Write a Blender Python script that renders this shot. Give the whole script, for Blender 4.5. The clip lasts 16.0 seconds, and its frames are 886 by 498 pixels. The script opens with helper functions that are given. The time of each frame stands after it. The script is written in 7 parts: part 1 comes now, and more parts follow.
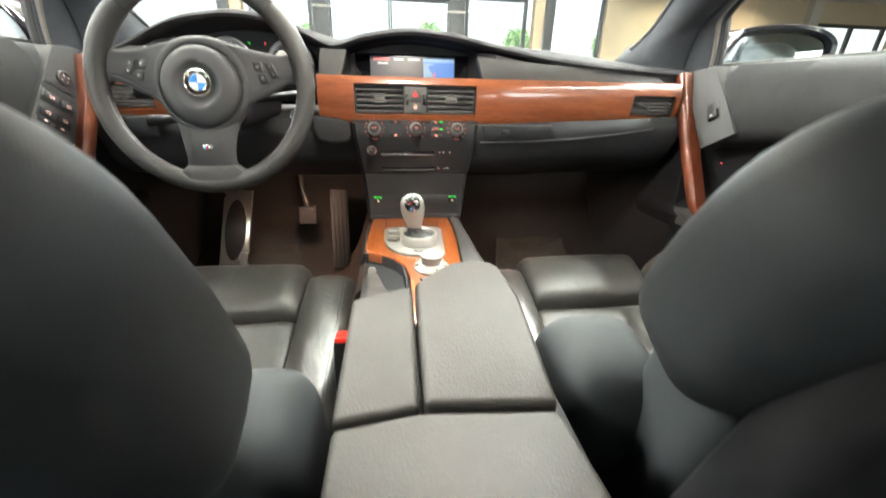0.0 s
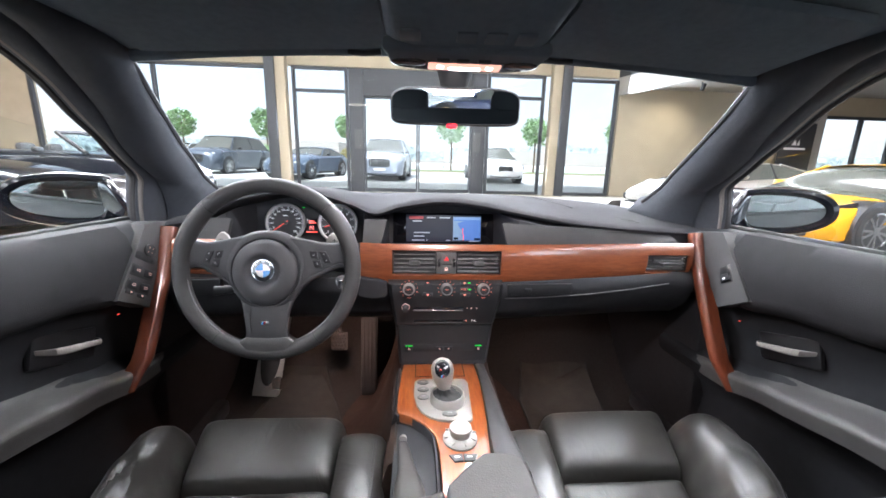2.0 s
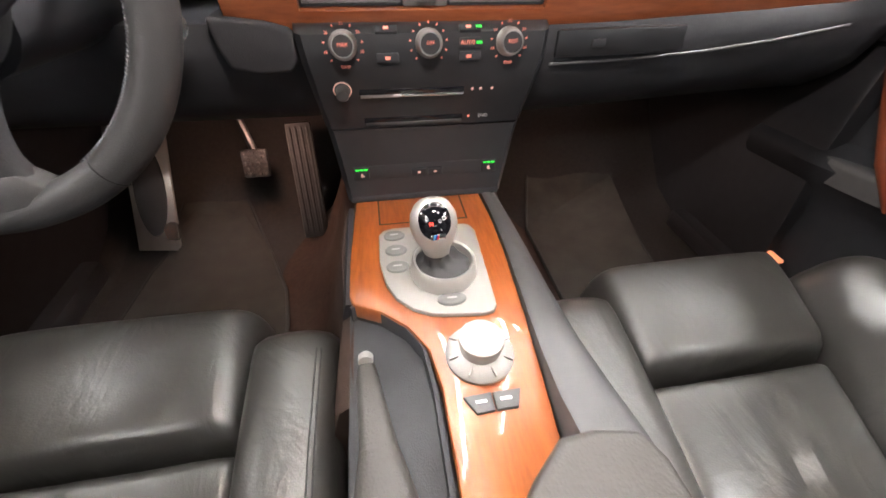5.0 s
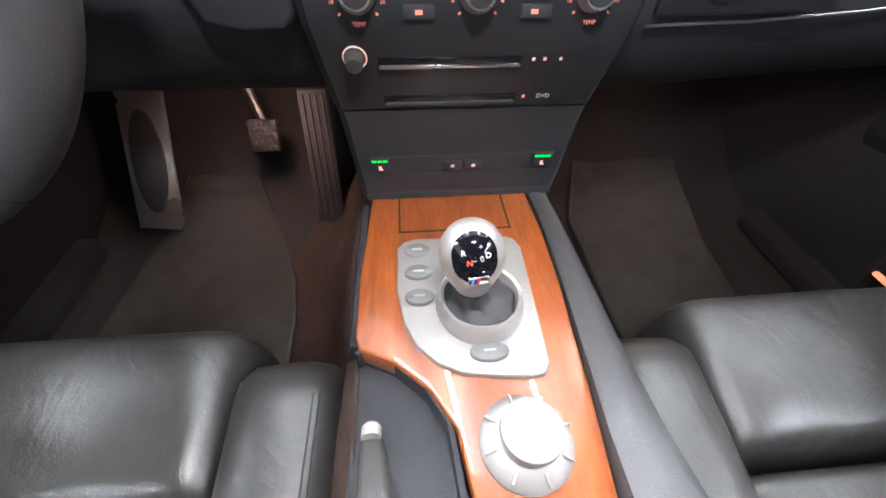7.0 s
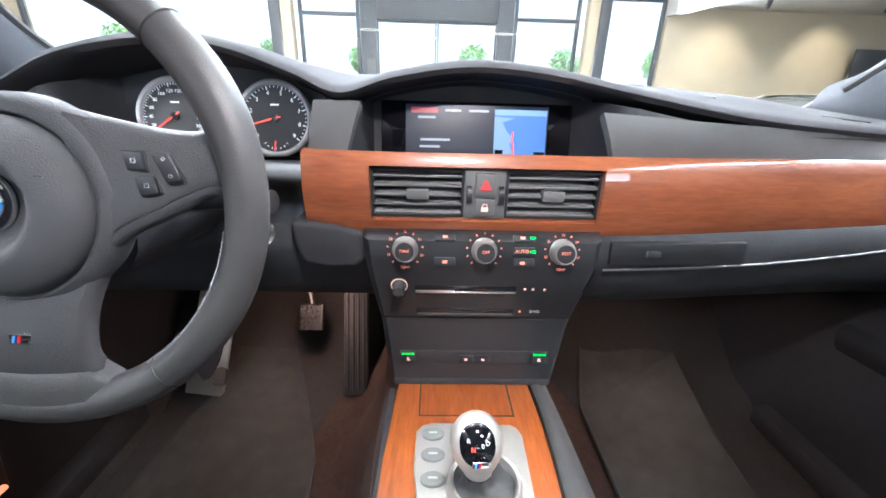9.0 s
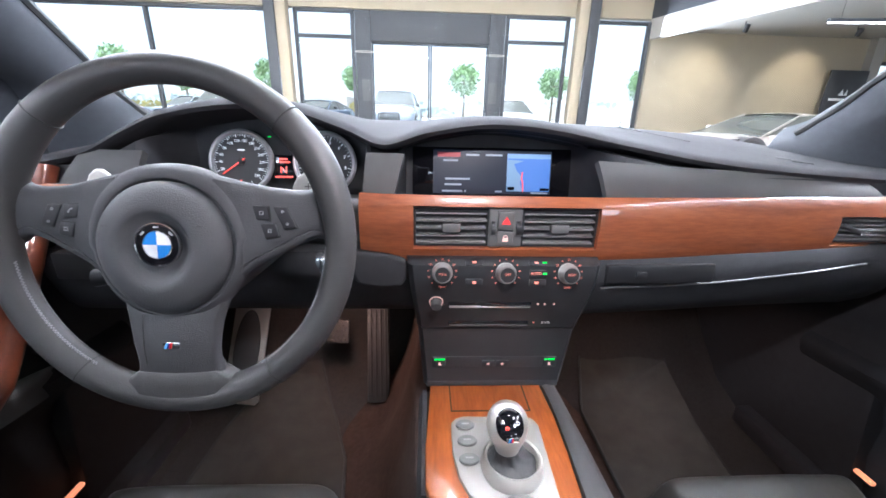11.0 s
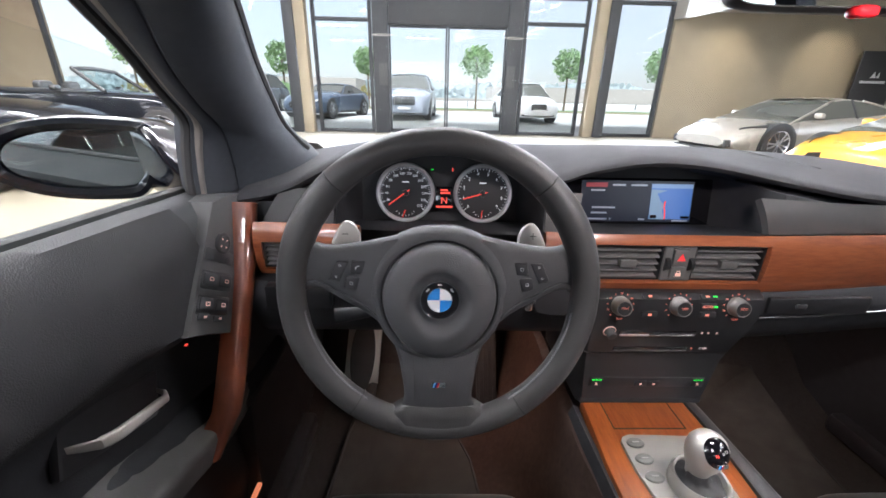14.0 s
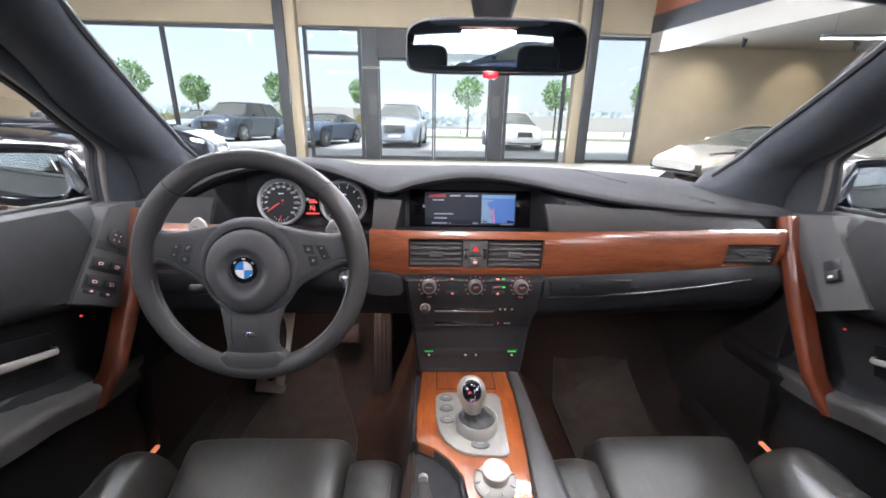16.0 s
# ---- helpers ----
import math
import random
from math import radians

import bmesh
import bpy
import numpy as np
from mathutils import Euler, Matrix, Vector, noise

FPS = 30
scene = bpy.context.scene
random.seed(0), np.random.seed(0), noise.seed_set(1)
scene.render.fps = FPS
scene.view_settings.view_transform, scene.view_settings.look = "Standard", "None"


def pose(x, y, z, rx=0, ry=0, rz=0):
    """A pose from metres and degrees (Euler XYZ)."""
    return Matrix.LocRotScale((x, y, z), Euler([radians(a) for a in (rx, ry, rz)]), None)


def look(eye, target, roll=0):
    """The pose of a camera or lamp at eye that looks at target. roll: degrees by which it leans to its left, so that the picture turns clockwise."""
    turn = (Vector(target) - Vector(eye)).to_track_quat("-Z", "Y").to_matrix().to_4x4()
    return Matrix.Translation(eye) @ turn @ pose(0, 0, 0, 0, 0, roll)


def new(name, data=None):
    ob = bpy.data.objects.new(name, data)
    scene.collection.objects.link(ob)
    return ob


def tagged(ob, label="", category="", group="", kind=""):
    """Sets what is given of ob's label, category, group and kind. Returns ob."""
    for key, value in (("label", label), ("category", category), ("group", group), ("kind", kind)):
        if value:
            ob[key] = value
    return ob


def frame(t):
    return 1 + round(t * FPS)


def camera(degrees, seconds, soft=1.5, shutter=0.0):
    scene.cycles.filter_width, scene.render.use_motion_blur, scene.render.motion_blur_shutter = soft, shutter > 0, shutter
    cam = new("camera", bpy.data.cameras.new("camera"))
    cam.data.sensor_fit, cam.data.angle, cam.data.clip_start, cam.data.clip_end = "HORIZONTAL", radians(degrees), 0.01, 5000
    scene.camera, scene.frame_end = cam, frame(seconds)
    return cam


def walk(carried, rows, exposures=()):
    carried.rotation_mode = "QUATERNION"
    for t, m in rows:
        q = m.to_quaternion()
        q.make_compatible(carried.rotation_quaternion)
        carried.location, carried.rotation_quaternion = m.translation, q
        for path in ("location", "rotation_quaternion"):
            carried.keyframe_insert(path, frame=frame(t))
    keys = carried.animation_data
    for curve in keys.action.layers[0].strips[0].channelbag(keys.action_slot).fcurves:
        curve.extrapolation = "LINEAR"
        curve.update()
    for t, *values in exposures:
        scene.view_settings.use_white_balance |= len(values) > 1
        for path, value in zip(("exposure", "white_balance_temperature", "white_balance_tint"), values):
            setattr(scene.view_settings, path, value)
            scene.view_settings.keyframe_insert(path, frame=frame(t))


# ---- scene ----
cam = camera(97.5, 16.0, soft=1.6, shutter=0.4)
METRES, EYE, TILT, LEAN, TURN = 1.75, 0.92, -23.6, -1.4, -7.0
ROWS = [
    (0.0, 0.0, 0.0, 0.0, 0.0, 0.0, -0.0),
    (0.5, -0.0067, -0.0039, 0.0406, 1.03, 4.21, -0.43),
    (1.0, -0.0071, -0.0169, 0.0701, 0.66, 6.49, -0.25),
    (1.5, -0.0117, -0.036, 0.0944, 0.96, 9.22, -0.36),
    (2.0, -0.0104, -0.0487, 0.1054, 2.9, 10.71, -1.29),
    (2.5, -0.0034, -0.05, 0.1059, 3.78, 11.33, -1.69),
    (3.0, -0.0022, -0.0388, 0.105, 2.57, 9.79, -1.04),
    (3.5, -0.0031, 0.0061, 0.0946, 0.16, 4.9, 0.23),
    (4.0, -0.0086, 0.0813, 0.0874, -2.16, -3.07, 1.34),
    (4.5, -0.0292, 0.1613, 0.0921, -2.83, -12.32, 1.69),
    (7.0, -0.0419, 0.2927, 0.1108, 1.98, -22.11, -0.32),
    (7.5, -0.0439, 0.2901, 0.1115, 1.94, -15.15, -0.46),
    (8.0, -0.0426, 0.2753, 0.1192, 3.43, -7.08, -1.34),
    (8.5, -0.0389, 0.2541, 0.1318, 5.45, 0.34, -2.52),
    (11.0, -0.0605, 0.169, 0.1428, 4.34, 4.66, -1.84),
    (11.5, -0.0894, 0.1625, 0.1442, 10.59, 5.07, -4.84),
    (12.0, -0.1308, 0.1579, 0.1443, 11.86, 6.97, -5.46),
    (12.5, -0.1636, 0.1548, 0.1538, 8.67, 8.95, -3.93),
    (13.0, -0.1916, 0.1419, 0.1725, 5.26, 6.6, -2.17),
    (13.5, -0.2096, 0.1321, 0.1801, 4.88, 2.68, -1.9),
    (14.0, -0.2074, 0.1282, 0.1793, 5.53, 2.25, -2.17),
    (14.5, -0.1968, 0.1264, 0.1822, 5.69, 2.21, -2.19),
    (15.0, -0.133, 0.1276, 0.1812, 5.25, 1.36, -1.89),
    (15.5, -0.0677, 0.1095, 0.1663, 5.1, 2.25, -1.81),
    (16.0, -0.0306, 0.0488, 0.146, 5.12, 5.98, -1.89),
]
EXPOSURES = [(0.0, 3.68, 6400, 5), (0.5, 3.4, 6300, 17), (1.0, 3.25, 6100, 17), (1.5, 3.2, 5850, 17), (2.0, 3.17, 5750, 16), (3.0, 3.1, 5950, 16), (4.0, 3.15, 6100, 17), (4.6, 3.3, 6350, 17), (7.0, 3.42, 5600, 15), (7.8, 3.58, 5500, 14), (8.5, 3.82, 5500, 11), (11.0, 3.42, 5450, 16), (12.0, 3.36, 5250, 16), (12.5, 3.24, 5300, 17), (13.0, 2.88, 5750, 17), (14.0, 2.78, 5900, 17), (16.0, 2.85, 5800, 17)]
walk(cam, [(t, pose(-0.052, 0, EYE, TILT, LEAN, TURN) @ pose(METRES * x, METRES * y, METRES * z, 90 + pitch, roll, yaw)) for t, x, y, z, yaw, pitch, roll in ROWS], EXPOSURES)

# ---- world and light ----
world = bpy.data.worlds.new("sky")
scene.world = world
world.use_nodes = True
_wn = world.node_tree.nodes
_sky = _wn.new("ShaderNodeTexSky")
_sky.sky_type, _sky.sun_disc = "NISHITA", False
_sky.sun_elevation, _sky.sun_rotation = radians(30), radians(140)
_sky.air_density, _sky.dust_density, _sky.ozone_density = 1.0, 1.5, 1.0
# an overcast day: the sky seen through an even white veil of cloud
_veil = _wn.new("ShaderNodeMix")
_veil.data_type = "RGBA"
_veil.inputs["Factor"].default_value = 0.8
_veil.inputs[7].default_value = (2.5, 2.5, 2.46, 1)
world.node_tree.links.new(_sky.outputs[0], _veil.inputs[6])
world.node_tree.links.new(_veil.outputs[2], _wn["Background"].inputs[0])
_wn["Background"].inputs[1].default_value = 0.053


def lamp(name, kind, energy, colour, place, target=None, size=1.0, size_y=None, spread=None, label=""):
    data = bpy.data.lights.new(name, kind)
    data.energy, data.color = energy, colour
    if kind == "AREA":
        data.shape, data.size, data.size_y = "RECTANGLE", size, size_y or size
        if spread:
            data.spread = radians(spread)
    elif kind == "SPOT":
        data.spot_size, data.spot_blend, data.shadow_soft_size = radians(spread or 60), 0.8, size
    elif kind == "SUN":
        data.angle = radians(size)
    else:
        data.shadow_soft_size = size
    ob = new(name, data)
    ob.matrix_world = look(place, target) if target else Matrix.Translation(place)
    return ob


# overcast sun, wide and weak, from behind the building's far side
lamp("sun", "SUN", 1.5, (1.0, 0.96, 0.9), (0, 0, 30), (8, 14, 0), size=12)
# daylight that the glass front lets in
lamp("daylight_front", "AREA", 285, (0.93, 0.97, 1.0), (0.4, 13.2, 2.2), (0.4, 0, 1.4), 15.0, 3.4)
lamp("daylight_back", "AREA", 150, (0.95, 0.98, 1.0), (1.0, -11.6, 2.4), (0.6, 0, 1.2), 14.0, 3.2)
# added fill lamp in the side bay; no window stands at this spot
lamp("fill_right", "AREA", 60, (0.93, 0.97, 1.0), (15.2, 2.0, 2.4), (0, 1, 1.0), 6.0, 2.6)

# ---- materials ----
def material(name, colour, rough=0.5, metal=0.0, vary=0.15, scale=30.0, bump=0.0, bump_scale=200.0, coat=0.0, rough_vary=0.08, spec=0.5, sheen=0.0):
    """A surface with two scales of variation in colour and gloss, and fine relief."""
    m = bpy.data.materials.new(name)
    m.use_nodes = True
    n, l = m.node_tree.nodes, m.node_tree.links
    b = n["Principled BSDF"]
    tc = n.new("ShaderNodeTexCoord")
    big, fine = n.new("ShaderNodeTexNoise"), n.new("ShaderNodeTexNoise")
    big.inputs["Scale"].default_value, fine.inputs["Scale"].default_value = scale * 0.12, scale
    big.inputs["Detail"].default_value, fine.inputs["Detail"].default_value = 3, 5
    for x in (big, fine):
        l.new(tc.outputs["Object"], x.inputs["Vector"])
    mixv = n.new("ShaderNodeMath")
    mixv.operation = "ADD"
    l.new(big.outputs["Fac"], mixv.inputs[0])
    l.new(fine.outputs["Fac"], mixv.inputs[1])
    ramp = n.new("ShaderNodeMapRange")
    ramp.inputs["From Min"].default_value, ramp.inputs["From Max"].default_value = 0.6, 1.4
    ramp.inputs["To Min"].default_value, ramp.inputs["To Max"].default_value = 1 - vary, 1 + vary
    l.new(mixv.outputs[0], ramp.inputs["Value"])
    mul = n.new("ShaderNodeVectorMath")
    mul.operation = "SCALE"
    mul.inputs[0].default_value = colour
    l.new(ramp.outputs[0], mul.inputs["Scale"])
    l.new(mul.outputs[0], b.inputs["Base Color"])
    rr = n.new("ShaderNodeMapRange")
    rr.inputs["From Min"].default_value, rr.inputs["From Max"].default_value = 0.3, 0.7
    rr.inputs["To Min"].default_value, rr.inputs["To Max"].default_value = max(0.02, rough - rough_vary), min(1, rough + rough_vary)
    l.new(big.outputs["Fac"], rr.inputs["Value"])
    l.new(rr.outputs[0], b.inputs["Roughness"])
    b.inputs["Metallic"].default_value = metal
    b.inputs["Specular IOR Level"].default_value = spec
    b.inputs["Coat Weight"].default_value = coat
    b.inputs["Coat Roughness"].default_value = 0.04
    b.inputs["Sheen Weight"].default_value = sheen
    if bump:
        tex = n.new("ShaderNodeTexVoronoi")
        tex.inputs["Scale"].default_value = bump_scale
        l.new(tc.outputs["Object"], tex.inputs["Vector"])
        bm_ = n.new("ShaderNodeBump")
        bm_.inputs["Strength"].default_value, bm_.inputs["Distance"].default_value = bump, 0.0006
        l.new(tex.outputs["Distance"], bm_.inputs["Height"])
        l.new(bm_.outputs[0], b.inputs["Normal"])
    return m


def glow(name, colour, strength):
    m = bpy.data.materials.new(name)
    m.use_nodes = True
    b = m.node_tree.nodes["Principled BSDF"]
    b.inputs["Base Color"].default_value = (*colour, 1)
    b.inputs["Emission Color"].default_value = (*colour, 1)
    b.inputs["Emission Strength"].default_value = strength
    b.inputs["Roughness"].default_value = 0.3
    return m


def glass(name, tint=(1, 1, 1), rough=0.0):
    """A thin pane: clear straight through, with a reflection that grows at grazing angles."""
    m = bpy.data.materials.new(name)
    m.use_nodes = True
    n, l = m.node_tree.nodes, m.node_tree.links
    n.remove(n["Principled BSDF"])
    tr, gl, mix, lw = n.new("ShaderNodeBsdfTransparent"), n.new("ShaderNodeBsdfGlossy"), n.new("ShaderNodeMixShader"), n.new("ShaderNodeLayerWeight")
    tr.inputs[0].default_value = (*tint, 1)
    gl.inputs["Roughness"].default_value = rough
    lw.inputs[0].default_value = 0.5
    pw, sc = n.new("ShaderNodeMath"), n.new("ShaderNodeMath")
    pw.operation, sc.operation = "POWER", "MULTIPLY_ADD"
    pw.inputs[1].default_value, sc.inputs[1].default_value, sc.inputs[2].default_value = 5.0, 0.5, 0.018
    l.new(lw.outputs["Facing"], pw.inputs[0])
    l.new(pw.outputs[0], sc.inputs[0])
    l.new(sc.outputs[0], mix.inputs[0])
    l.new(tr.outputs[0], mix.inputs[1])
    l.new(gl.outputs[0], mix.inputs[2])
    l.new(mix.outputs[0], n["Material Output"].inputs[0])
    return m


def wood_material(name, dark, light, axis_scale=(1.0, 1.0, 1.0)):
    m = bpy.data.materials.new(name)
    m.use_nodes = True
    n, l = m.node_tree.nodes, m.node_tree.links
    b = n["Principled BSDF"]
    tc, mp = n.new("ShaderNodeTexCoord"), n.new("ShaderNodeMapping")
    mp.inputs["Scale"].default_value = axis_scale
    l.new(tc.outputs["Object"], mp.inputs["Vector"])
    grain, figure = n.new("ShaderNodeTexNoise"), n.new("ShaderNodeTexNoise")
    grain.inputs["Scale"].default_value, grain.inputs["Detail"].default_value, grain.inputs["Roughness"].default_value = 34, 8, 0.65
    figure.inputs["Scale"].default_value, figure.inputs["Detail"].default_value, figure.inputs["Distortion"].default_value = 5, 3, 1.2
    l.new(mp.outputs[0], grain.inputs["Vector"])
    l.new(mp.outputs[0], figure.inputs["Vector"])
    add = n.new("ShaderNodeMath")
    add.operation = "MULTIPLY_ADD"
    add.inputs[1].default_value = 0.55
    l.new(grain.outputs["Fac"], add.inputs[0])
    sc = n.new("ShaderNodeMath")
    sc.operation = "MULTIPLY"
    sc.inputs[1].default_value = 0.45
    l.new(figure.outputs["Fac"], sc.inputs[0])
    l.new(sc.outputs[0], add.inputs[2])
    ramp = n.new("ShaderNodeValToRGB")
    ramp.color_ramp.elements[0].position, ramp.color_ramp.elements[0].color = 0.34, (*dark, 1)
    ramp.color_ramp.elements[1].position, ramp.color_ramp.elements[1].color = 0.66, (*light, 1)
    l.new(add.outputs[0], ramp.inputs[0])
    l.new(ramp.outputs[0], b.inputs["Base Color"])
    b.inputs["Roughness"].default_value = 0.35
    b.inputs["Coat Weight"].default_value, b.inputs["Coat Roughness"].default_value = 1.0, 0.03
    return m


LEATHER = material("black_leather", (0.047, 0.047, 0.047), 0.47, vary=0.2, scale=26, bump=0.26, bump_scale=1000, spec=0.45)
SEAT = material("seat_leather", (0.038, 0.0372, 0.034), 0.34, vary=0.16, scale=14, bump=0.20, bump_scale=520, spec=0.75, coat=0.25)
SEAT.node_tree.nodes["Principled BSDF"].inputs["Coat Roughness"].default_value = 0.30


def creased(m, amount, scale, stretch):
    """Adds soft folds of worn leather over the fine grain of a material."""
    n, l = m.node_tree.nodes, m.node_tree.links
    b, tc = n["Principled BSDF"], next(x for x in n if x.bl_idname == "ShaderNodeTexCoord")
    mp, tex = n.new("ShaderNodeMapping"), n.new("ShaderNodeTexNoise")
    mp.inputs["Scale"].default_value = stretch
    tex.inputs["Scale"].default_value, tex.inputs["Detail"].default_value, tex.inputs["Distortion"].default_value = scale, 3, 1.6
    l.new(tc.outputs["Object"], mp.inputs["Vector"])
    l.new(mp.outputs[0], tex.inputs["Vector"])
    ridge, bump = n.new("ShaderNodeMath"), n.new("ShaderNodeBump")
    ridge.operation = "PINGPONG"
    ridge.inputs[1].default_value = 0.14
    l.new(tex.outputs["Fac"], ridge.inputs[0])
    bump.inputs["Strength"].default_value, bump.inputs["Distance"].default_value = amount, 0.012
    l.new(ridge.outputs[0], bump.inputs["Height"])
    old = b.inputs["Normal"].links[0].from_socket
    l.new(old, bump.inputs["Normal"])
    l.new(bump.outputs[0], b.inputs["Normal"])


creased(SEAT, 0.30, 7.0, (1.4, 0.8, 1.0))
# seat leather again but duller; the backrests' cool backlit tint is in its colour
SEAT_BACK = material("backrest_leather", (0.040, 0.046, 0.049), 0.62, vary=0.12, scale=14, bump=0.10, bump_scale=900, spec=0.25)
LEATHER_ARM = material("armrest_leather", (0.040, 0.037, 0.033), 0.55, vary=0.14, scale=26, bump=0.35, bump_scale=420, spec=0.4)
PANEL = material("grey_trim", (0.052, 0.052, 0.052), 0.55, vary=0.1, scale=60, bump=0.25, bump_scale=900)
DASH = material("dash_soft_plastic", (0.040, 0.040, 0.043), 0.8, vary=0.16, scale=40, bump=0.5, bump_scale=800, spec=0.15)
DASH_DARK = material("dark_plastic", (0.031, 0.032, 0.035), 0.55, vary=0.2, scale=50, bump=0.3, bump_scale=700, spec=0.3)
BLACK = material("black_plastic", (0.016, 0.0165, 0.018), 0.40, vary=0.2, scale=60)
GLOSS_BLACK = material("gloss_black", (0.006, 0.006, 0.008), 0.08, vary=0.1, scale=20, coat=0.5)
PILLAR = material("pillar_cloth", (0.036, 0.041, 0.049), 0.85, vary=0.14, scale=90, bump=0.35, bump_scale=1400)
# paler than anthracite cloth: scattered light and haze are put into the colour
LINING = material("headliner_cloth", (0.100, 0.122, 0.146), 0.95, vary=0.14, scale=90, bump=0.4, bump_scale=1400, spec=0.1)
ROLL = material("door_roll", (0.0195, 0.0195, 0.0205), 0.58, vary=0.2, scale=26, bump=0.5, bump_scale=700, spec=0.14)
DOOR_ARM = material("door_armrest", (0.068, 0.067, 0.065), 0.5, vary=0.12, scale=50, bump=0.3, bump_scale=900, spec=0.4)
DOOR_LINING = material("door_lining", (0.021, 0.0225, 0.025), 0.6, vary=0.2, scale=50, bump=0.3, bump_scale=700, spec=0.25)
CARPET = material("carpet", (0.026, 0.023, 0.021), 0.95, vary=0.35, scale=120, bump=0.9, bump_scale=900)
RUBBER = material("rubber", (0.024, 0.024, 0.024), 0.7, vary=0.2, scale=40)
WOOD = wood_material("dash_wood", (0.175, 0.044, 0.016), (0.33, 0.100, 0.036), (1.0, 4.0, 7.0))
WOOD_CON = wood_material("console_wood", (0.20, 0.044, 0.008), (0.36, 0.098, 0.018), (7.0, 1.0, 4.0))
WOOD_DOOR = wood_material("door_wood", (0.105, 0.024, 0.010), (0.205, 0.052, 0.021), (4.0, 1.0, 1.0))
SILVER = material("satin_silver", (0.48, 0.47, 0.44), 0.36, metal=0.5, vary=0.05, scale=60)
HANDLE_SILVER = material("handle_silver", (0.33, 0.315, 0.29), 0.42, metal=0.25, vary=0.06, scale=60)
SILVER_PLATE = material("silver_plate", (0.30, 0.29, 0.27), 0.45, metal=0.3, vary=0.05, scale=60)
CHROME = material("chrome", (0.80, 0.80, 0.80), 0.12, metal=1.0, vary=0.05, scale=30, rough_vary=0.05)
KNOB = material("brushed_knob", (0.36, 0.36, 0.345), 0.30, metal=0.8, vary=0.05, scale=30)
CHROME_LINE = material("satin_chrome", (0.62, 0.62, 0.62), 0.25, metal=1.0, vary=0.05, scale=30)
MIRROR_TINT = material("tinted_mirror_glass", (0.52, 0.56, 0.56), 0.02, metal=1.0, vary=0.0, scale=4, rough_vary=0.0)
MIRROR_DIM = material("dimming_mirror_glass", (0.40, 0.43, 0.44), 0.02, metal=1.0, vary=0.0, scale=4, rough_vary=0.0)
GLASS = glass("car_glass", (0.96, 0.98, 0.97))
PANE = glass("window_glass", (0.97, 0.985, 0.98))
WHITE_PRINT = material("white_print", (0.7, 0.7, 0.7), 0.5, vary=0.02)
RED_GLOW = glow("red_print", (1.0, 0.08, 0.05), 0.125)
AMBER_PRINT = glow("amber_print", (1.0, 0.28, 0.19), 0.032)
AMBER_DIM = glow("dim_amber_print", (1.0, 0.62, 0.52), 0.013)
GREEN_GLOW = glow("green_led", (0.02, 1.0, 0.06), 0.07)
WHITE_GLOW = glow("white_dial_print", (0.85, 0.88, 0.92), 0.036)

# ---- building helpers ----
def thing(name, label, category, place=(0, 0, 0), group="", kind=""):
    e = new(name)
    e.location = place
    e.empty_display_size = 0.05
    tagged(e, label, category, group, kind)
    bpy.context.view_layer.update()
    return e


def mesh_of(name, bm, mat, smooth=True):
    me = bpy.data.meshes.new(name)
    bm.normal_update()
    bm.to_mesh(me)
    bm.free()
    for mm in (mat if isinstance(mat, (list, tuple)) else [mat]):
        me.materials.append(mm)
    if smooth:
        me.polygons.foreach_set("use_smooth", [True] * len(me.polygons))
        me.set_sharp_from_angle(angle=radians(38))
    return me


def root_place(ob):
    p = Vector(ob.location)
    while ob.parent:
        ob = ob.parent
        p += ob.location
    return p


def part(name, bm, mat, parent=None, label="", smooth=True):
    """One mesh, given in world coordinates, under its thing or part."""
    ob = new(name, mesh_of(name, bm, mat, smooth))
    if parent:
        ob.parent = parent
        ob.location = -root_place(parent)
    if label:
        ob["label"] = label
    return ob


def solid(name, bm, mat, label, category="", kind="", group="", smooth=True):
    return tagged(part(name, bm, mat, None, "", smooth), label, category, group, kind)


def merge(*bms):
    out = bms[0]
    for b in bms[1:]:
        me = bpy.data.meshes.new("t")
        b.to_mesh(me)
        b.free()
        out.from_mesh(me)
        bpy.data.meshes.remove(me)
    return out


def moved(bm, m):
    bm.transform(m)
    return bm


def box(c, s, bevel=0.0, rot=None, seg=2):
    bm = bmesh.new()
    bmesh.ops.create_cube(bm, size=1)
    bm.transform(Matrix.Diagonal((*s, 1)))
    if bevel:
        bmesh.ops.bevel(bm, geom=list(bm.edges), offset=bevel, segments=seg, profile=0.5, affect="EDGES")
    bm.transform(Matrix.Translation(c) @ (rot or Matrix()))
    return bm


def rings(sections, closed=True, caps=True, wrap=False):
    """A skin over rows of points; closed: each row is a loop; wrap: the last row joins the first."""
    bm = bmesh.new()
    rows = [[bm.verts.new(p) for p in s] for s in sections]
    k = len(rows[0])
    pairs = list(zip(rows, rows[1:])) + ([(rows[-1], rows[0])] if wrap else [])
    for a, b in pairs:
        for i in range(k if closed else k - 1):
            j = (i + 1) % k
            try:
                bm.faces.new((a[i], a[j], b[j], b[i]))
            except ValueError:
                pass
    if caps and closed and not wrap:
        bm.faces.new(rows[0][::-1])
        bm.faces.new(rows[-1])
    bmesh.ops.recalc_face_normals(bm, faces=bm.faces)
    return bm


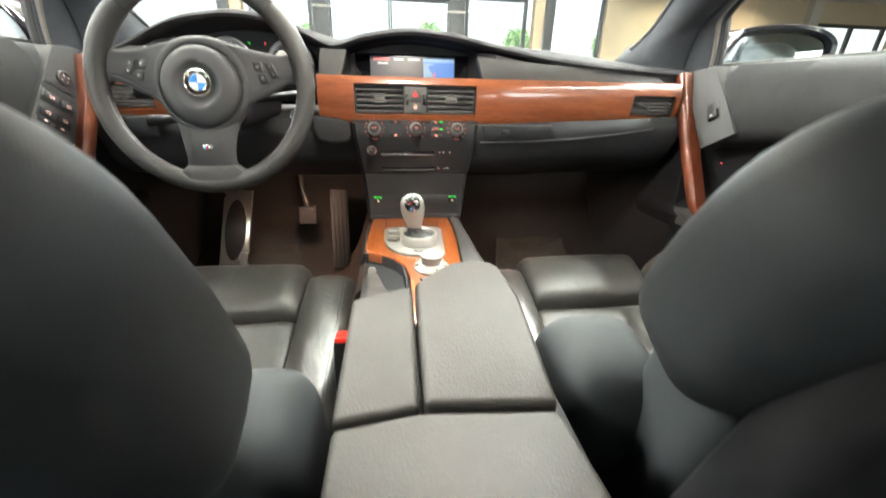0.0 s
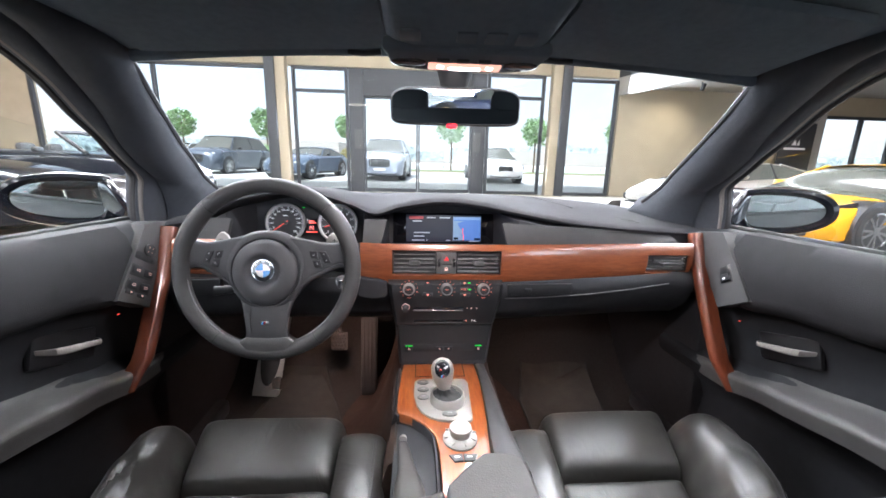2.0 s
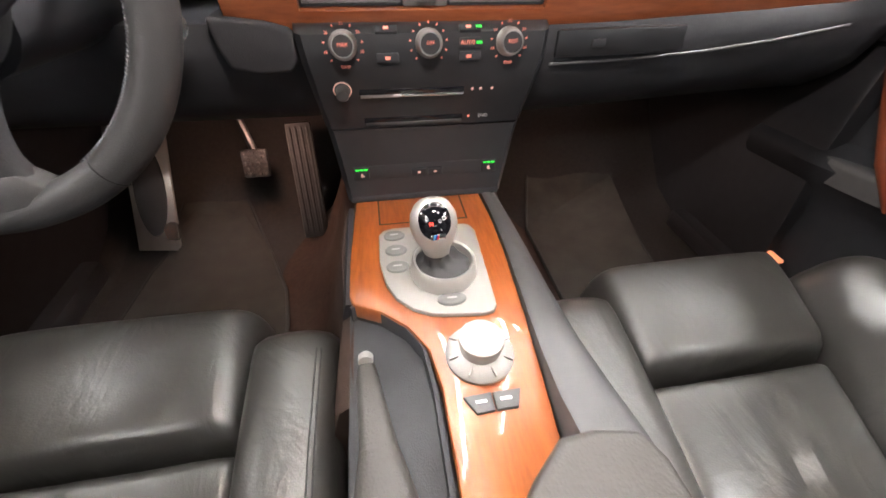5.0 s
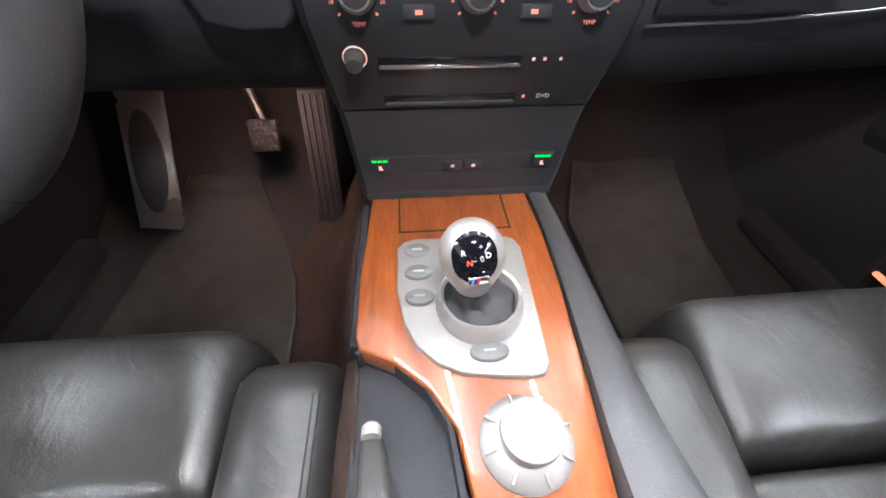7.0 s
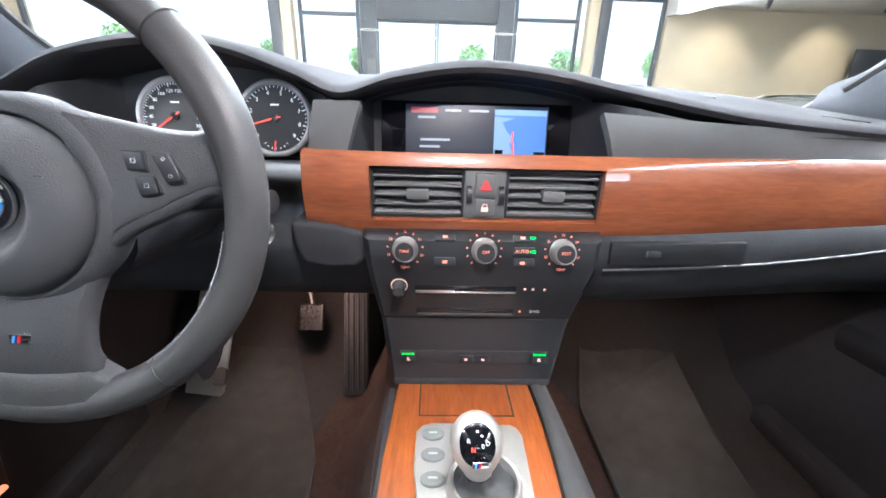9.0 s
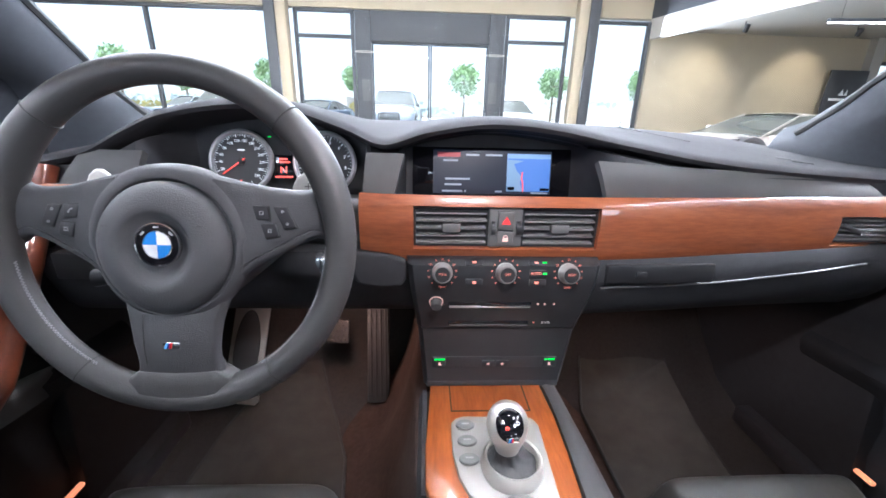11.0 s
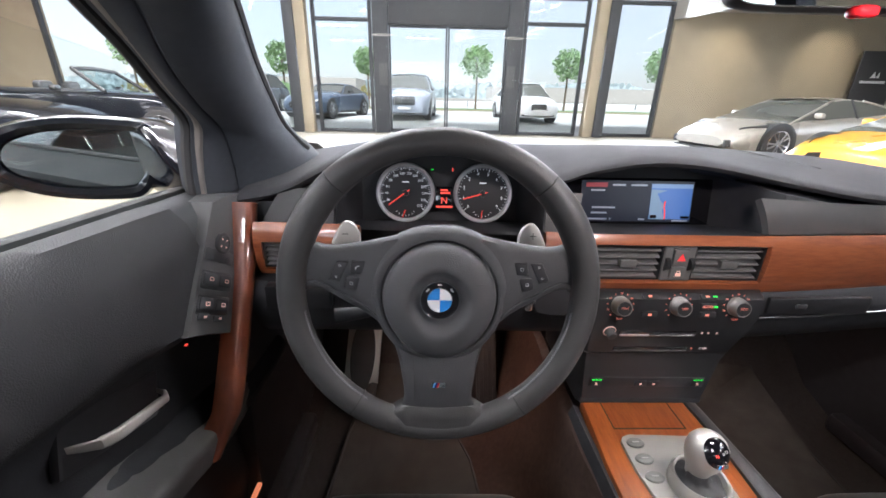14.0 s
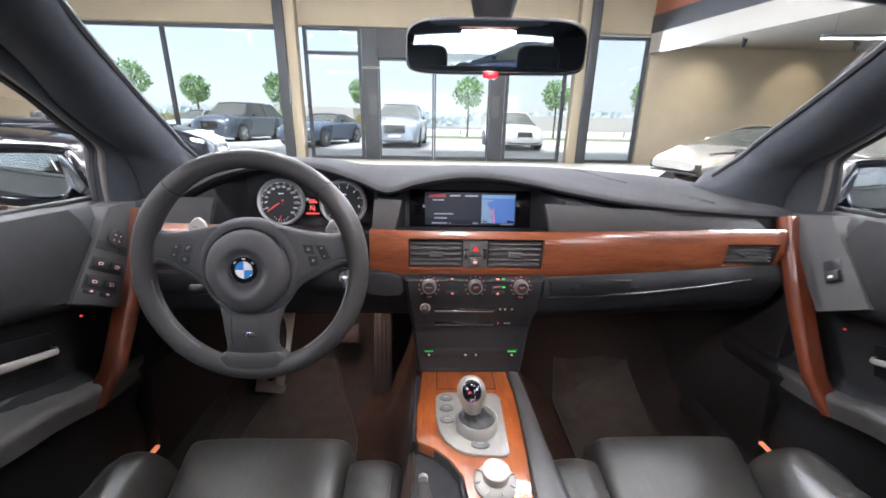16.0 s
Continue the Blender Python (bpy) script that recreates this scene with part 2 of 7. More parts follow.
def prism(outline, axis, lo, hi, bevel=0.0, seg=2):
    """An outline of (u, v) pairs pushed through along axis x, y or z."""
    put = {"x": lambda u, v, w: (w, u, v), "y": lambda u, v, w: (u, w, v), "z": lambda u, v, w: (u, v, w)}[axis]
    bm = rings([[put(u, v, w) for u, v in outline] for w in (lo, hi)])
    if bevel:
        es = [e for e in bm.edges if not e.is_boundary and e.calc_face_angle(0) > 0.7]
        bmesh.ops.bevel(bm, geom=es, offset=bevel, segments=seg, profile=0.5, affect="EDGES", clamp_overlap=True)
    return bm


def tube(path, radius, n=10, closed=False):
    """A round tube along points; radius a number or one a point."""
    pts = [Vector(p) for p in path]
    rad = radius if isinstance(radius, (list, tuple)) else [radius] * len(pts)
    rows, ref = [], Vector((0.123, 0.456, 0.881))
    for i, p in enumerate(pts):
        a = pts[i - 1] if i or closed else p
        b = pts[(i + 1) % len(pts)] if i < len(pts) - 1 or closed else p
        t = (b - a).normalized()
        u = t.cross(ref).normalized()
        v = t.cross(u)
        rows.append([p + rad[i] * (math.cos(k * math.tau / n) * u + math.sin(k * math.tau / n) * v) for k in range(n)])
    return rings(rows, wrap=closed)


def lathe(profile, n=32, m=None):
    """(radius, height) pairs turned about z."""
    ring_shaped = profile[0][0] > 1e-4 and profile[-1][0] > 1e-4
    bm = rings([[(r * math.cos(k * math.tau / n), r * math.sin(k * math.tau / n), h) for k in range(n)] for r, h in profile], wrap=ring_shaped)
    return moved(bm, m) if m else bm


def cushion(c, s, e1=0.45, e2=0.45, nu=28, nv=18, shape=None, rot=None):
    """A padded block: a rounded box of full size s, its edges softer the nearer e1 and e2 are to 1; shape(p) may bend it."""
    def f(w, e):
        return math.copysign(abs(w) ** e, w)
    rows = []
    for j in range(nv + 1):
        v = -math.pi / 2 + math.pi * j / nv
        v = max(-math.pi / 2 + 0.004, min(math.pi / 2 - 0.004, v))
        row = []
        for i in range(nu):
            u = math.tau * i / nu
            p = Vector((0.5 * f(math.cos(v), e1) * f(math.cos(u), e2), 0.5 * f(math.cos(v), e1) * f(math.sin(u), e2), 0.5 * f(math.sin(v), e1)))
            if shape:
                p = shape(p)
            row.append((p.x * s[0], p.y * s[1], p.z * s[2]))
        rows.append(row)
    bm = rings(rows)
    bm.transform(Matrix.Translation(c) @ (rot or Matrix()))
    return bm


def turn(rx=0, ry=0, rz=0):
    return pose(0, 0, 0, rx, ry, rz)


def lerp(pairs, x):
    """A smooth line through (x, value) pairs."""
    if x <= pairs[0][0]:
        return pairs[0][1]
    for (a, p), (b, q) in zip(pairs, pairs[1:]):
        if x <= b:
            t = (x - a) / (b - a)
            t = t * t * (3 - 2 * t) * 0.5 + t * 0.5
            return p + (q - p) * t
    return pairs[-1][1]


def writing(text, size, m, mat, parent, name="writing", align="CENTER", depth=0.0002):
    """Raised letters in the built-in font, in the plane of m."""
    cu = bpy.data.curves.new("t", "FONT")
    cu.body, cu.size, cu.align_x, cu.align_y, cu.extrude, cu.resolution_u = text, size, align, "CENTER", depth, 2
    tmp = bpy.data.objects.new("t", cu)
    me = bpy.data.meshes.new_from_object(tmp)
    bpy.data.objects.remove(tmp)
    bpy.data.curves.remove(cu)
    me.name = name
    me.transform(m)
    me.materials.append(mat)
    ob = new(name, me)
    ob.parent = parent
    ob.location = -root_place(parent)
    return ob


def pad(c, size, p=7, q=0.42, crown=0.0, nx=36, ny=36, extra=None, shift=None):
    """An upholstered block on a rectangle: rolled edges, a crowned top and room for folds; c is the middle of its foot."""
    def steps(n):
        return [math.copysign(1 - (1 - abs(w)) ** 1.8, w) for w in [-1 + 2 * i / n for i in range(n + 1)]]
    rows = []
    for v in steps(ny):
        row = []
        for u in steps(nx):
            h = (max(0.0, 1 - abs(u) ** p) * max(0.0, 1 - abs(v) ** p)) ** q
            z = size[2] * h * (1 - crown * (u * u + 0.6 * v * v) * 0.5)
            x, y = size[0] / 2 * u, size[1] / 2 * v
            if extra:
                z += extra(u, v) * h
            if shift:
                x += shift(u, v)
            row.append((c[0] + x, c[1] + y, c[2] + z))
        a, b = row[0], row[-1]
        rows.append(row + [(b[0], b[1], c[2] - 0.03), (a[0], a[1], c[2] - 0.03)])
    return rings(rows)


def cushion_ring(c, s, e1, e2, v, shape=None, rot=None, radius=0.0018, n=48, grow=1.004):
    """A thin seam round a cushion at the height angle v."""
    def f(w, e):
        return math.copysign(abs(w) ** e, w)
    pts = []
    for i in range(n):
        u = math.tau * i / n
        q = Vector((0.5 * f(math.cos(v), e1) * f(math.cos(u), e2), 0.5 * f(math.cos(v), e1) * f(math.sin(u), e2), 0.5 * f(math.sin(v), e1)))
        if shape:
            q = shape(q)
        pts.append(Vector(c) + (rot or Matrix()) @ Vector((q.x * s[0] * grow, q.y * s[1] * grow, q.z * s[2] * grow)))
    return tube(pts, radius, 6, True)

# ---- the car's cabin: shell ----
BROW = [(-.70, .955), (-.62, .972), (-.563, 1.0), (-.511, 1.024), (-.44, 1.040), (-.377, 1.045), (-.311, 1.038), (-.236, 1.013), (-.182, .992),
        (-.116, 1.010), (-.02, 1.025), (.076, 1.02), (.201, .998), (.328, .977), (.457, .964), (.6, .956), (.72, .952)]
BACKTOP = [(-.72, .985), (-.5, 1.02), (-.2, 1.02), (.15, 1.022), (.31, 1.016), (.51, 1.002), (.62, .988), (.72, .975)]
XS = [-.70 + 1.40 * i / 140 for i in range(141)]


def curve(pairs, x):
    """A soft curve through (x, value) pairs."""
    if x <= pairs[0][0]:
        return pairs[0][1]
    for i in range(len(pairs) - 1):
        (x1, b), (x2, c) = pairs[i], pairs[i + 1]
        if x <= x2:
            x0, a = pairs[max(0, i - 1)]
            x3, d = pairs[min(len(pairs) - 1, i + 2)]
            t, h = (x - x1) / (x2 - x1), x2 - x1
            m1 = (c - a) / (x2 - x0) * h
            m2 = (d - b) / (x3 - x1) * h
            return (2 * t ** 3 - 3 * t * t + 1) * b + (t ** 3 - 2 * t * t + t) * m1 + (3 * t * t - 2 * t ** 3) * c + (t ** 3 - t * t) * m2
    return pairs[-1][1]


def brow(x):
    return curve(BROW, x)


def face_y(x):
    return .925 + .032 * lerp([(.1, 0), (.62, 1)], abs(x))


# floor pan, tunnel sides and bulkhead
def floor_rows():
    prof = [(-1.6, .30), (-.6, .295), (.9, .285), (1.15, .29), (1.26, .33), (1.36, .42), (1.46, .56), (1.50, .80), (1.50, .95)]
    rows = []
    for i in range(41):
        x = -.74 + 1.48 * i / 40
        rows.append([(x, y, z + .006 * noise.noise((x * 9, y * 9, 0)) + (.03 if abs(x) > .70 else 0)) for y, z in prof])
    return rows


bm = rings([r + [(x, y + .01, z - .025) for x, y, z in reversed(r)] for r in floor_rows()])
solid("floor", bm, CARPET, "dark brown carpet over the car's floor pan", "floor", "structure")

TUNNEL = material("tunnel_carpet", (0.050, 0.033, 0.026), 0.95, vary=0.35, scale=90, bump=0.9, bump_scale=900, spec=0.15)
for s, side in ((-1, "left"), (1, "right")):
    # loose carpet over the tunnel's flank, bulging into the footwell
    rows = []
    for i in range(33):
        y = .62 + .82 * i / 32
        b = lerp([(.62, .75), (.90, .92), (1.05, 1.0), (1.25, .85), (1.44, .7)], y)
        row = []
        for x, z in ((.110, .575), (.128, .565), (.140, .53), (.150, .48), (.168, .43), (.190, .380), (.216, .342), (.246, .318), (.280, .302), (.320, .292)):
            k = (x - .11) / .21
            row.append((s * (.110 + (x - .110) * b + .007 * math.sin(y * 31 + k * 3) * k * (1 - k) * 3), y, z + .07 * max(0, (y - 1.15) / .3) * k + .006 * noise.noise((y * 11, k * 4, 2 + s))))
        rows.append(row + [(s * .30, y, .27), (s * .11, y, .27)])
    solid("tunnel_carpet_" + side, rings(rows), TUNNEL, "dark brown carpet over the transmission tunnel", "carpet", "structure")


MAT = material("mat_pile", (0.048, 0.046, 0.041), 0.95, vary=0.30, scale=26, bump=0.9, bump_scale=900, spec=0.15)


def floor_mat(outline, label):
    """A cut-pile mat with a bound edge, lying over the carpet and up the bulkhead."""
    xs_, ys_ = [p[0] for p in outline], [p[1] for p in outline]
    cx_, cy_ = sum(xs_) / len(xs_), sum(ys_) / len(ys_)
    t = thing("floor_mat", label, "floor mat", (cx_, cy_, .31), "floor mats")
    fine = []
    for (x0, y0), (x1, y1) in zip(outline, outline[1:] + outline[:1]):
        fine += [(x0 + (x1 - x0) * k / 6, y0 + (y1 - y0) * k / 6) for k in range(6)]
    def lift(x, y):
        return .302 + .010 + (.55 * (y - 1.20) if y > 1.20 else 0) + .004 * noise.noise((x * 9, y * 9, 5))
    rows = []
    for k, dz in ((.02, .004), (.25, .004), (.5, .004), (.75, .004), (.95, .004), (.985, .003), (1.0, -.002), (1.0, -.012)):
        rows.append([(cx_ + (x - cx_) * k, cy_ + (y - cy_) * k, lift(cx_ + (x - cx_) * k, cy_ + (y - cy_) * k) + dz) for x, y in fine])
    part("carpet", rings(rows), MAT, t, "grey cut-pile carpet")
    part("binding", tube([(x, y, lift(x, y) + .001) for x, y in fine], .004, 6, True), RUBBER, t, "dark bound edge")
    return t


floor_mat([(-.262, .66), (-.272, .95), (-.285, 1.04), (-.335, 1.17), (-.405, 1.33), (-.545, 1.33), (-.582, 1.14), (-.595, .90), (-.595, .66)], "grey carpet mat in the driver's footwell")
floor_mat([(.288, .66), (.290, .95), (.294, 1.18), (.335, 1.34), (.583, 1.38), (.563, 1.14), (.540, .95), (.530, .66)], "grey carpet mat in the passenger's footwell")

# windscreen, header and roof lining
def roof_z(x, y):
    c = lerp([(-1.7, 1.25), (-1.1, 1.335), (-.5, 1.365), (.0, 1.375), (.4, 1.350), (.60, 1.332), (.735, 1.312)], y)
    return c - .22 * abs(x) ** 2.2 * .45


def half_w(y):
    return lerp([(-1.7, .50), (-.9, .575), (0, .60), (.4, .585), (.735, .553)], y)


YR = [-1.7 + 2.435 * i / 30 for i in range(31)]
def thick(rows, off):
    """A sheet given row by row, with a body behind it."""
    off = Vector(off)
    return rings([list(map(Vector, r)) + [Vector(p) + off for p in reversed(r)] for r in rows])


bm = thick([[((-1 + 2 * i / 24) * half_w(y), y, roof_z((-1 + 2 * i / 24) * half_w(y), y)) for i in range(25)] for y in YR], (0, 0, .05))
solid("ceiling", bm, LINING, "anthracite cloth roof lining of the car", "headliner", "structure")
# rolled front edge of the lining
rows = []
for i in range(41):
    x = -.56 + 1.12 * i / 40
    zc, yc = roof_z(x, .735) - .002, .742
    rows.append([(x, yc + .016 * math.cos(a), zc + .012 * math.sin(a)) for a in [k * math.tau / 10 for k in range(10)]])
solid("header_trim", rings(rows), LINING, "rolled cloth edge above the windscreen", "trim", "structure")

# the window pillars and roof rails: an inner edge on the windscreen, a seam, and an outer edge on the side glass
def spline(rows, n):
    """Rows of points, smoothed along with n steps between them."""
    out = []
    for i in range(len(rows) - 1):
        p0, p1, p2, p3 = rows[max(0, i - 1)], rows[i], rows[i + 1], rows[min(len(rows) - 1, i + 2)]
        for k in range(n if i < len(rows) - 2 else n + 1):
            u = k / n
            out.append([.5 * (2 * b + (c - a) * u + (2 * a - 5 * b + 4 * c - d) * u * u + (3 * b - a - 3 * c + d) * u ** 3) for a, b, c, d in zip(p0, p1, p2, p3)])
    return out


PILLAR_EDGE = [((.590, 1.20, .955), (.715, 1.05, .925), (.737, .957, .925)), ((.600, 1.19, .985), (.712, 1.04, .955), (.735, .957, .955)), ((.625, 1.165, 1.005), (.708, 1.03, .990), (.733, .956, .990)),
               ((.642, 1.145, 1.030), (.702, 1.012, 1.026), (.729, .957, 1.03)), ((.650, 1.11, 1.060), (.695, .985, 1.060), (.722, .953, 1.071)), ((.645, 1.06, 1.10), (.684, .924, 1.090), (.712, .893, 1.114)),
               ((.628, .98, 1.145), (.667, .848, 1.135), (.70, .838, 1.151)), ((.609, .915, 1.178), (.647, .785, 1.187), (.687, .772, 1.187)), ((.577, .8075, 1.234), (.625, .70, 1.238), (.668, .69, 1.238)),
               ((.545, .70, 1.297), (.603, .60, 1.286), (.656, .60, 1.275)), ((.560, .56, 1.320), (.602, .47, 1.318), (.647, .47, 1.297)), ((.580, .38, 1.338), (.607, .33, 1.330), (.642, .30, 1.312)),
               ((.594, 0, 1.348), (.612, -.02, 1.341), (.638, -.05, 1.322)), ((.594, -.5, 1.338), (.612, -.5, 1.332), (.640, -.5, 1.315)), ((.570, -.95, 1.315), (.585, -.95, 1.30), (.620, -.95, 1.285)), ((.495, -1.7, 1.235), (.52, -1.7, 1.225), (.58, -1.7, 1.215))]


def pillar_rows(s, stations, n):
    flat = spline([[Vector(p) for p in st] for st in stations], n)
    rows = []
    for i, (I, C, O) in enumerate(flat):
        a, b = flat[max(0, i - 1)], flat[min(len(flat) - 1, i + 1)]
        nrm = (b[1] - a[1]).cross(O - I)
        nrm.normalize()
        if nrm.dot(Vector((0, .2, 1.0)) - C) < 0:
            nrm = -nrm
        out = Vector((.6, .35, .45))
        w = (C - I).length
        r = [I + out * .07, I + out * .02 - nrm * .004, I]
        r += [I.lerp(C, u) + nrm * min(.024, w * .22) * math.sin(math.pi * u) ** .75 for u in (.06, .14, .25, .38, .52, .66, .80, .92)]
        r += [C + nrm * .001, C - nrm * .0015, C.lerp(O, .05) - nrm * .0015, C.lerp(O, .12) + nrm * .001]
        r += [C.lerp(O, u) + nrm * .006 * math.sin(math.pi * u) for u in (.3, .5, .7, .88)]
        r += [O, O - nrm * .006 + out * .006, O + out * .05]
        rows.append([(s * p.x, p.y, p.z) for p in r])
    return rows


DOOR_FRAME = material("door_frame_grey", (0.150, 0.138, 0.125), 0.6, vary=0.1, scale=60, spec=0.3)
for s, side in ((-1, "left"), (1, "right")):
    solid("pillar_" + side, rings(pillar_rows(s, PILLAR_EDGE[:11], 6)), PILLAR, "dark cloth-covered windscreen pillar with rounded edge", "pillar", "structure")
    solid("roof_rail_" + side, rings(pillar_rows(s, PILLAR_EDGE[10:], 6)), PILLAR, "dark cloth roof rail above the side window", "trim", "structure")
    edge = [r[2] for r in spline([[Vector(p) for p in st] for st in PILLAR_EDGE[:14]], 4)]
    solid("window_seal_" + side, tube([(s * (p.x + .008), p.y + .004, p.z + .002) for p in edge], .008, 8), RUBBER, "black rubber seal round the side window", "trim", "structure")
    edge = [r[0] for r in spline([[Vector(p) for p in st] for st in PILLAR_EDGE[2:10]], 4)]
    solid("windscreen_seal_" + side, tube([(s * (p.x + .004), p.y + .004, p.z + .003) for p in edge], .008, 8), RUBBER, "black seal along the windscreen's side", "trim", "structure")
    band = []
    for r in pillar_rows(s, PILLAR_EDGE, 6):
        a, b, o = Vector(r[13]), Vector(r[18]), Vector(r[20])
        a = o + (a - o) * min(1, .026 / max(.001, (a - o).length))
        b = o + (b - o) * min(1, .016 / max(.001, (b - o).length))
        n_ = (Vector((0, .2, 1.0)) - b).normalized()
        d_ = (o - b).normalized()
        band.append([a + n_ * .002, a.lerp(b, .3) + n_ * .007, a.lerp(b, .8) + n_ * .006, b + n_ * .003, o + n_ * .001 + d_ * .004, o - n_ * .008 + d_ * .004, a - n_ * .006])
    solid("window_frame_" + side, rings(band), DOOR_FRAME, "grey-brown frame of the door window", "trim", "structure")
    # B pillar, behind the front seats
    bm = rings([[(s * (x0 + dx), y + dy, z) for dx, dy in ((0, 0), (.05, 0), (.06, .11), (0, .11))] for x0, y, z in ((.70, -.42, .30), (.715, -.44, .95), (.66, -.50, 1.20), (.58, -.52, 1.36))])
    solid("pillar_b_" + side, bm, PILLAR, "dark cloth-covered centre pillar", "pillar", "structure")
    # rear door panel and rear quarter, closing the cabin
    bm = box((s * .76, -1.06, .65), (.10, 1.2, .70), .02)
    solid("rear_side_" + side, bm, DASH_DARK, "plain dark rear door lining", "wall", "structure")
    bm = rings([[(s * (x0 + dx), y + dy, z) for dx, dy in ((0, 0), (.28, 0), (.28, .3), (.2, .3))] for x0, y, z in ((.52, -1.75, .95), (.44, -1.60, 1.32))])
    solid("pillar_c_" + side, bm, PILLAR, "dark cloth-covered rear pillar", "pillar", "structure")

for s, side in ((-1, "left"), (1, "right")):
    bm = prism([(.90, .29), (1.50, .29), (1.50, .88), (1.05, .92), (.93, .88), (.93, .60)], "x", s * .70, s * .80, .01)
    solid("kick_panel_" + side, bm, DASH_DARK, "dark side panel of the footwell", "panel", "structure")
bm = box((0, -1.75, .62), (1.5, .3, .66), .03)
solid("rear_wall", bm, DASH_DARK, "plain dark rear parcel shelf", "wall", "structure")

# glass
def pane_quad(a, b, c, d, thick=.004, n=8, bulge=(0, 0, 0)):
    a, b, c, d, bu = map(Vector, (a, b, c, d, bulge))
    rows = []
    for j in range(n + 1):
        v = j / n
        rows.append([(a.lerp(b, u).lerp(d.lerp(c, u), v) + bu * (1 - (2 * u - 1) ** 2)) for u in [i / 12 for i in range(13)]])
    g = rings(rows, closed=False)
    bmesh.ops.solidify(g, geom=list(g.faces), thickness=thick)
    return g


ws = solid("windscreen", pane_quad((-.74, 1.26, 1.0), (.74, 1.26, 1.0), (.565, .73, 1.325), (-.565, .73, 1.325), bulge=(0, .10, .012)), GLASS, "clear laminated car windscreen", "windscreen", "structure")
ws.visible_shadow = False
for s, side in ((-1, "left"), (1, "right")):
    g = solid("side_window_" + side, pane_quad((s * .760, -.35, .97), (s * .752, .915, .955), (s * .735, .87, 1.14), (s * .645, -.35, 1.33)), GLASS, "clear side window glass", "window", "structure")
    g.visible_shadow = False
for s, side in ((-1, "left"), (1, "right")):
    g = solid("rear_side_window_" + side, pane_quad((s * .76, -1.45, .99), (s * .76, -.50, .975), (s * .645, -.56, 1.33), (s * .60, -1.30, 1.27)), GLASS, "clear rear side window glass", "window", "structure")
    g.visible_shadow = False
g = solid("rear_window", pane_quad((-.6, -1.85, .95), (.6, -1.85, .95), (.5, -1.68, 1.27), (-.5, -1.68, 1.27)), GLASS, "clear rear window glass", "window", "structure")
g.visible_shadow = False

# ---- dashboard ----
dash = thing("dashboard", "black two-wave dashboard with wood trim and central screen", "dashboard", (0, 1.1, .9))
rows = []
for x in XS:
    zb, zt = brow(x), curve(BACKTOP, x)
    yb = lerp([(-.6, .985), (-.4, .985), (-.18, 1.0), (0, 1.0), (.3, .99), (.6, .985)], x)
    rows.append([(x, 1.36, zt - .10), (x, 1.34, zt - .025), (x, 1.25, zt - .004 + .1 * max(0, zb - zt)), (x, 1.15, .45 * zt + .55 * zb + .004), (x, 1.07, .12 * zt + .88 * zb + .004), (x, yb + .020, zb + .001), (x, yb + .006, zb - .003),
                 (x, yb, zb - .009), (x, yb + .006, zb - .015), (x, yb + .05, zb - .020), (x, 1.2, zb - .05)])
part("upper_pad", rings(rows), DASH, dash, "soft black plastic dash top with two waves")
def top_z(x, y):
    """Height of the dash top."""
    zt, zb = curve(BACKTOP, x), brow(x)
    return lerp([(1.0, zb + .002), (1.07, .12 * zt + .88 * zb + .004), (1.15, .45 * zt + .55 * zb + .004), (1.25, zt - .004 + .1 * max(0, zb - zt)), (1.34, zt - .025)], y)


# defroster outlets under the screen and the corner slots
for x0, y0, x1, y1, r in ((-.22, 1.285, .20, 1.285, .004), (.295, 1.240, .395, 1.140, .003), (.500, 1.085, .540, 1.075, .0025), (.512, 1.068, .548, 1.056, .0025), (.522, 1.048, .552, 1.036, .0025)):
    pts = [(x0 + (x1 - x0) * i / 12, y0 + (y1 - y0) * i / 12, top_z(x0 + (x1 - x0) * i / 12, y0 + (y1 - y0) * i / 12) - r * .4) for i in range(13)]
    part("defroster_slot", tube(pts, r, 6), BLACK, dash, "black defroster slot")

def recess(x):
    g = lerp([(-.545, 0), (-.515, 1), (-.215, 1), (-.195, 0)], x)
    c = lerp([(-.172, 0), (-.150, 1), (.145, 1), (.185, 0)], x)
    return max(g, c)


rows = []
for x in XS:
    zb, r = brow(x), recess(x)
    yf = face_y(x) + .030
    yr = yf + .008 + r * (1.092 - yf - .008)
    rows.append([(x, 1.05, zb - .022), (x, yr + .01 * (1 - r), max(.935, zb - .026)), (x, yr - .0 * r, .945), (x, yr - .010 * r, .90), (x, yr - .014 * r, .890 + .018 * (1 - r)), (x, face_y(x) + .006, .912)])
part("inner_fascia", rings(rows, closed=False), DASH_DARK, dash, "dark recessed fascia")

def quad_panel(x0, x1, z0, z1, lean0=0.0, lean1=0.0, y_add=.022, n=20, thick=.012, ztop=None):
    rows = []
    for i in range(n + 1):
        u = i / n
        col = []
        for k in range(5):
            v = k / 4
            x = x0 + lean0 * v + (x1 + lean1 * v - x0 - lean0 * v) * u
            zz = z0 + ((ztop(x) if ztop else z1) - z0) * v
            col.append((x, face_y(x) + y_add + .022 * v - .004 * math.sin(math.pi * v), zz))
        rows.append(col)
    g = rings(rows, closed=False)
    bmesh.ops.solidify(g, geom=list(g.faces), thickness=thick)
    bmesh.ops.recalc_face_normals(g, faces=g.faces)
    return g


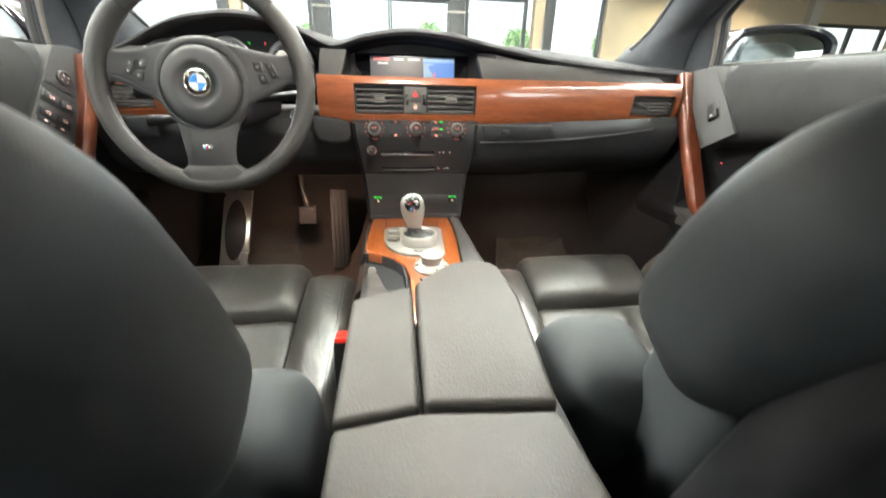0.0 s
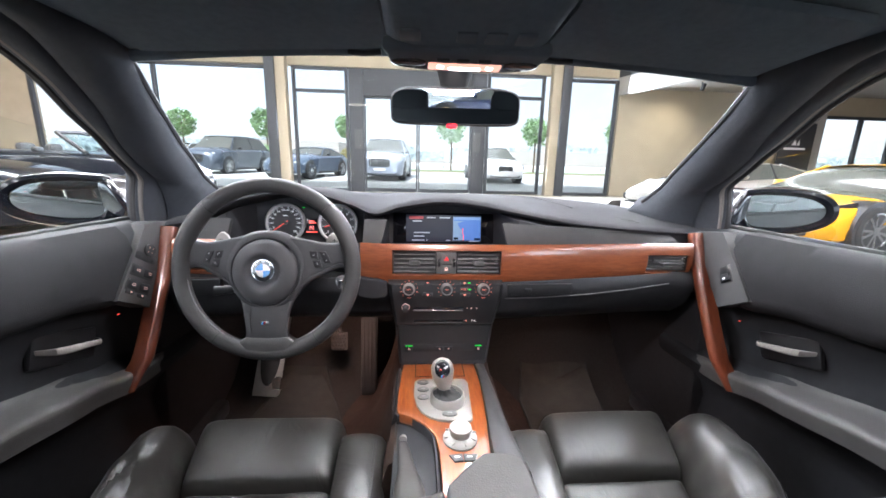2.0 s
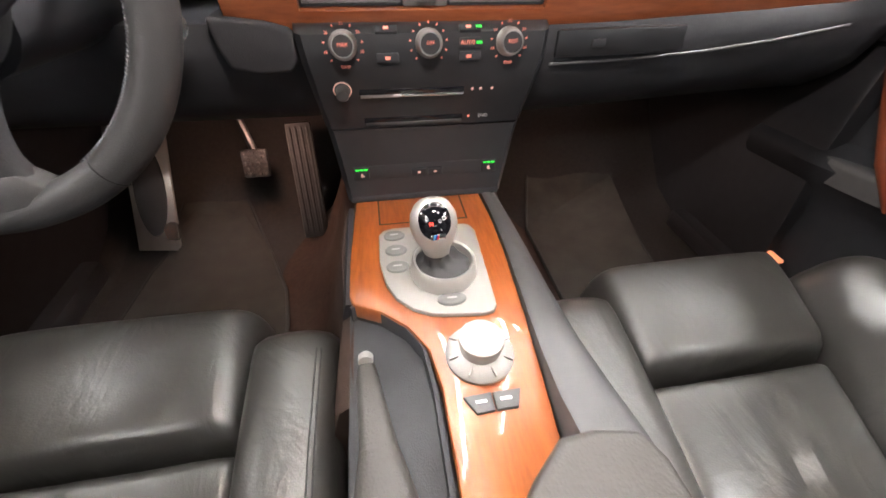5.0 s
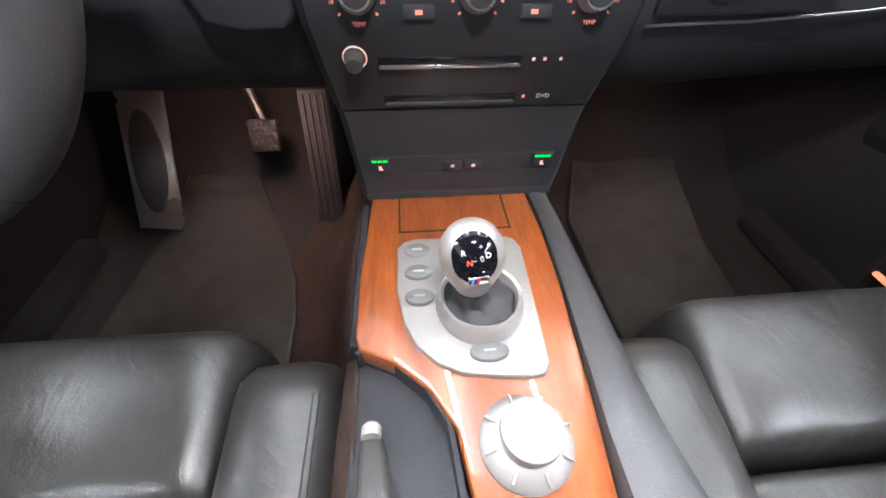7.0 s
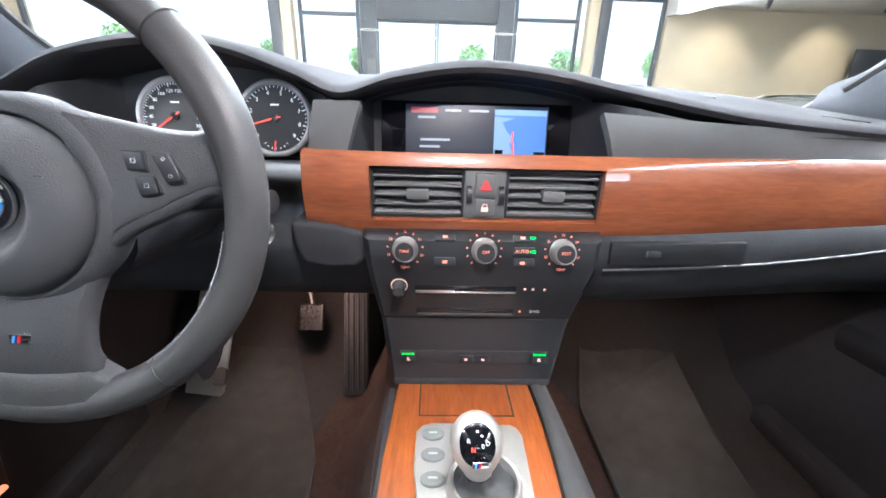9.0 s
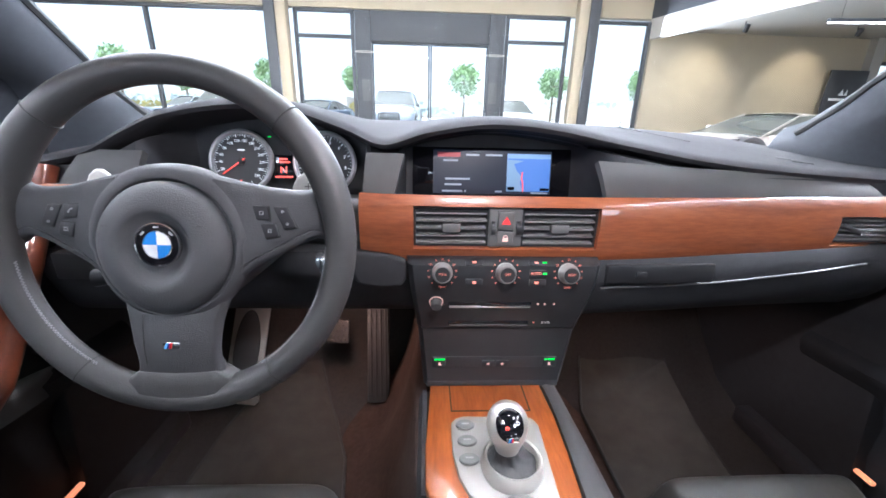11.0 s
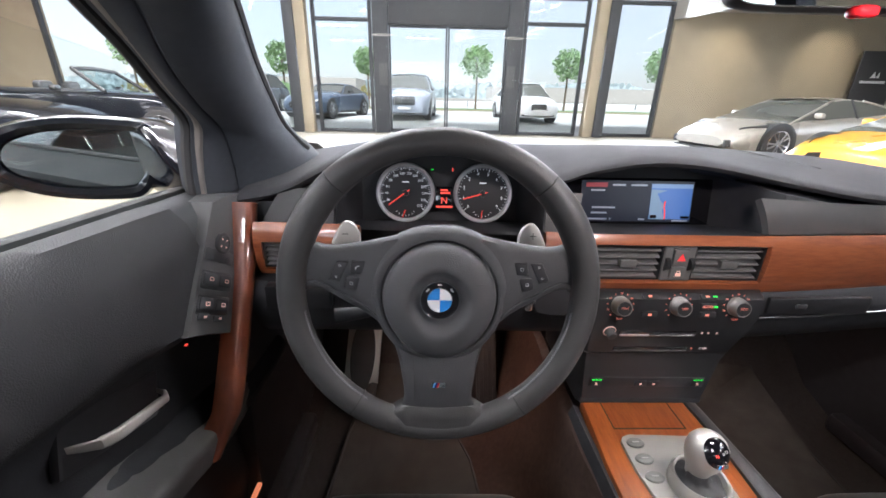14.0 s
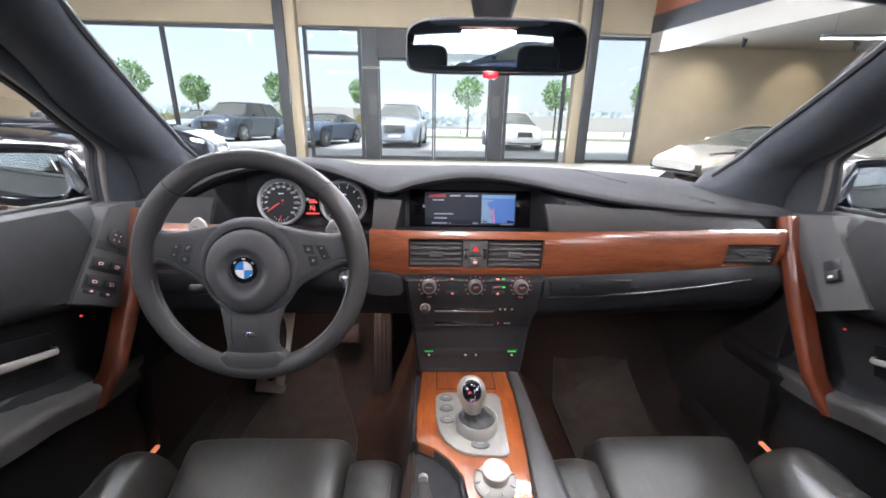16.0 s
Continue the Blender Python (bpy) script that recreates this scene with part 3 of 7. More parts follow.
part("upper_panel", quad_panel(.158, .640, .9140, .965, -.012, -.03, ztop=lambda x: lerp([(.13, .969), (.33, .958), (.457, .950), (.62, .943)], x)), PANEL, dash, "dark grey grained trim panel")
part("upper_panel", quad_panel(-.205, -.160, .9140, .968, .004, .014), PANEL, dash, "dark grey grained trim panel")
part("upper_panel", quad_panel(-.650, -.535, .9140, .962, .03, .004), PANEL, dash, "dark grey grained trim panel")

# wood strip with its vent openings
def wood_strip(x0, x1, holes, zlo, zhi, n=90):
    g = bmesh.new()
    vs = [0, .06, .14, .22, .32, .42, .5, .58, .68, .78, .86, .94, 1]
    grid = []
    xs = sorted(set([x0 + (x1 - x0) * i / n for i in range(n + 1)] + [h for a, b, c, d in holes for h in (a, b)]))
    for x in xs:
        lo = zlo(x)
        zs = sorted(set([lo + (zhi - lo) * v for v in vs] + [h for a, b, c, d in holes for h in (c, d)]))
        grid.append([g.verts.new((x, face_y(x) - .010 * math.sin(math.pi * min(1, max(0, (z - lo) / (zhi - lo)))) ** .6 - .004 * (z - lo) / .09 + .008, z)) for z in zs])
    for i in range(len(xs) - 1):
        for j in range(len(grid[i]) - 1):
            mx, mz = (xs[i] + xs[i + 1]) / 2, (grid[i][j].co.z + grid[i][j + 1].co.z) / 2
            if any(a < mx < b and c < mz < d for a, b, c, d in holes):
                continue
            g.faces.new((grid[i][j], grid[i + 1][j], grid[i + 1][j + 1], grid[i][j + 1]))
    bmesh.ops.delete(g, geom=[v for v in g.verts if not v.link_faces], context="VERTS")
    bmesh.ops.recalc_face_normals(g, faces=g.faces)
    bmesh.ops.solidify(g, geom=list(g.faces), thickness=.014)
    bmesh.ops.recalc_face_normals(g, faces=g.faces)
    return g


WLO = [(-.7, .845), (-.5, .842), (-.205, .842), (-.17, .831), (.19, .829), (.428, .836), (.66, .851)]
part("wood_trim", wood_strip(-.207, .652, [(-.131, .135, .849, .904), (.524, .640, .852, .893)], lambda x: lerp(WLO, x), .9150), WOOD, dash, "high-gloss reddish brown wood strip")
part("wood_trim", wood_strip(-.655, -.490, [(-.643, -.545, .852, .893)], lambda x: lerp(WLO, x), .9150, 24), WOOD, dash, "high-gloss reddish brown wood strip")
for x0, x1 in ((-.205, .652), (-.655, -.49)):
    pts = [(x0 + (x1 - x0) * i / 40, face_y(x0 + (x1 - x0) * i / 40) + .003, lerp(WLO, x0 + (x1 - x0) * i / 40) - .002) for i in range(41)]
    part("chrome_strip", tube(pts, .0022, 8), CHROME_LINE, dash, "thin satin chrome strip under the wood")


SLAT = material("outlet_slat", (0.14, 0.14, 0.14), 0.45, vary=0.08)
SWITCH_GREY = material("switch_grey", (0.115, 0.115, 0.113), 0.5, vary=0.08)


def vent(name, x0, x1, z0, z1, parent, y, slats=5, tab=True):
    """An air outlet: dark box, frame, tilted slats and a thumb tab."""
    xm = (x0 + x1) / 2
    v = part(name, merge(box((xm, y + .035, (z0 + z1) / 2), (x1 - x0 - .002, .004, z1 - z0 - .002)), box((xm, y + .016, z0 + .001), (x1 - x0, .04, .003)), box((xm, y + .016, z1 - .001), (x1 - x0, .04, .003)),
                         box((x0 + .001, y + .016, (z0 + z1) / 2), (.003, .04, z1 - z0)), box((x1 - .001, y + .016, (z0 + z1) / 2), (.003, .04, z1 - z0))), BLACK, parent, "black air outlet")
    h = (z1 - z0) / slats
    for i in range(slats):
        z = z0 + h * (i + .5)
        part("slat", box((xm, y + .008, z), (x1 - x0 - .005, .020, .0032), .001, turn(16)), SLAT, v)
    if tab:
        part("tab", box((xm, y - .003, (z0 + z1) / 2), (.026, .012, .013), .002), SWITCH_GREY, v, "grey thumb tab")
    return v


vent("vent", -.131, -.024, .849, .904, dash, .922)
vent("vent", .025, .135, .849, .904, dash, .922)
vent("vent", .524, .640, .852, .893, dash, .950, tab=False)
vent("vent", -.643, -.545, .852, .893, dash, .948, tab=False)
for x, r in ((.562, 24), (-.60, -24)):
    part("tab", box((x, face_y(x) - .004, .872), (.034, .012, .007), .002, turn(0, r)), PANEL, dash, "grey slanted thumb tab")

# hazard and lock switches between the outlets
hz = part("switch_block", box((0, .930, .8765), (.048, .03, .057), .002), SWITCH_GREY, dash, "grey switch block")
part("thumb_wheel", lathe([(.0, -.003), (.011, -.003), (.011, .003), (0, .003)], 20, pose(-.0185, .917, .8765, 0, 90)), BLACK, hz)
part("thumb_wheel", lathe([(.0, -.003), (.011, -.003), (.011, .003), (0, .003)], 20, pose(.0185, .917, .8765, 0, 90)), BLACK, hz)
part("hazard_button", box((0, .913, .889), (.0235, .006, .026), .002), SWITCH_GREY, hz, "grey hazard button with red triangle")
part("lock_button", box((0, .913, .863), (.0235, .006, .020), .002), SWITCH_GREY, hz, "grey lock button")
tri_o = [(-.0065, -.005), (.0065, -.005), (0, .0065)]
part("red_triangle", prism([(x, .889 + z) for x, z in tri_o], "y", .9085, .9096), glow("red_triangle_print", (0.80, 0.05, 0.05), 0.05), hz, "dull red warning triangle")
part("lock_symbol", merge(box((0, .9094, .861), (.008, .0012, .005)), tube([(-.003, .9094, .8635), (-.002, .9094, .867), (.002, .9094, .867), (.003, .9094, .8635)], .0007, 6)), AMBER_DIM, hz)

# ---- centre stack ----
STACK_GREY = material("stack_grey", (0.024, 0.025, 0.027), 0.55, vary=0.1, scale=50, bump=0.25, bump_scale=900)
KNOB_CAP = material("knob_cap", (0.022, 0.022, 0.023), 0.45, vary=0.1)
stack = thing("centre_stack", "black centre stack with climate knobs and disc slots", "centre stack", (0, .93, .72))
SY = [(.60, .921), (.62, .919), (.70, .914), (.73, .906), (.765, .894), (.80, .886), (.827, .890), (.836, .905)]
def stack_y(z):
    return lerp(SY, z)


rows = []
for z in [.600, .61, .62, .66, .70, .716]:
    w = .1150 + .0110 * (z - .60) / .122
    rows.append([(-w - .003, 1.12, z), (-w, stack_y(z) + .01, z), (-w + .008, stack_y(z), z), (w - .008, stack_y(z), z), (w, stack_y(z) + .01, z), (w + .003, 1.12, z)])
part("lower_panel", rings(rows), STACK_GREY, stack, "dark grey lower panel with seat heater buttons")
rows = []
for z in [.7185, .73, .765, .80, .82, .828, .834]:
    w = .1265 + .0145 * (z - .7185) / .1155
    rows.append([(-w - .003, 1.12, z), (-w, stack_y(z) + .01, z), (-w + .008, stack_y(z), z), (w - .008, stack_y(z), z), (w, stack_y(z) + .01, z), (w + .003, 1.12, z)])
part("climate_panel", rings(rows), BLACK, stack, "black climate and radio panel")
part("tray_lip", merge(box((0, .934, .606), (.222, .03, .014), .004)), DASH_DARK, stack)


def on_stack(x, z, rz=0):
    """A pose on the stack's face: z out to the driver, y up."""
    a = math.degrees(math.atan2(stack_y(z + .004) - stack_y(z - .004), .008))
    return pose(x, stack_y(z), z, 90 - a, 0, 0)


for x, txt, ticks in ((-.0905, ("MAX", "TEMP"), 9), (0, ("OFF", ""), 11), (.0900, ("REST", "TEMP"), 9)):
    m = on_stack(x, .818)
    k = part("knob", lathe([(0.0, -.002), (.0148, -.002), (.0148, .004), (.0132, .006), (.0126, .013), (.0120, .0150), (.0112, .0152), (.0112, .0142), (0, .0140)], 40, m), KNOB, stack, "chrome-ringed rotary climate knob")
    part("cap", lathe([(0, .0135), (.0104, .0135), (.0103, .0152), (0, .0155)], 32, m), KNOB_CAP, k, "dark grey knob cap")
    writing(txt[0], .0050, m @ pose(0, .001, .0157), AMBER_PRINT, k)
    if txt[1]:
        writing(txt[1], .0044, m @ pose(0, -.0212, .0008), AMBER_PRINT, k)
    figs = ("", "18", "", "20", "", "22", "", "24", "", "26", "") if txt[1] else [""] * 11
    for i, fig in enumerate(figs):
        a = radians(226 - 272 * i / 10)
        mm = m @ pose(.0200 * math.cos(a), .0200 * math.sin(a), .0006)
        if fig:
            writing(fig, .0042, mm, AMBER_PRINT, k, "figure")
        else:
            part("tick", moved(box((0, 0, 0), (.0022, .0015, .0006)), mm @ turn(0, 0, math.degrees(a))), AMBER_PRINT, k)
for x, lit in ((-.045, False), (.046, True)):
    for z, dz in ((.830, .006), (.818, 0), (.805, 0)):
        m = on_stack(x, z)
        if z == .818 and not lit:
            continue
        b = part("climate_button", moved(box((0, 0, .001), (.024, .0095, .004), .001), m), DASH_DARK, stack)
        if lit and z == .818:
            writing("AUTO", .0058, m @ pose(-.003, 0, .0036), AMBER_PRINT, b)
        else:
            part("symbol", moved(box((-.002 if lit else 0, 0, .0034), (.0055, .0032, .0006)), m), AMBER_PRINT, b)
        if lit and z > .81:
            part("led", moved(box((.0095, 0, .0034), (.006, .0025, .0008)), m), GREEN_GLOW, b, "lit green indicator")
m = on_stack(-.098, .772)
rk = part("radio_knob", lathe([(0, 0), (.0095, 0), (.0095, .003), (.0075, .004), (.0072, .014), (.006, .0155), (0, .0158)], 24, m), PANEL, stack, "small grey radio knob")
part("ring", lathe([(.0088, .003), (.0095, .0042), (.0102, .003), (.0095, .0022)], 24, m), AMBER_DIM, rk, "dim lit ring")
for z, x0, x1 in ((.766, -.080, .043), (.728, -.078, .045)):
    m = on_stack((x0 + x1) / 2, z)
    sl = part("disc_slot", moved(box((0, 0, .0002), (x1 - x0, .009, .002), .0008), m), GLOSS_BLACK, stack, "narrow disc slot")
    part("slot_edge", moved(box((0, -.0035, .0014), (x1 - x0 - .002, .0032, .003), .001), m), CHROME_LINE if z > .75 else PANEL, sl, "metal slot edge")
for x in (.053, .063, .077):
    part("symbol", moved(box((0, 0, .0006), (.0025, .0025, .001)), on_stack(x, .767)), AMBER_DIM, stack)
part("symbol", moved(box((0, 0, .0006), (.0025, .0025, .001)), on_stack(.053, .729)), AMBER_PRINT, stack)
writing("DVD", .0062, on_stack(.072, .729) @ pose(0, 0, .0008), WHITE_PRINT, stack)
for x in (-.0900, .0890):
    m = on_stack(x, .651)
    b = part("seat_heater_button", moved(box((0, 0, .001), (.020, .018, .004), .001), m), DASH_DARK, stack, "seat heater button")
    for dx in (-.006, 0, .006):
        part("led", moved(box((dx, .0062, .0034), (.0048, .0022, .0008)), m), GREEN_GLOW, b, "lit green indicator")
    part("symbol", merge(moved(box((0, -.0025, .0034), (.0030, .005, .0006)), m), moved(box((.001, -.0045, .0034), (.0042, .0016, .0006)), m)), AMBER_DIM, b)
for x in (-.011, .012):
    m = on_stack(x, .648)
    b = part("console_button", moved(box((0, 0, .001), (.020, .012, .004), .001), m), DASH_DARK, stack)
    part("symbol", moved(box((0, 0, .0034), (.004, .003, .0006), 0), m), AMBER_DIM, b)
# seat-heater strip behind the buttons
part("button_strip", moved(box((0, 0, -.0008), (.205, .022, .003), .001), on_stack(0, .650)), STACK_GREY, stack)

# ---- glove box and lower dash ----
low = [(.975, .832), (.918, .830), (.906, .812), (.905, .795), (.912, .775), (.925, .745), (.945, .722), (.985, .700), (1.10, .665), (1.25, .640), (1.40, .63), (1.40, .832)]
gb = thing("glove_box", "black glove box with thin chrome line under the wood", "glove box", (.4, 1.0, .7))
rows = []
for i in range(19):
    x = .132 + .535 * i / 18
    dz = lerp([(.13, 0), (.66, .018)], x)
    rows.append([(x, y + face_y(x) - .925, z + (dz if z > .7 else dz * .5)) for y, z in low])
part("body", rings(rows), DASH_DARK, gb)
pts = [(x, face_y(x) - .021, z + .002) for x, z in ((.150, .786), (.25, .787), (.365, .792), (.48, .802), (.592, .817))]
part("chrome_line", tube(pts, .0016, 8), material("dull_chrome", (0.22, 0.22, 0.22), 0.4, metal=0.8, vary=0.05), gb, "thin chrome line")
part("lid", box((.236, .9055, .812), (.165, .008, .030), .003, turn(0, -1)), BLACK, gb, "small black lid")
part("latch", box((.205, .9005, .812), (.018, .006, .010), .003), DASH_DARK, gb)

kp = thing("knee_panel", "black lower dash panel below the steering column", "panel", (-.4, 1.0, .7))
rows = []
for i in range(15):
    x = -.665 + .535 * i / 14
    rows.append([(x, y + .02, z) for y, z in low])
part("body", rings(rows), DASH_DARK, kp)
part("coin_pocket", prism([(-.226, .842), (-.170, .837), (-.143, .829), (-.140, .800), (-.150, .786), (-.184, .784), (-.214, .790), (-.222, .812)], "y", .908, .965, .006, 3), DASH, kp, "grey flap beside the column")
part("light_switch_panel", box((-.585, .918, .815), (.10, .02, .04), .004), BLACK, kp, "black light switch panel")
rows = []
for t in range(9):
    y = .80 + .22 * t / 8
    rr = .046 + .006 * t / 8
    rows.append([(-.3655 + rr * 1.05 * math.cos(a), y, .860 - .004 * t / 8 + rr * .95 * math.sin(a)) for a in [k * math.tau / 20 for k in range(20)]])
part("column_cover", rings(rows), DASH_DARK, kp, "dark steering column cover")

# ---- instrument cluster and screen ----
clu = thing("instrument_cluster", "two round gauges with white figures and red needles, lit", "instrument cluster", (-.36, 1.07, .94))
FACE = material("gauge_face", (0.008, 0.008, 0.010), 0.45, vary=0.1)
BEZEL = material("gauge_ring", (0.58, 0.59, 0.61), 0.38, metal=0.45, vary=0.05)
for gx, marks, needle in ((-.428, ["20", "40", "60", "80", "100", "120", "150", "180", "210", "240", "270", "300", "330"], 216), (-.288, [str(i) for i in range(10)], 196)):
    m = pose(gx, 1.068, .946, 78, 0, 0)
    g = part("gauge", lathe([(0, -.006), (.050, -.006), (.050, .0), (0, .0)], 64, m), FACE, clu, "black round gauge face")
    part("ring", lathe([(.0462, .0005), (.0476, .0050), (.0505, .0066), (.0532, .0040), (.0532, -.006), (.0462, -.002)], 72, m), BEZEL, g, "satin metal gauge ring")
    n = len(marks)
    GA = (203, 246) if n > 10 else (222, 264)
    tk = None
    for i in range((n - 1) * 4 + 1):
        a = radians(GA[0] - GA[1] * i / ((n - 1) * 4))
        L = .0055 if i % 4 == 0 else .003
        b = moved(box((0, 0, 0), (L, .0011 if i % 4 == 0 else .0006, .0006)), m @ pose((.0455 - L / 2) * math.cos(a), (.0455 - L / 2) * math.sin(a), .0005, 0, 0, math.degrees(a)))
        tk = merge(tk, b) if tk else b
    part("scale", tk, WHITE_GLOW, g, "white scale marks")
    for i, s in enumerate(marks):
        if s:
            a = radians(GA[0] - GA[1] * i / (n - 1))
            rr = .0345 if len(s) > 1 else .0355
            writing(s, .0082 if len(s) < 2 else .0066, m @ pose(rr * math.cos(a), rr * math.sin(a), .0006), WHITE_GLOW, g, "figure")
    part("needle", moved(box((.014, 0, 0), (.046, .0018, .0012), .0004), m @ pose(0, 0, .004, 0, 0, needle)), RED_GLOW, g, "glowing red needle")
    part("hub", lathe([(0, .0), (.006, 0), (.0055, .004), (0, .0055)], 20, m), BLACK, g)
    part("small_needle", moved(box((.008, 0, 0), (.014, .0012, .001)), m @ pose(0, -.030, .002, 0, 0, 262 if gx > -.4 else 250)), RED_GLOW, g, "small red needle")
    tk = None
    for i in range(7):
        a = radians(210 + 120 * i / 6)
        b = moved(box((0, 0, 0), (.0025, .0008, .0005)), m @ pose(.018 * math.cos(a), -.026 + .016 * math.sin(a), .0005, 0, 0, math.degrees(a)))
        tk = merge(tk, b) if tk else b
    part("small_scale", tk, WHITE_GLOW, g)
    part("badge", moved(box((0, .019, .0005), (.012, .0022, .0005)), m), WHITE_GLOW, g)
m = pose(-.358, 1.066, .938, 78)
dd = part("display", moved(box((0, 0, -.003), (.032, .040, .004), .001), m), GLOSS_BLACK, clu, "small dark display")
writing("N", .0165, m @ pose(0, -.0055, .0), RED_GLOW, dd)
part("text_bar", moved(box((0, -.0165, 0), (.030, .0030, .0006)), m), RED_GLOW, dd)
part("text_bar", moved(box((.002, .0085, 0), (.018, .0030, .0006)), m), RED_GLOW, dd)
part("text_bar", moved(box((0, .0135, 0), (.013, .0030, .0006)), m), RED_GLOW, dd)
part("warning_lamp", moved(box((.0145, .050, .0), (.0022, .006, .0008)), m), RED_GLOW, clu, "red warning lamp")
part("warning_lamp", moved(box((-.022, .050, .0), (.0055, .0022, .0008)), m), GREEN_GLOW, clu, "green indicator lamp")

scr = thing("display_screen", "lit navigation screen in a black surround", "screen", (.0, 1.09, .93))
MS = pose(.004, 1.079, .9335, 80)
part("surround", moved(box((.0, 0, -.004), (.285, .086, .006), .003), MS), GLOSS_BLACK, scr, "gloss black surround")
SCREEN = glow("screen_glow", (0.006, 0.010, 0.022), 0.05)
part("panel", moved(box((0, 0, -.0008), (.212, .076, .0012)), MS), SCREEN, scr, "dark lit menu panel")
MAPBLUE, MAPLAND, MAPSKY = glow("map_blue", (0.08, 0.19, 0.50), 0.055), glow("map_land", (0.20, 0.32, 0.46), 0.050), glow("map_sky", (0.22, 0.36, 0.58), 0.06)
MX0, MX1, MZ0, MZ1 = .026, .104, -.033, .033
part("map", moved(box(((MX0 + MX1) / 2, 0, 0), (MX1 - MX0, MZ1 - MZ0, .0006)), MS), MAPBLUE, scr, "blue navigation map")
land = [(MX0, MZ0), (MX0 + .030, MZ0), (MX0 + .024, MZ0 + .016), (MX0 + .028, MZ0 + .026), (MX0 + .018, MZ0 + .036), (MX0 + .012, MZ1 - .018), (MX0 + .03, MZ1 - .012), (MX0, MZ1 - .010)]
part("map_land", moved(prism(land, "z", .0004, .0008), MS), MAPLAND, scr)
part("map_sky", moved(box(((MX0 + MX1) / 2, MZ1 - .004, .0006), (MX1 - MX0, .008, .0006)), MS), MAPSKY, scr)
part("route", moved(tube([(MX0 + .030, MZ0, .001), (MX0 + .029, MZ0 + .016, .001), (MX0 + .027, MZ0 + .022, .001), (MX0 + .028, MZ0 + .034, .001)], .0012, 6), MS), RED_GLOW, scr, "red route line")
part("map_tag", moved(box((MX0 + .008, MZ0 + .005, .0006), (.012, .006, .0008)), MS), GLOSS_BLACK, scr)
part("map_tag", moved(box((MX1 - .009, MZ0 + .004, .0006), (.016, .0045, .0008)), MS), GLOSS_BLACK, scr)
DIM = glow("screen_text", (0.40, 0.44, 0.52), 0.016)
part("menu_tab", moved(box((-.078, .030, .0003), (.040, .008, .0006)), MS), glow("menu_red", (0.40, 0.05, 0.06), 0.020), scr, "red menu tab")
for x, z, w in ((-.036, .030, .024), (.002, .030, .030), (-.075, .020, .026), (-.062, -.012, .044), (-.070, -.022, .030), (-.072, -.0335, .036), (-.048, -.0335, .003), (.012, -.0335, .012)):
    part("text_bar", moved(box((x, z, .0003), (w, .0032, .0006)), MS), DIM, scr)
part("date_bar", moved(box((.086, -.0355, .0003), (.030, .0026, .0006)), MS), DIM, scr)

# ---- steering wheel ----
whl = thing("steering_wheel", "black leather three-spoke sports steering wheel with round emblem", "steering wheel", (-.369, .768, .901))
WM = pose(-.369, .768, .901, 90 - 11.5, 0, 0)
R = .1672
PAD = material("airbag_plastic", (0.058, 0.059, 0.062), 0.6, vary=0.10, scale=50, bump=0.5, bump_scale=900, spec=0.35)
SPOKE = material("spoke_plastic", (0.053, 0.054, 0.057), 0.62, vary=0.10, scale=50, bump=0.5, bump_scale=900, spec=0.35)


def wheel_row(points):
    return [WM @ Vector(p) for p in points]


def swell(d, centre, width):
    """A soft bump of height one round an angle, in degrees."""
    w = (d - centre + 180) % 360 - 180
    return math.exp(-(w / width) ** 2)


rows = []
for i in range(144):
    a = math.tau * i / 144
    d = math.degrees(a)
    grip = .0158 + .0018 * (swell(d, 30, 20) + swell(d, 150, 20)) - .0008 * swell(d, 90, 30)
    flat = .95
    rows.append(wheel_row([((R + grip * math.cos(b)) * math.cos(a), (R + grip * math.cos(b)) * math.sin(a), grip * flat * math.sin(b)) for b in [k * math.tau / 20 for k in range(20)]]))
part("rim", rings(rows, wrap=True), LEATHER, whl, "worn black leather rim")
for a in (46.5, 133.5, 234.5, 305.5):
    a = radians(a)
    c = Vector((R * math.cos(a), R * math.sin(a), 0))
    t = Vector((-math.sin(a), math.cos(a), 0))
    part("seam", moved(lathe([(.0164, -.0007), (.0176 if c.y > 0 else .0168, 0), (.0164, .0007)], 24), WM @ Matrix.Translation(c) @ t.to_track_quat("Z", "Y").to_matrix().to_4x4()), RUBBER, whl, "stitched seam in the rim")
STITCH = material("grey_thread", (0.20, 0.205, 0.22), 0.7, vary=0.1)
thread = []
for a0, a1 in ((-57, -8), (188, 237)):
    for i in range(84):
        a = radians(a0 + (a1 - a0) * i / 83)
        zig = .0009 if i % 2 else -.0009
        q = radians(204)
        thread.append((a, R + .0163 * math.cos(q) + zig, .0158 * -math.sin(q) + zig))
bmst = bmesh.new()
for (a, r, z), (b, r2, z2) in zip(thread, thread[1:]):
    if abs(a - b) < .05:
        p, q = WM @ Vector((r * math.cos(a), r * math.sin(a), z)), WM @ Vector((r2 * math.cos(b), r2 * math.sin(b), z2))
        bmst = merge(bmst, tube([p, q], .0005, 4))
tagged(part("stitching", bmst, STITCH, whl, "grey cross stitching inside the rim", smooth=False), kind="stuff")


def round_pad(rr, zz, stretch=1.0):
    return wheel_row([(rr * math.cos(a), -.003 + rr * (1.0 if math.sin(a) > 0 else 1.0 + .10 * stretch * math.sin(a) ** 2) * math.sin(a), zz) for a in [k * math.tau / 64 for k in range(64)]])


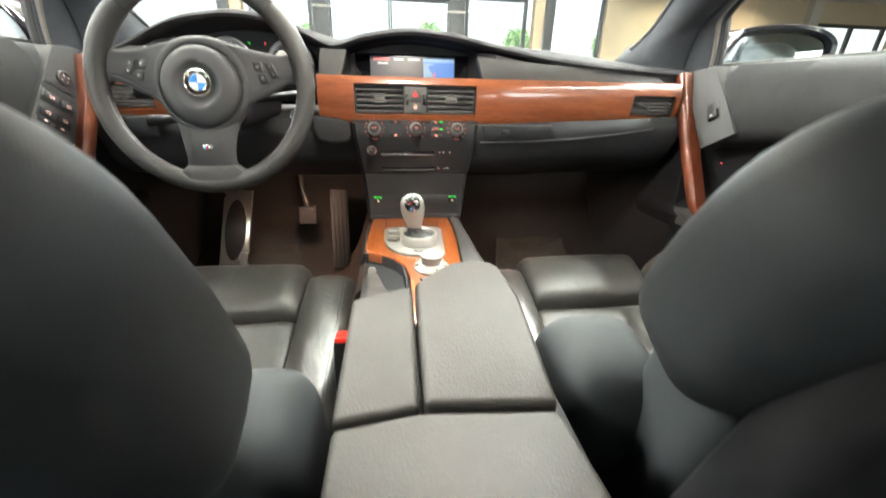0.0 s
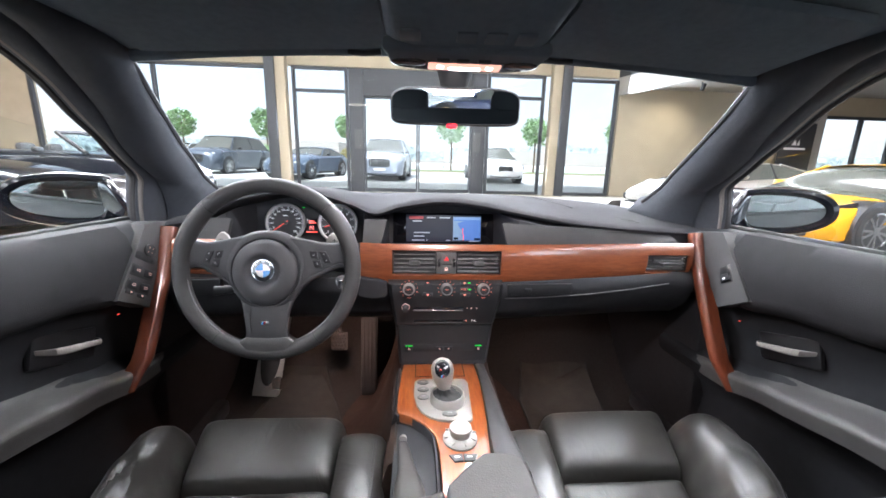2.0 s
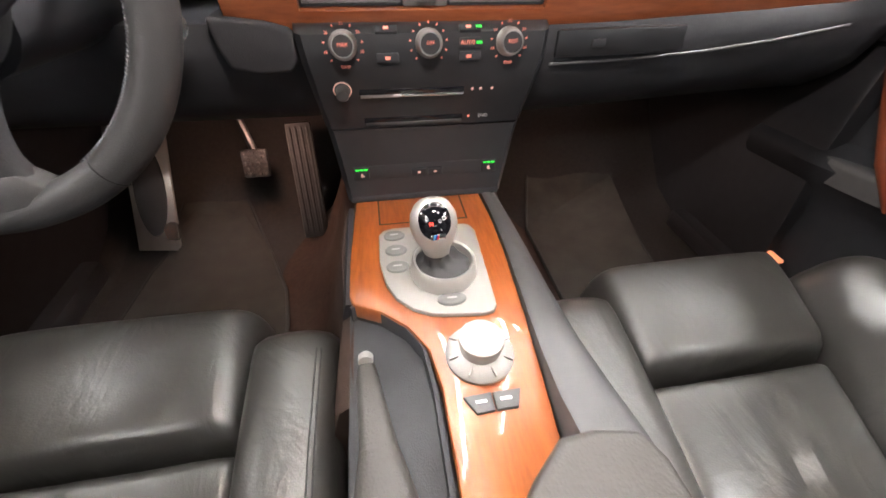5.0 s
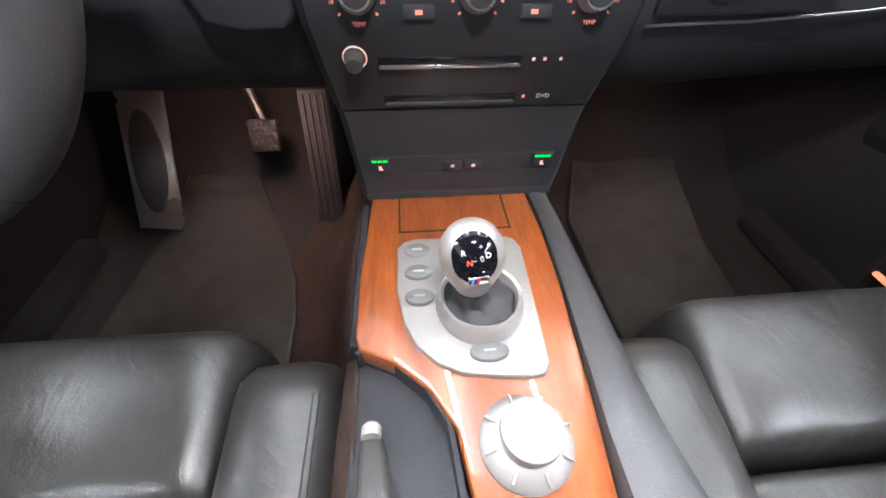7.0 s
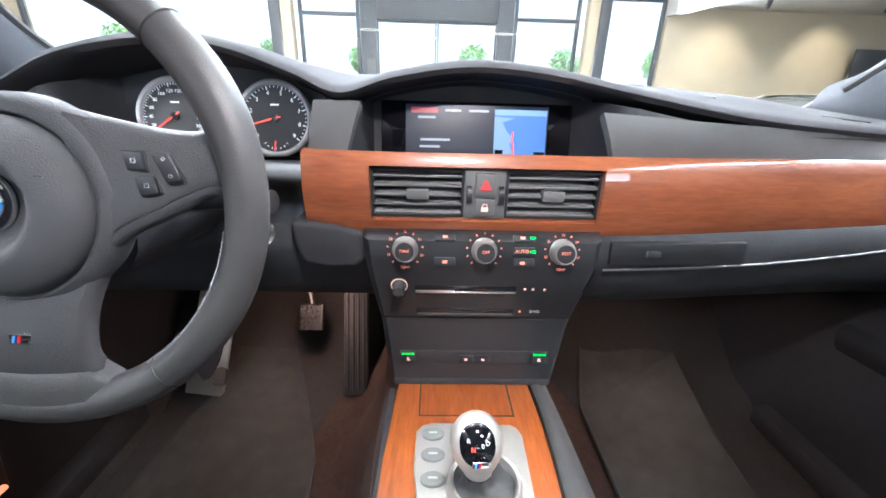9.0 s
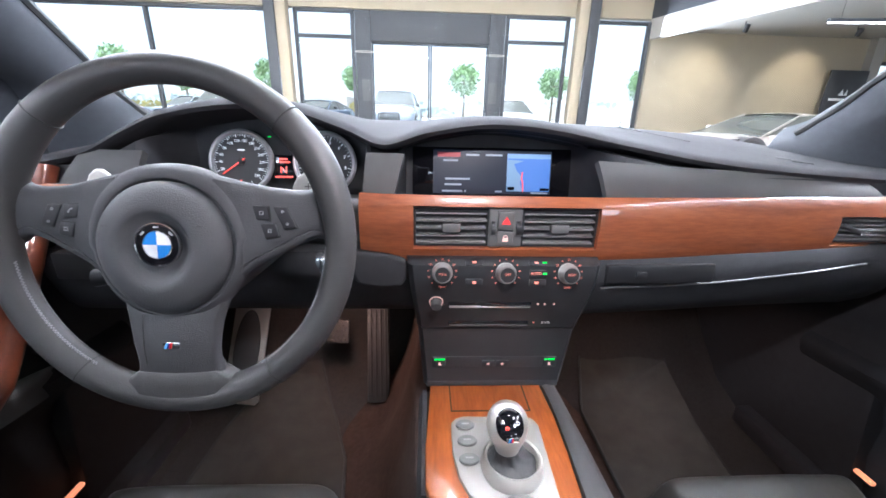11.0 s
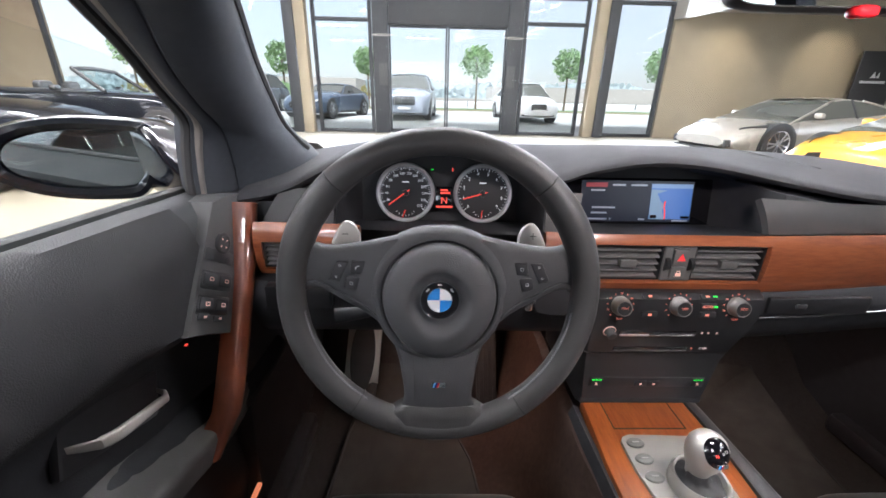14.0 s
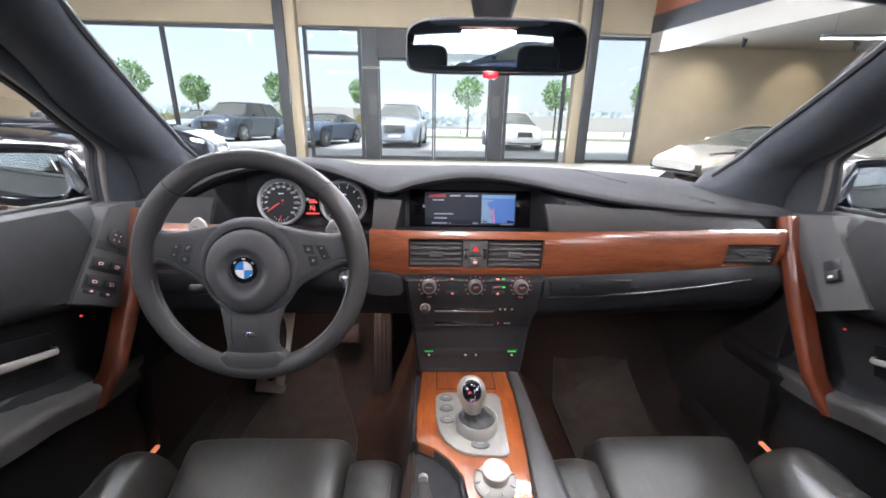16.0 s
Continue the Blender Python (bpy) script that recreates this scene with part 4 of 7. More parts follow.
# airbag cover: a shallow dome with a dished middle
part("airbag_pad", rings([round_pad(r_, z_) for r_, z_ in ((.0005, .0225), (.0235, .0225), (.0262, .0232), (.0300, .0272), (.0330, .0306), (.0355, .0320), (.040, .0318), (.047, .0300), (.054, .0265), (.0595, .0220), (.0620, .0175), (.0630, .012), (.062, -.004), (.040, -.02), (.0005, -.02))], caps=False), PAD, whl, "round black airbag cover")
for q in (-1, 1):
    part("horn_mark", moved(box((q * .041, .017, .0303), (.011, .0007, .0006)), WM), BLACK, whl)
# collar round the cover, from which the spokes run out
def collar(rr, zz):
    def full(a):
        w = max(0.0, (rr - .064) / .0115)
        return 1 + w * (.07 + .05 * math.sin(2 * a) ** 2 if math.sin(a) > 0 else 0) + (.06 * math.sin(a) ** 2 if math.sin(a) < 0 else 0)
    return wheel_row([(rr * full(a) * math.cos(a), -.003 + rr * full(a) * math.sin(a), zz) for a in [k * math.tau / 64 for k in range(64)]])


part("hub", rings([collar(r_, z_) for r_, z_ in ((.0640, -.010), (.0642, .0105), (.0652, .0128), (.0675, .0135), (.0715, .0110), (.0745, .0050), (.0755, -.004), (.070, -.022), (.045, -.034), (.001, -.034))], caps=False), SPOKE, whl, "black collar of the hub")
PALE = material("pale_symbol", (0.45, 0.46, 0.47), 0.5, vary=0.05)
BUTTON = material("button_plastic", (0.016, 0.016, 0.018), 0.42, vary=0.1)
KEYPADS = ([(.0975, .0365), (.0820, .0373), (.0860, .0228), (.0992, .0222)], [(.1035, .0192), (.0886, .0188), (.0936, .0030), (.1068, .0062)], [(.1150, .0358), (.1010, .0360), (.1120, .0132), (.1240, .0155)])


def spoke_z(x):
    return lerp([(.050, .010), (.072, .0085), (.10, .003), (.130, .000), (.160, .001)], x)


for s in (-1, 1):
    # side spoke: broad at the hub, running into the rim
    rows = []
    for i in range(19):
        x = .046 + .114 * i / 18
        y1 = curve([(.040, .0680), (.058, .0640), (.075, .0600), (.105, .0545), (.132, .0535), (.147, .0590), (.160, .0690)], x)
        y0 = curve([(.040, -.052), (.062, -.0405), (.080, -.0265), (.105, -.0135), (.130, -.0005), (.146, .0030), (.160, -.008)], x)
        z = spoke_z(x)
        ring = [(y1 - .004, z - .020), (y1, z - .010), (y1 - .0008, z - .0045), (y1 - .004, z - .0008)]
        ring += [(y1 + (y0 + .011 - y1) * u, z + .0022 * math.sin(math.pi * u)) for u in (.15, .3, .45, .6, .75, .9)]
        ring += [(y0 + .011, z - .0002), (y0 + .0095, z - .0016), (y0 + .0085, z - .0002), (y0 + .004, z - .0012), (y0 + .0008, z - .005), (y0, z - .010), (y0 + .004, z - .020)]
        rows.append(wheel_row([(s * x, y, q) for y, q in ring]))
    sp = part("spoke", rings(rows), SPOKE, whl, "black side spoke with three buttons")
    for n_, key in enumerate(KEYPADS):
        cx_, cy_ = sum(p[0] for p in key) / 4, sum(p[1] for p in key) / 4
        z = spoke_z(cx_) + .0012
        part("button_gap", moved(prism([(s * (cx_ + (x - cx_) * 1.10), cy_ + (y - cy_) * 1.10) for x, y in key], "z", z - .003, z + .0006, .0006), WM), RUBBER, sp)
        b = part("button", moved(prism([(s * x, y) for x, y in key], "z", z - .002, z + .0030, .0014, 3), WM), BUTTON, sp, "black button with pale symbol")
        m_ = WM @ pose(s * cx_, cy_, z + .0031)
        if n_ == 2:
            for q in (-.0062, .0062):
                part("symbol", moved(tube([(.0013 * math.cos(k * math.tau / 5) - s * q * .35, .0013 * math.sin(k * math.tau / 5) + q, 0) for k in range(5)], .0003, 4, True), m_), PALE, b)
        elif n_ == 1 or s > 0:
            part("symbol", moved(tube([(.0024 * math.cos(k * math.tau / 8) * (1 if k % 2 else .55), .0024 * math.sin(k * math.tau / 8) * (1 if k % 2 else .55), 0) for k in range(8)], .0003, 4, True), m_), PALE, b)
        else:
            part("symbol", moved(tube([(-.0022, -.0020, 0), (-.0012, .0006, 0), (.0006, .0018, 0), (.0024, .0020, 0)], .0005, 5), m_), PALE, b)
    # shift paddle behind the wheel
    out = [(.099, .036), (.137, .036), (.136, .048), (.126, .068), (.120, .0742), (.113, .0742), (.105, .068), (.100, .058)]
    pd = part("paddle", moved(prism([(s * x, y) for x, y in out], "z", -.066, -.058, .003, 3), WM), material("paddle_grey", (0.46, 0.45, 0.42), 0.5, metal=0.1, vary=0.05), whl, "pale grey shift paddle")
    if s > 0:
        part("symbol", moved(merge(box((.1185, .058, -.0576), (.008, .0010, .0006)), box((.1185, .058, -.0576), (.0010, .008, .0006))), WM), PANEL, pd)
    else:
        part("symbol", moved(box((-.1185, .058, -.0576), (.008, .0010, .0006)), WM), PANEL, pd)
# lower spoke, its cover plate and the leather that flares into the rim
rows = []
for i in range(15):
    y = -.050 - .106 * i / 14
    w = curve([(-.160, .0570), (-.140, .0450), (-.128, .0400), (-.110, .0408), (-.080, .0460), (-.050, .0560)], y)
    z = curve([(-.160, .0060), (-.140, .0090), (-.125, .0130), (-.100, .0150), (-.070, .0105), (-.050, .0040)], y)
    rows.append(wheel_row([(x, y, q) for x, q in ((-w + .004, z - .022), (-w, z - .010), (-w + .0012, z - .004), (-w + .005, z - .0005), (-w * .5, z + .0012), (0, z + .0018), (w * .5, z + .0012), (w - .005, z - .0005), (w - .0012, z - .004), (w, z - .010), (w - .004, z - .022))]))
ls = part("spoke", rings(rows), SPOKE, whl, "black lower spoke")
part("spoke_joint", tube([WM @ Vector((-.0285 + .001 * u, -.074 - .052 * u, curve([(-.160, .0060), (-.140, .0090), (-.125, .0130), (-.100, .0150), (-.070, .0105), (-.050, .0040)], -.074 - .052 * u) + .0009)) for u in (0, .25, .5, .75, 1)], .0006, 5), RUBBER, ls)
rows = []
for i in range(25):
    u = -1 + i / 12
    top = -.1315 - .0035 * (1 - u * u) if abs(u) < .62 else -.1335 - .024 * ((abs(u) - .62) / .38) ** .75
    x = .0405 * u / .62 if abs(u) < .62 else math.copysign(.0405 + .040 * ((abs(u) - .62) / .38), u)
    low = -math.sqrt(max(0, (R + .0120) ** 2 - x * x))
    dip = .0125 * max(0, (abs(u) - .60) / .40) ** .8
    ring = [(top + .001, -.010), (top, .004), (top - .0008, .0118 - dip), (top - .004, .0140 - dip)]
    ring += [(top - .004 + (low - top + .006) * v, .0146 + .0008 * math.sin(math.pi * v) - dip - .002 * v) for v in (.3, .6, .85)]
    ring += [(low + .001, .0090 - dip * .5), (low, .003), (low + .001, -.010)]
    rows.append(wheel_row([(x, y, q) for y, q in ring]))
part("spoke_leather", rings(rows), LEATHER, ls, "smooth leather end of the spoke flaring into the rim")
BLUE, REDP, WHITEP = material("enamel_blue", (0.03, 0.22, 0.62), 0.25, coat=0.6), material("enamel_red", (0.55, 0.03, 0.03), 0.3), material("enamel_white", (0.75, 0.77, 0.8), 0.25, coat=0.6)


def roundel(m, r, parent):
    """A plain round emblem in blue, white and black with a chrome edge."""
    e = part("emblem", lathe([(0, -.002), (r, -.002), (r, .0012), (0, .0012)], 48, m), GLOSS_BLACK, parent, "round emblem with blue and white quarters")
    part("edge", lathe([(r * .93, .001), (r * .955, .0024), (r * 1.0, .0024), (r * 1.03, .0006), (r * 1.0, -.001)], 48, m), CHROME, e, "chrome edge")
    part("edge", lathe([(r * .60, .001), (r * .63, .002), (r * .66, .001)], 48, m), CHROME, e, "chrome edge")
    for q in range(4):
        pts = [(0, 0)] + [(r * .60 * math.cos(radians(q * 90 + k * 9)), r * .60 * math.sin(radians(q * 90 + k * 9))) for k in range(11)]
        part("quarter", moved(prism(pts, "z", .001, .0018), m), WHITEP if q % 2 == 0 else BLUE, e)
    for a in (140, 90, 40):
        a = radians(a)
        part("mark", moved(box((0, 0, .0015), (r * .20, r * .07, .0006)), m @ pose(r * .80 * math.cos(a), r * .80 * math.sin(a), 0, 0, 0, math.degrees(a) - 90)), PALE, e)


roundel(WM @ pose(0, -.001, .0248), .0212, whl)


def stripe_badge(m, w, parent):
    b = part("stripe_badge", moved(box((0, 0, 0), (w, w * .42, .0012), .0004), m), CHROME, parent, "small badge with blue and red stripes")
    for i, mm in enumerate((material("stripe_lightblue", (0.10, 0.35, 0.75), .3), material("stripe_navy", (0.02, 0.04, 0.20), .3), REDP)):
        x = -w * .30 + i * w * .13
        part("stripe", moved(prism([(x - w * .10, -w * .17), (x + w * .02, -w * .17), (x + w * .12, w * .17), (x, w * .17)], "z", .0004, .0010), m), mm, b)
    return b


stripe_badge(WM @ pose(0, -.1045, .0172), .0165, ls)
# column stalks
st = thing("column_stalks", "black indicator and wiper stalks on the column", "stalk", (-.365, .86, .87))
for s in (-1, 1):
    part("stalk", tube([(-.3655 + s * .05, .86, .875), (-.3655 + s * .11, .845, .882), (-.3655 + s * .155, .835, .885)], [.008, .008, .011], 10), BLACK, st, "black stalk")
part("cruise_stalk", tube([(-.42, .85, .845), (-.465, .83, .838), (-.505, .822, .836)], [.007, .008, .011], 10), BLACK, st, "short lower stalk")
part("ignition_key", merge(lathe([(0, 0), (.016, 0), (.016, .01), (.010, .013), (0, .013)], 24, pose(-.245, .872, .842, 80, 0, 20)), box((-.243, .855, .843), (.012, .024, .022), .004)), CHROME_LINE, st, "key in the ignition")

# ---- centre console ----
con = thing("centre_console", "centre console with glossy orange-brown wood and silver shift plate", "console", (0, .7, .45))
WOODC = [(-.104, .931), (.080, .926), (.083, .85), (.081, .78), (.074, .68), (.066, .60), (.060, .545), (.035, .520), (.0, .490), (-.026, .462), (-.031, .47), (-.028, .54), (-.028, .61), (-.034, .652), (-.052, .683), (-.078, .707), (-.108, .722), (-.112, .735), (-.112, .795)]
part("wood_top", prism(WOODC, "z", .578, .601, .003), WOOD_CON, con, "high-gloss orange-brown wood top")
for xx in (-.0725, .0485):
    part("lid_joint", box((xx, .893, .6006), (.0022, .066, .0016)), BLACK, con)
part("lid_joint", box((-.012, .861, .6006), (.122, .0022, .0016)), BLACK, con)
body = [(-.115, .94), (.115, .94), (.122, .72), (.135, .60), (.125, .50), (.105, .44), (.105, -.2), (-.105, -.2), (-.108, .43), (-.114, .46), (-.115, .70)]
part("body", prism(body, "z", .29, .575, .004), DASH_DARK, con, "black console body")
# leather rail beside the wood, on the passenger's side
rows = []
for y, xi, xo, zt in ((.945, .082, .112, .603), (.88, .085, .115, .604), (.80, .083, .118, .605), (.72, .078, .119, .607), (.64, .071, .121, .612), (.58, .066, .123, .622), (.54, .064, .122, .634), (.525, .066, .120, .640)):
    rows.append([(xi, y, zt - .02), (xi + .001, y, zt - .003), (xi + .006, y, zt), (xo - .016, y, zt - .001), (xo - .004, y, zt - .010), (xo + .002, y, zt - .03), (xo + .006, y, .50), (xi, y, .50)])
part("side_rail", rings(rows), PANEL, con, "dark grey padded console rail")
rows = []
for y, zt in ((.93, .585), (.80, .590), (.73, .592)):
    rows.append([(-.128, y, .40), (-.123, y, zt - .02), (-.117, y, zt), (-.110, y, zt), (-.110, y, .40)])
part("side_rail", rings(rows), DASH, con)
# pocket wall for the parking brake
wall = [(-.036, .66), (-.052, .688), (-.078, .712), (-.106, .726), (-.112, .722)]
path = [(-.034, .47), (-.032, .54), (-.032, .61)] + wall
rows = [[(x, y, z) for z in (.50, .575, .597)] for x, y in path]
g = rings(rows, closed=False)
bmesh.ops.solidify(g, geom=list(g.faces), thickness=.004)
part("pocket_wall", g, DASH, con, "grey leather wall of the brake pocket")
# shift plate
PL = [(-.075, .832), (-.068, .841), (-.056, .845), (.040, .842), (.047, .838), (.052, .826), (.049, .76), (.046, .695), (.041, .687), (.030, .685), (.0, .688), (-.025, .692), (-.044, .702), (-.060, .719), (-.070, .742), (-.076, .781)]
pl = part("shift_plate", prism(PL, "z", .599, .6065, .0022), SILVER_PLATE, con, "satin silver shift plate")
PALE_GREY = material("pale_grey_print", (0.38, 0.38, 0.37), 0.5, vary=0.05)
OVAL = material("button_grey", (0.16, 0.16, 0.155), 0.4, vary=0.08)
for x, y in ((-.055, .826), (-.055, .797), (-.055, .767), (-.001, .708)):
    b = part("oval_button", lathe([(0, .005), (.0118, .005), (.0118, .0085), (.0105, .0097), (0, .0100)], 28, Matrix.Translation((x, y, .600)) @ Matrix.Diagonal((1.15 if y > .72 else 1.35, .78, 1, 1))), OVAL, pl, "grey oval button")
    part("text_bar", box((x, y, .6102), (.010, .0022, .0006)), PALE_GREY, b)
part("boot_ring", lathe([(.026, .0), (.037, .0), (.0385, .006), (.037, .020), (.0345, .0235), (.032, .022), (.031, .012)], 48, pose(-.003, .752, .605)), SILVER, pl, "raised silver ring")
lev = thing("gear_lever", "silver ball gear lever with black top on leather boot", "gear lever", (-.004, .752, .62))
rows = []
for k, (rr, zz) in enumerate(((.033, .617), (.030, .624), (.024, .627), (.018, .630), (.0150, .634), (.0130, .642))):
    rows.append([(-.005 - .008 * k / 5 + rr * (1 + .06 * math.sin(7 * a + k)) * math.cos(a), .752 - .004 * k / 5 + rr * (1 + .06 * math.sin(7 * a + k)) * math.sin(a), zz) for a in [q * math.tau / 42 for q in range(42)]])
part("boot", rings(rows), LEATHER, lev, "creased black leather boot")
GM = pose(-.0150, .7465, .6765, 10, -6, 0)
part("knob", lathe([(.0, -.044), (.0135, -.044), (.0145, -.036), (.0165, -.026), (.0205, -.014), (.0235, -.002), (.0245, .008), (.0235, .018), (.020, .0265), (.0135, .0325), (.006, .035), (0, .0355)], 40, GM), SILVER, lev, "satin silver gear knob")
# black inlay following the knob's crown, tipped to the rear
def crown(th, ph, grow=0.0022):
    d = Matrix.Rotation(radians(40), 3, "X") @ Vector((math.sin(th) * math.cos(ph), math.sin(th) * math.sin(ph), math.cos(th)))
    return GM @ Vector((d.x * (.0250 + grow), d.y * (.0250 + grow), .0055 + d.z * (.0302 + grow)))


rows = []
for j in range(9):
    rows.append([crown(max(.01, .61 * j / 8) * (1 + .12 * abs(math.sin(a))), a) for a in [q * math.tau / 32 for q in range(32)]])
inl = part("inlay", rings(rows, caps=False), GLOSS_BLACK, lev, "gloss black shift pattern plate")
PM = GM @ pose(0, 0, .0055, 40) @ pose(0, 0, .0022)
for txt, x, y, mt in (("N", -.004, -.001, RED_GLOW), ("R", -.0075, .006, WHITE_PRINT), ("+", .0045, .009, WHITE_PRINT), ("-", .0045, -.007, WHITE_PRINT), ("0", .0045, .001, WHITE_PRINT), ("D", .009, .003, WHITE_PRINT)):
    writing(txt, .0055, PM @ pose(x, y, .0288 - 9 * (x * x + y * y)), mt, inl)
stripe_badge(PM @ pose(0.001, -.0135, .0250, 28), .014, inl)
# controller dial
dial = thing("controller_dial", "silver rotary controller on the wood console", "dial", (.014, .638, .60))
part("skirt", lathe([(0, .0), (.0325, .0), (.033, .004), (.030, .008), (.022, .012), (0, .012)], 56, pose(.013, .6385, .6012)), SILVER_PLATE, dial, "silver dial skirt")
part("grip", lathe([(0, .010), (.0195, .010), (.0190, .018), (.0212, .023), (.0208, .0275), (.017, .030), (0, .0295)], 48, pose(.013, .6385, .6012)), HANDLE_SILVER, dial, "silver grip")
for i in range(8):
    a = math.tau * (i + .3) / 8
    part("rib", moved(box((.0275, 0, .0105), (.009, .0018, .003), .0006), pose(.013, .6385, .6012, 0, 0, math.degrees(a))), HANDLE_SILVER, dial)
cb = thing("console_buttons", "pair of grey console buttons behind the dial", "button", (.02, .572, .60))
for s in (0, 1):
    xo = [(-.012, .597), (.0135, .598), (.0135, .581), (-.003, .580)] if s == 0 else [(.0148, .598), (.041, .598), (.034, .581), (.0148, .581)]
    b = part("button", prism(xo, "z", .5985, .6045, .0012), PANEL, cb)
    part("symbol", box((.003 if s == 0 else .025, .590, .6048), (.010, .0025, .0006)), WHITE_PRINT, b)
# parking brake
hb = thing("parking_brake", "parking brake lever with grey leather gaiter", "parking brake", (-.075, .55, .58))
rows = []
for y, x, z, w, h in ((.658, -.0965, .586, .004, .005), (.655, -.0965, .589, .0085, .009), (.632, -.0945, .593, .0112, .014), (.600, -.0905, .597, .0134, .017), (.567, -.0865, .600, .0155, .019), (.563, -.0862, .600, .0170, .0205), (.545, -.0845, .600, .0205, .025), (.52, -.0820, .598, .0255, .032), (.48, -.0800, .592, .0295, .042), (.44, -.079, .585, .030, .05), (.405, -.078, .57, .027, .05)):
    rows.append([(x + w * math.copysign(abs(math.cos(a)) ** .55, math.cos(a)), y, z - .010 + h * math.copysign(abs(math.sin(a)) ** .55, math.sin(a)) + (.0016 * math.sin(y * 150 + 2 * a) if y < .55 else 0)) for a in [k * math.tau / 28 for k in range(28)]])
part("lever", rings(rows[:6]), LEATHER_ARM, hb, "grey leather brake grip")
part("gaiter", rings(rows[5:]), LEATHER_ARM, hb, "folded grey leather gaiter")
part("release_button", lathe([(0, 0), (.0075, 0), (.0075, .008), (.005, .011), (0, .011)], 20, pose(-.0965, .655, .589, -100)), SILVER, hb, "silver release button")

# armrest
arm = thing("armrest", "two-lid centre armrest in grey-black leather", "armrest", (0, .2, .6))
part("base", prism([(-.105, -.19), (.104, -.19), (.104, .43), (.10, .47), (.066, .50), (.03, .49), (-.02, .42), (-.105, .41)], "z", .50, .634, .004), DASH_DARK, arm)
def lid(outline, z0, z1):
    return prism(outline, "z", z0, z1, .007, 4)


part("lid", lid([(-.108, .238), (-.035, .249), (-.031, .463), (-.07, .450), (-.108, .434)], .630, .664), LEATHER_ARM, arm, "narrow leather armrest lid")
part("lid", lid([(-.031, .2495), (.086, .240), (.105, .42), (.100, .505), (.092, .524), (.06, .530), (.036, .528), (.012, .508), (-.027, .466)], .630, .667), LEATHER_ARM, arm, "broad leather armrest lid")
part("rear_pad", lid([(-.107, -.20), (.105, -.20), (.104, .0), (.085, .236), (-.034, .245), (-.107, .234)], .626, .664), LEATHER_ARM, arm, "rear leather pad of the armrest")

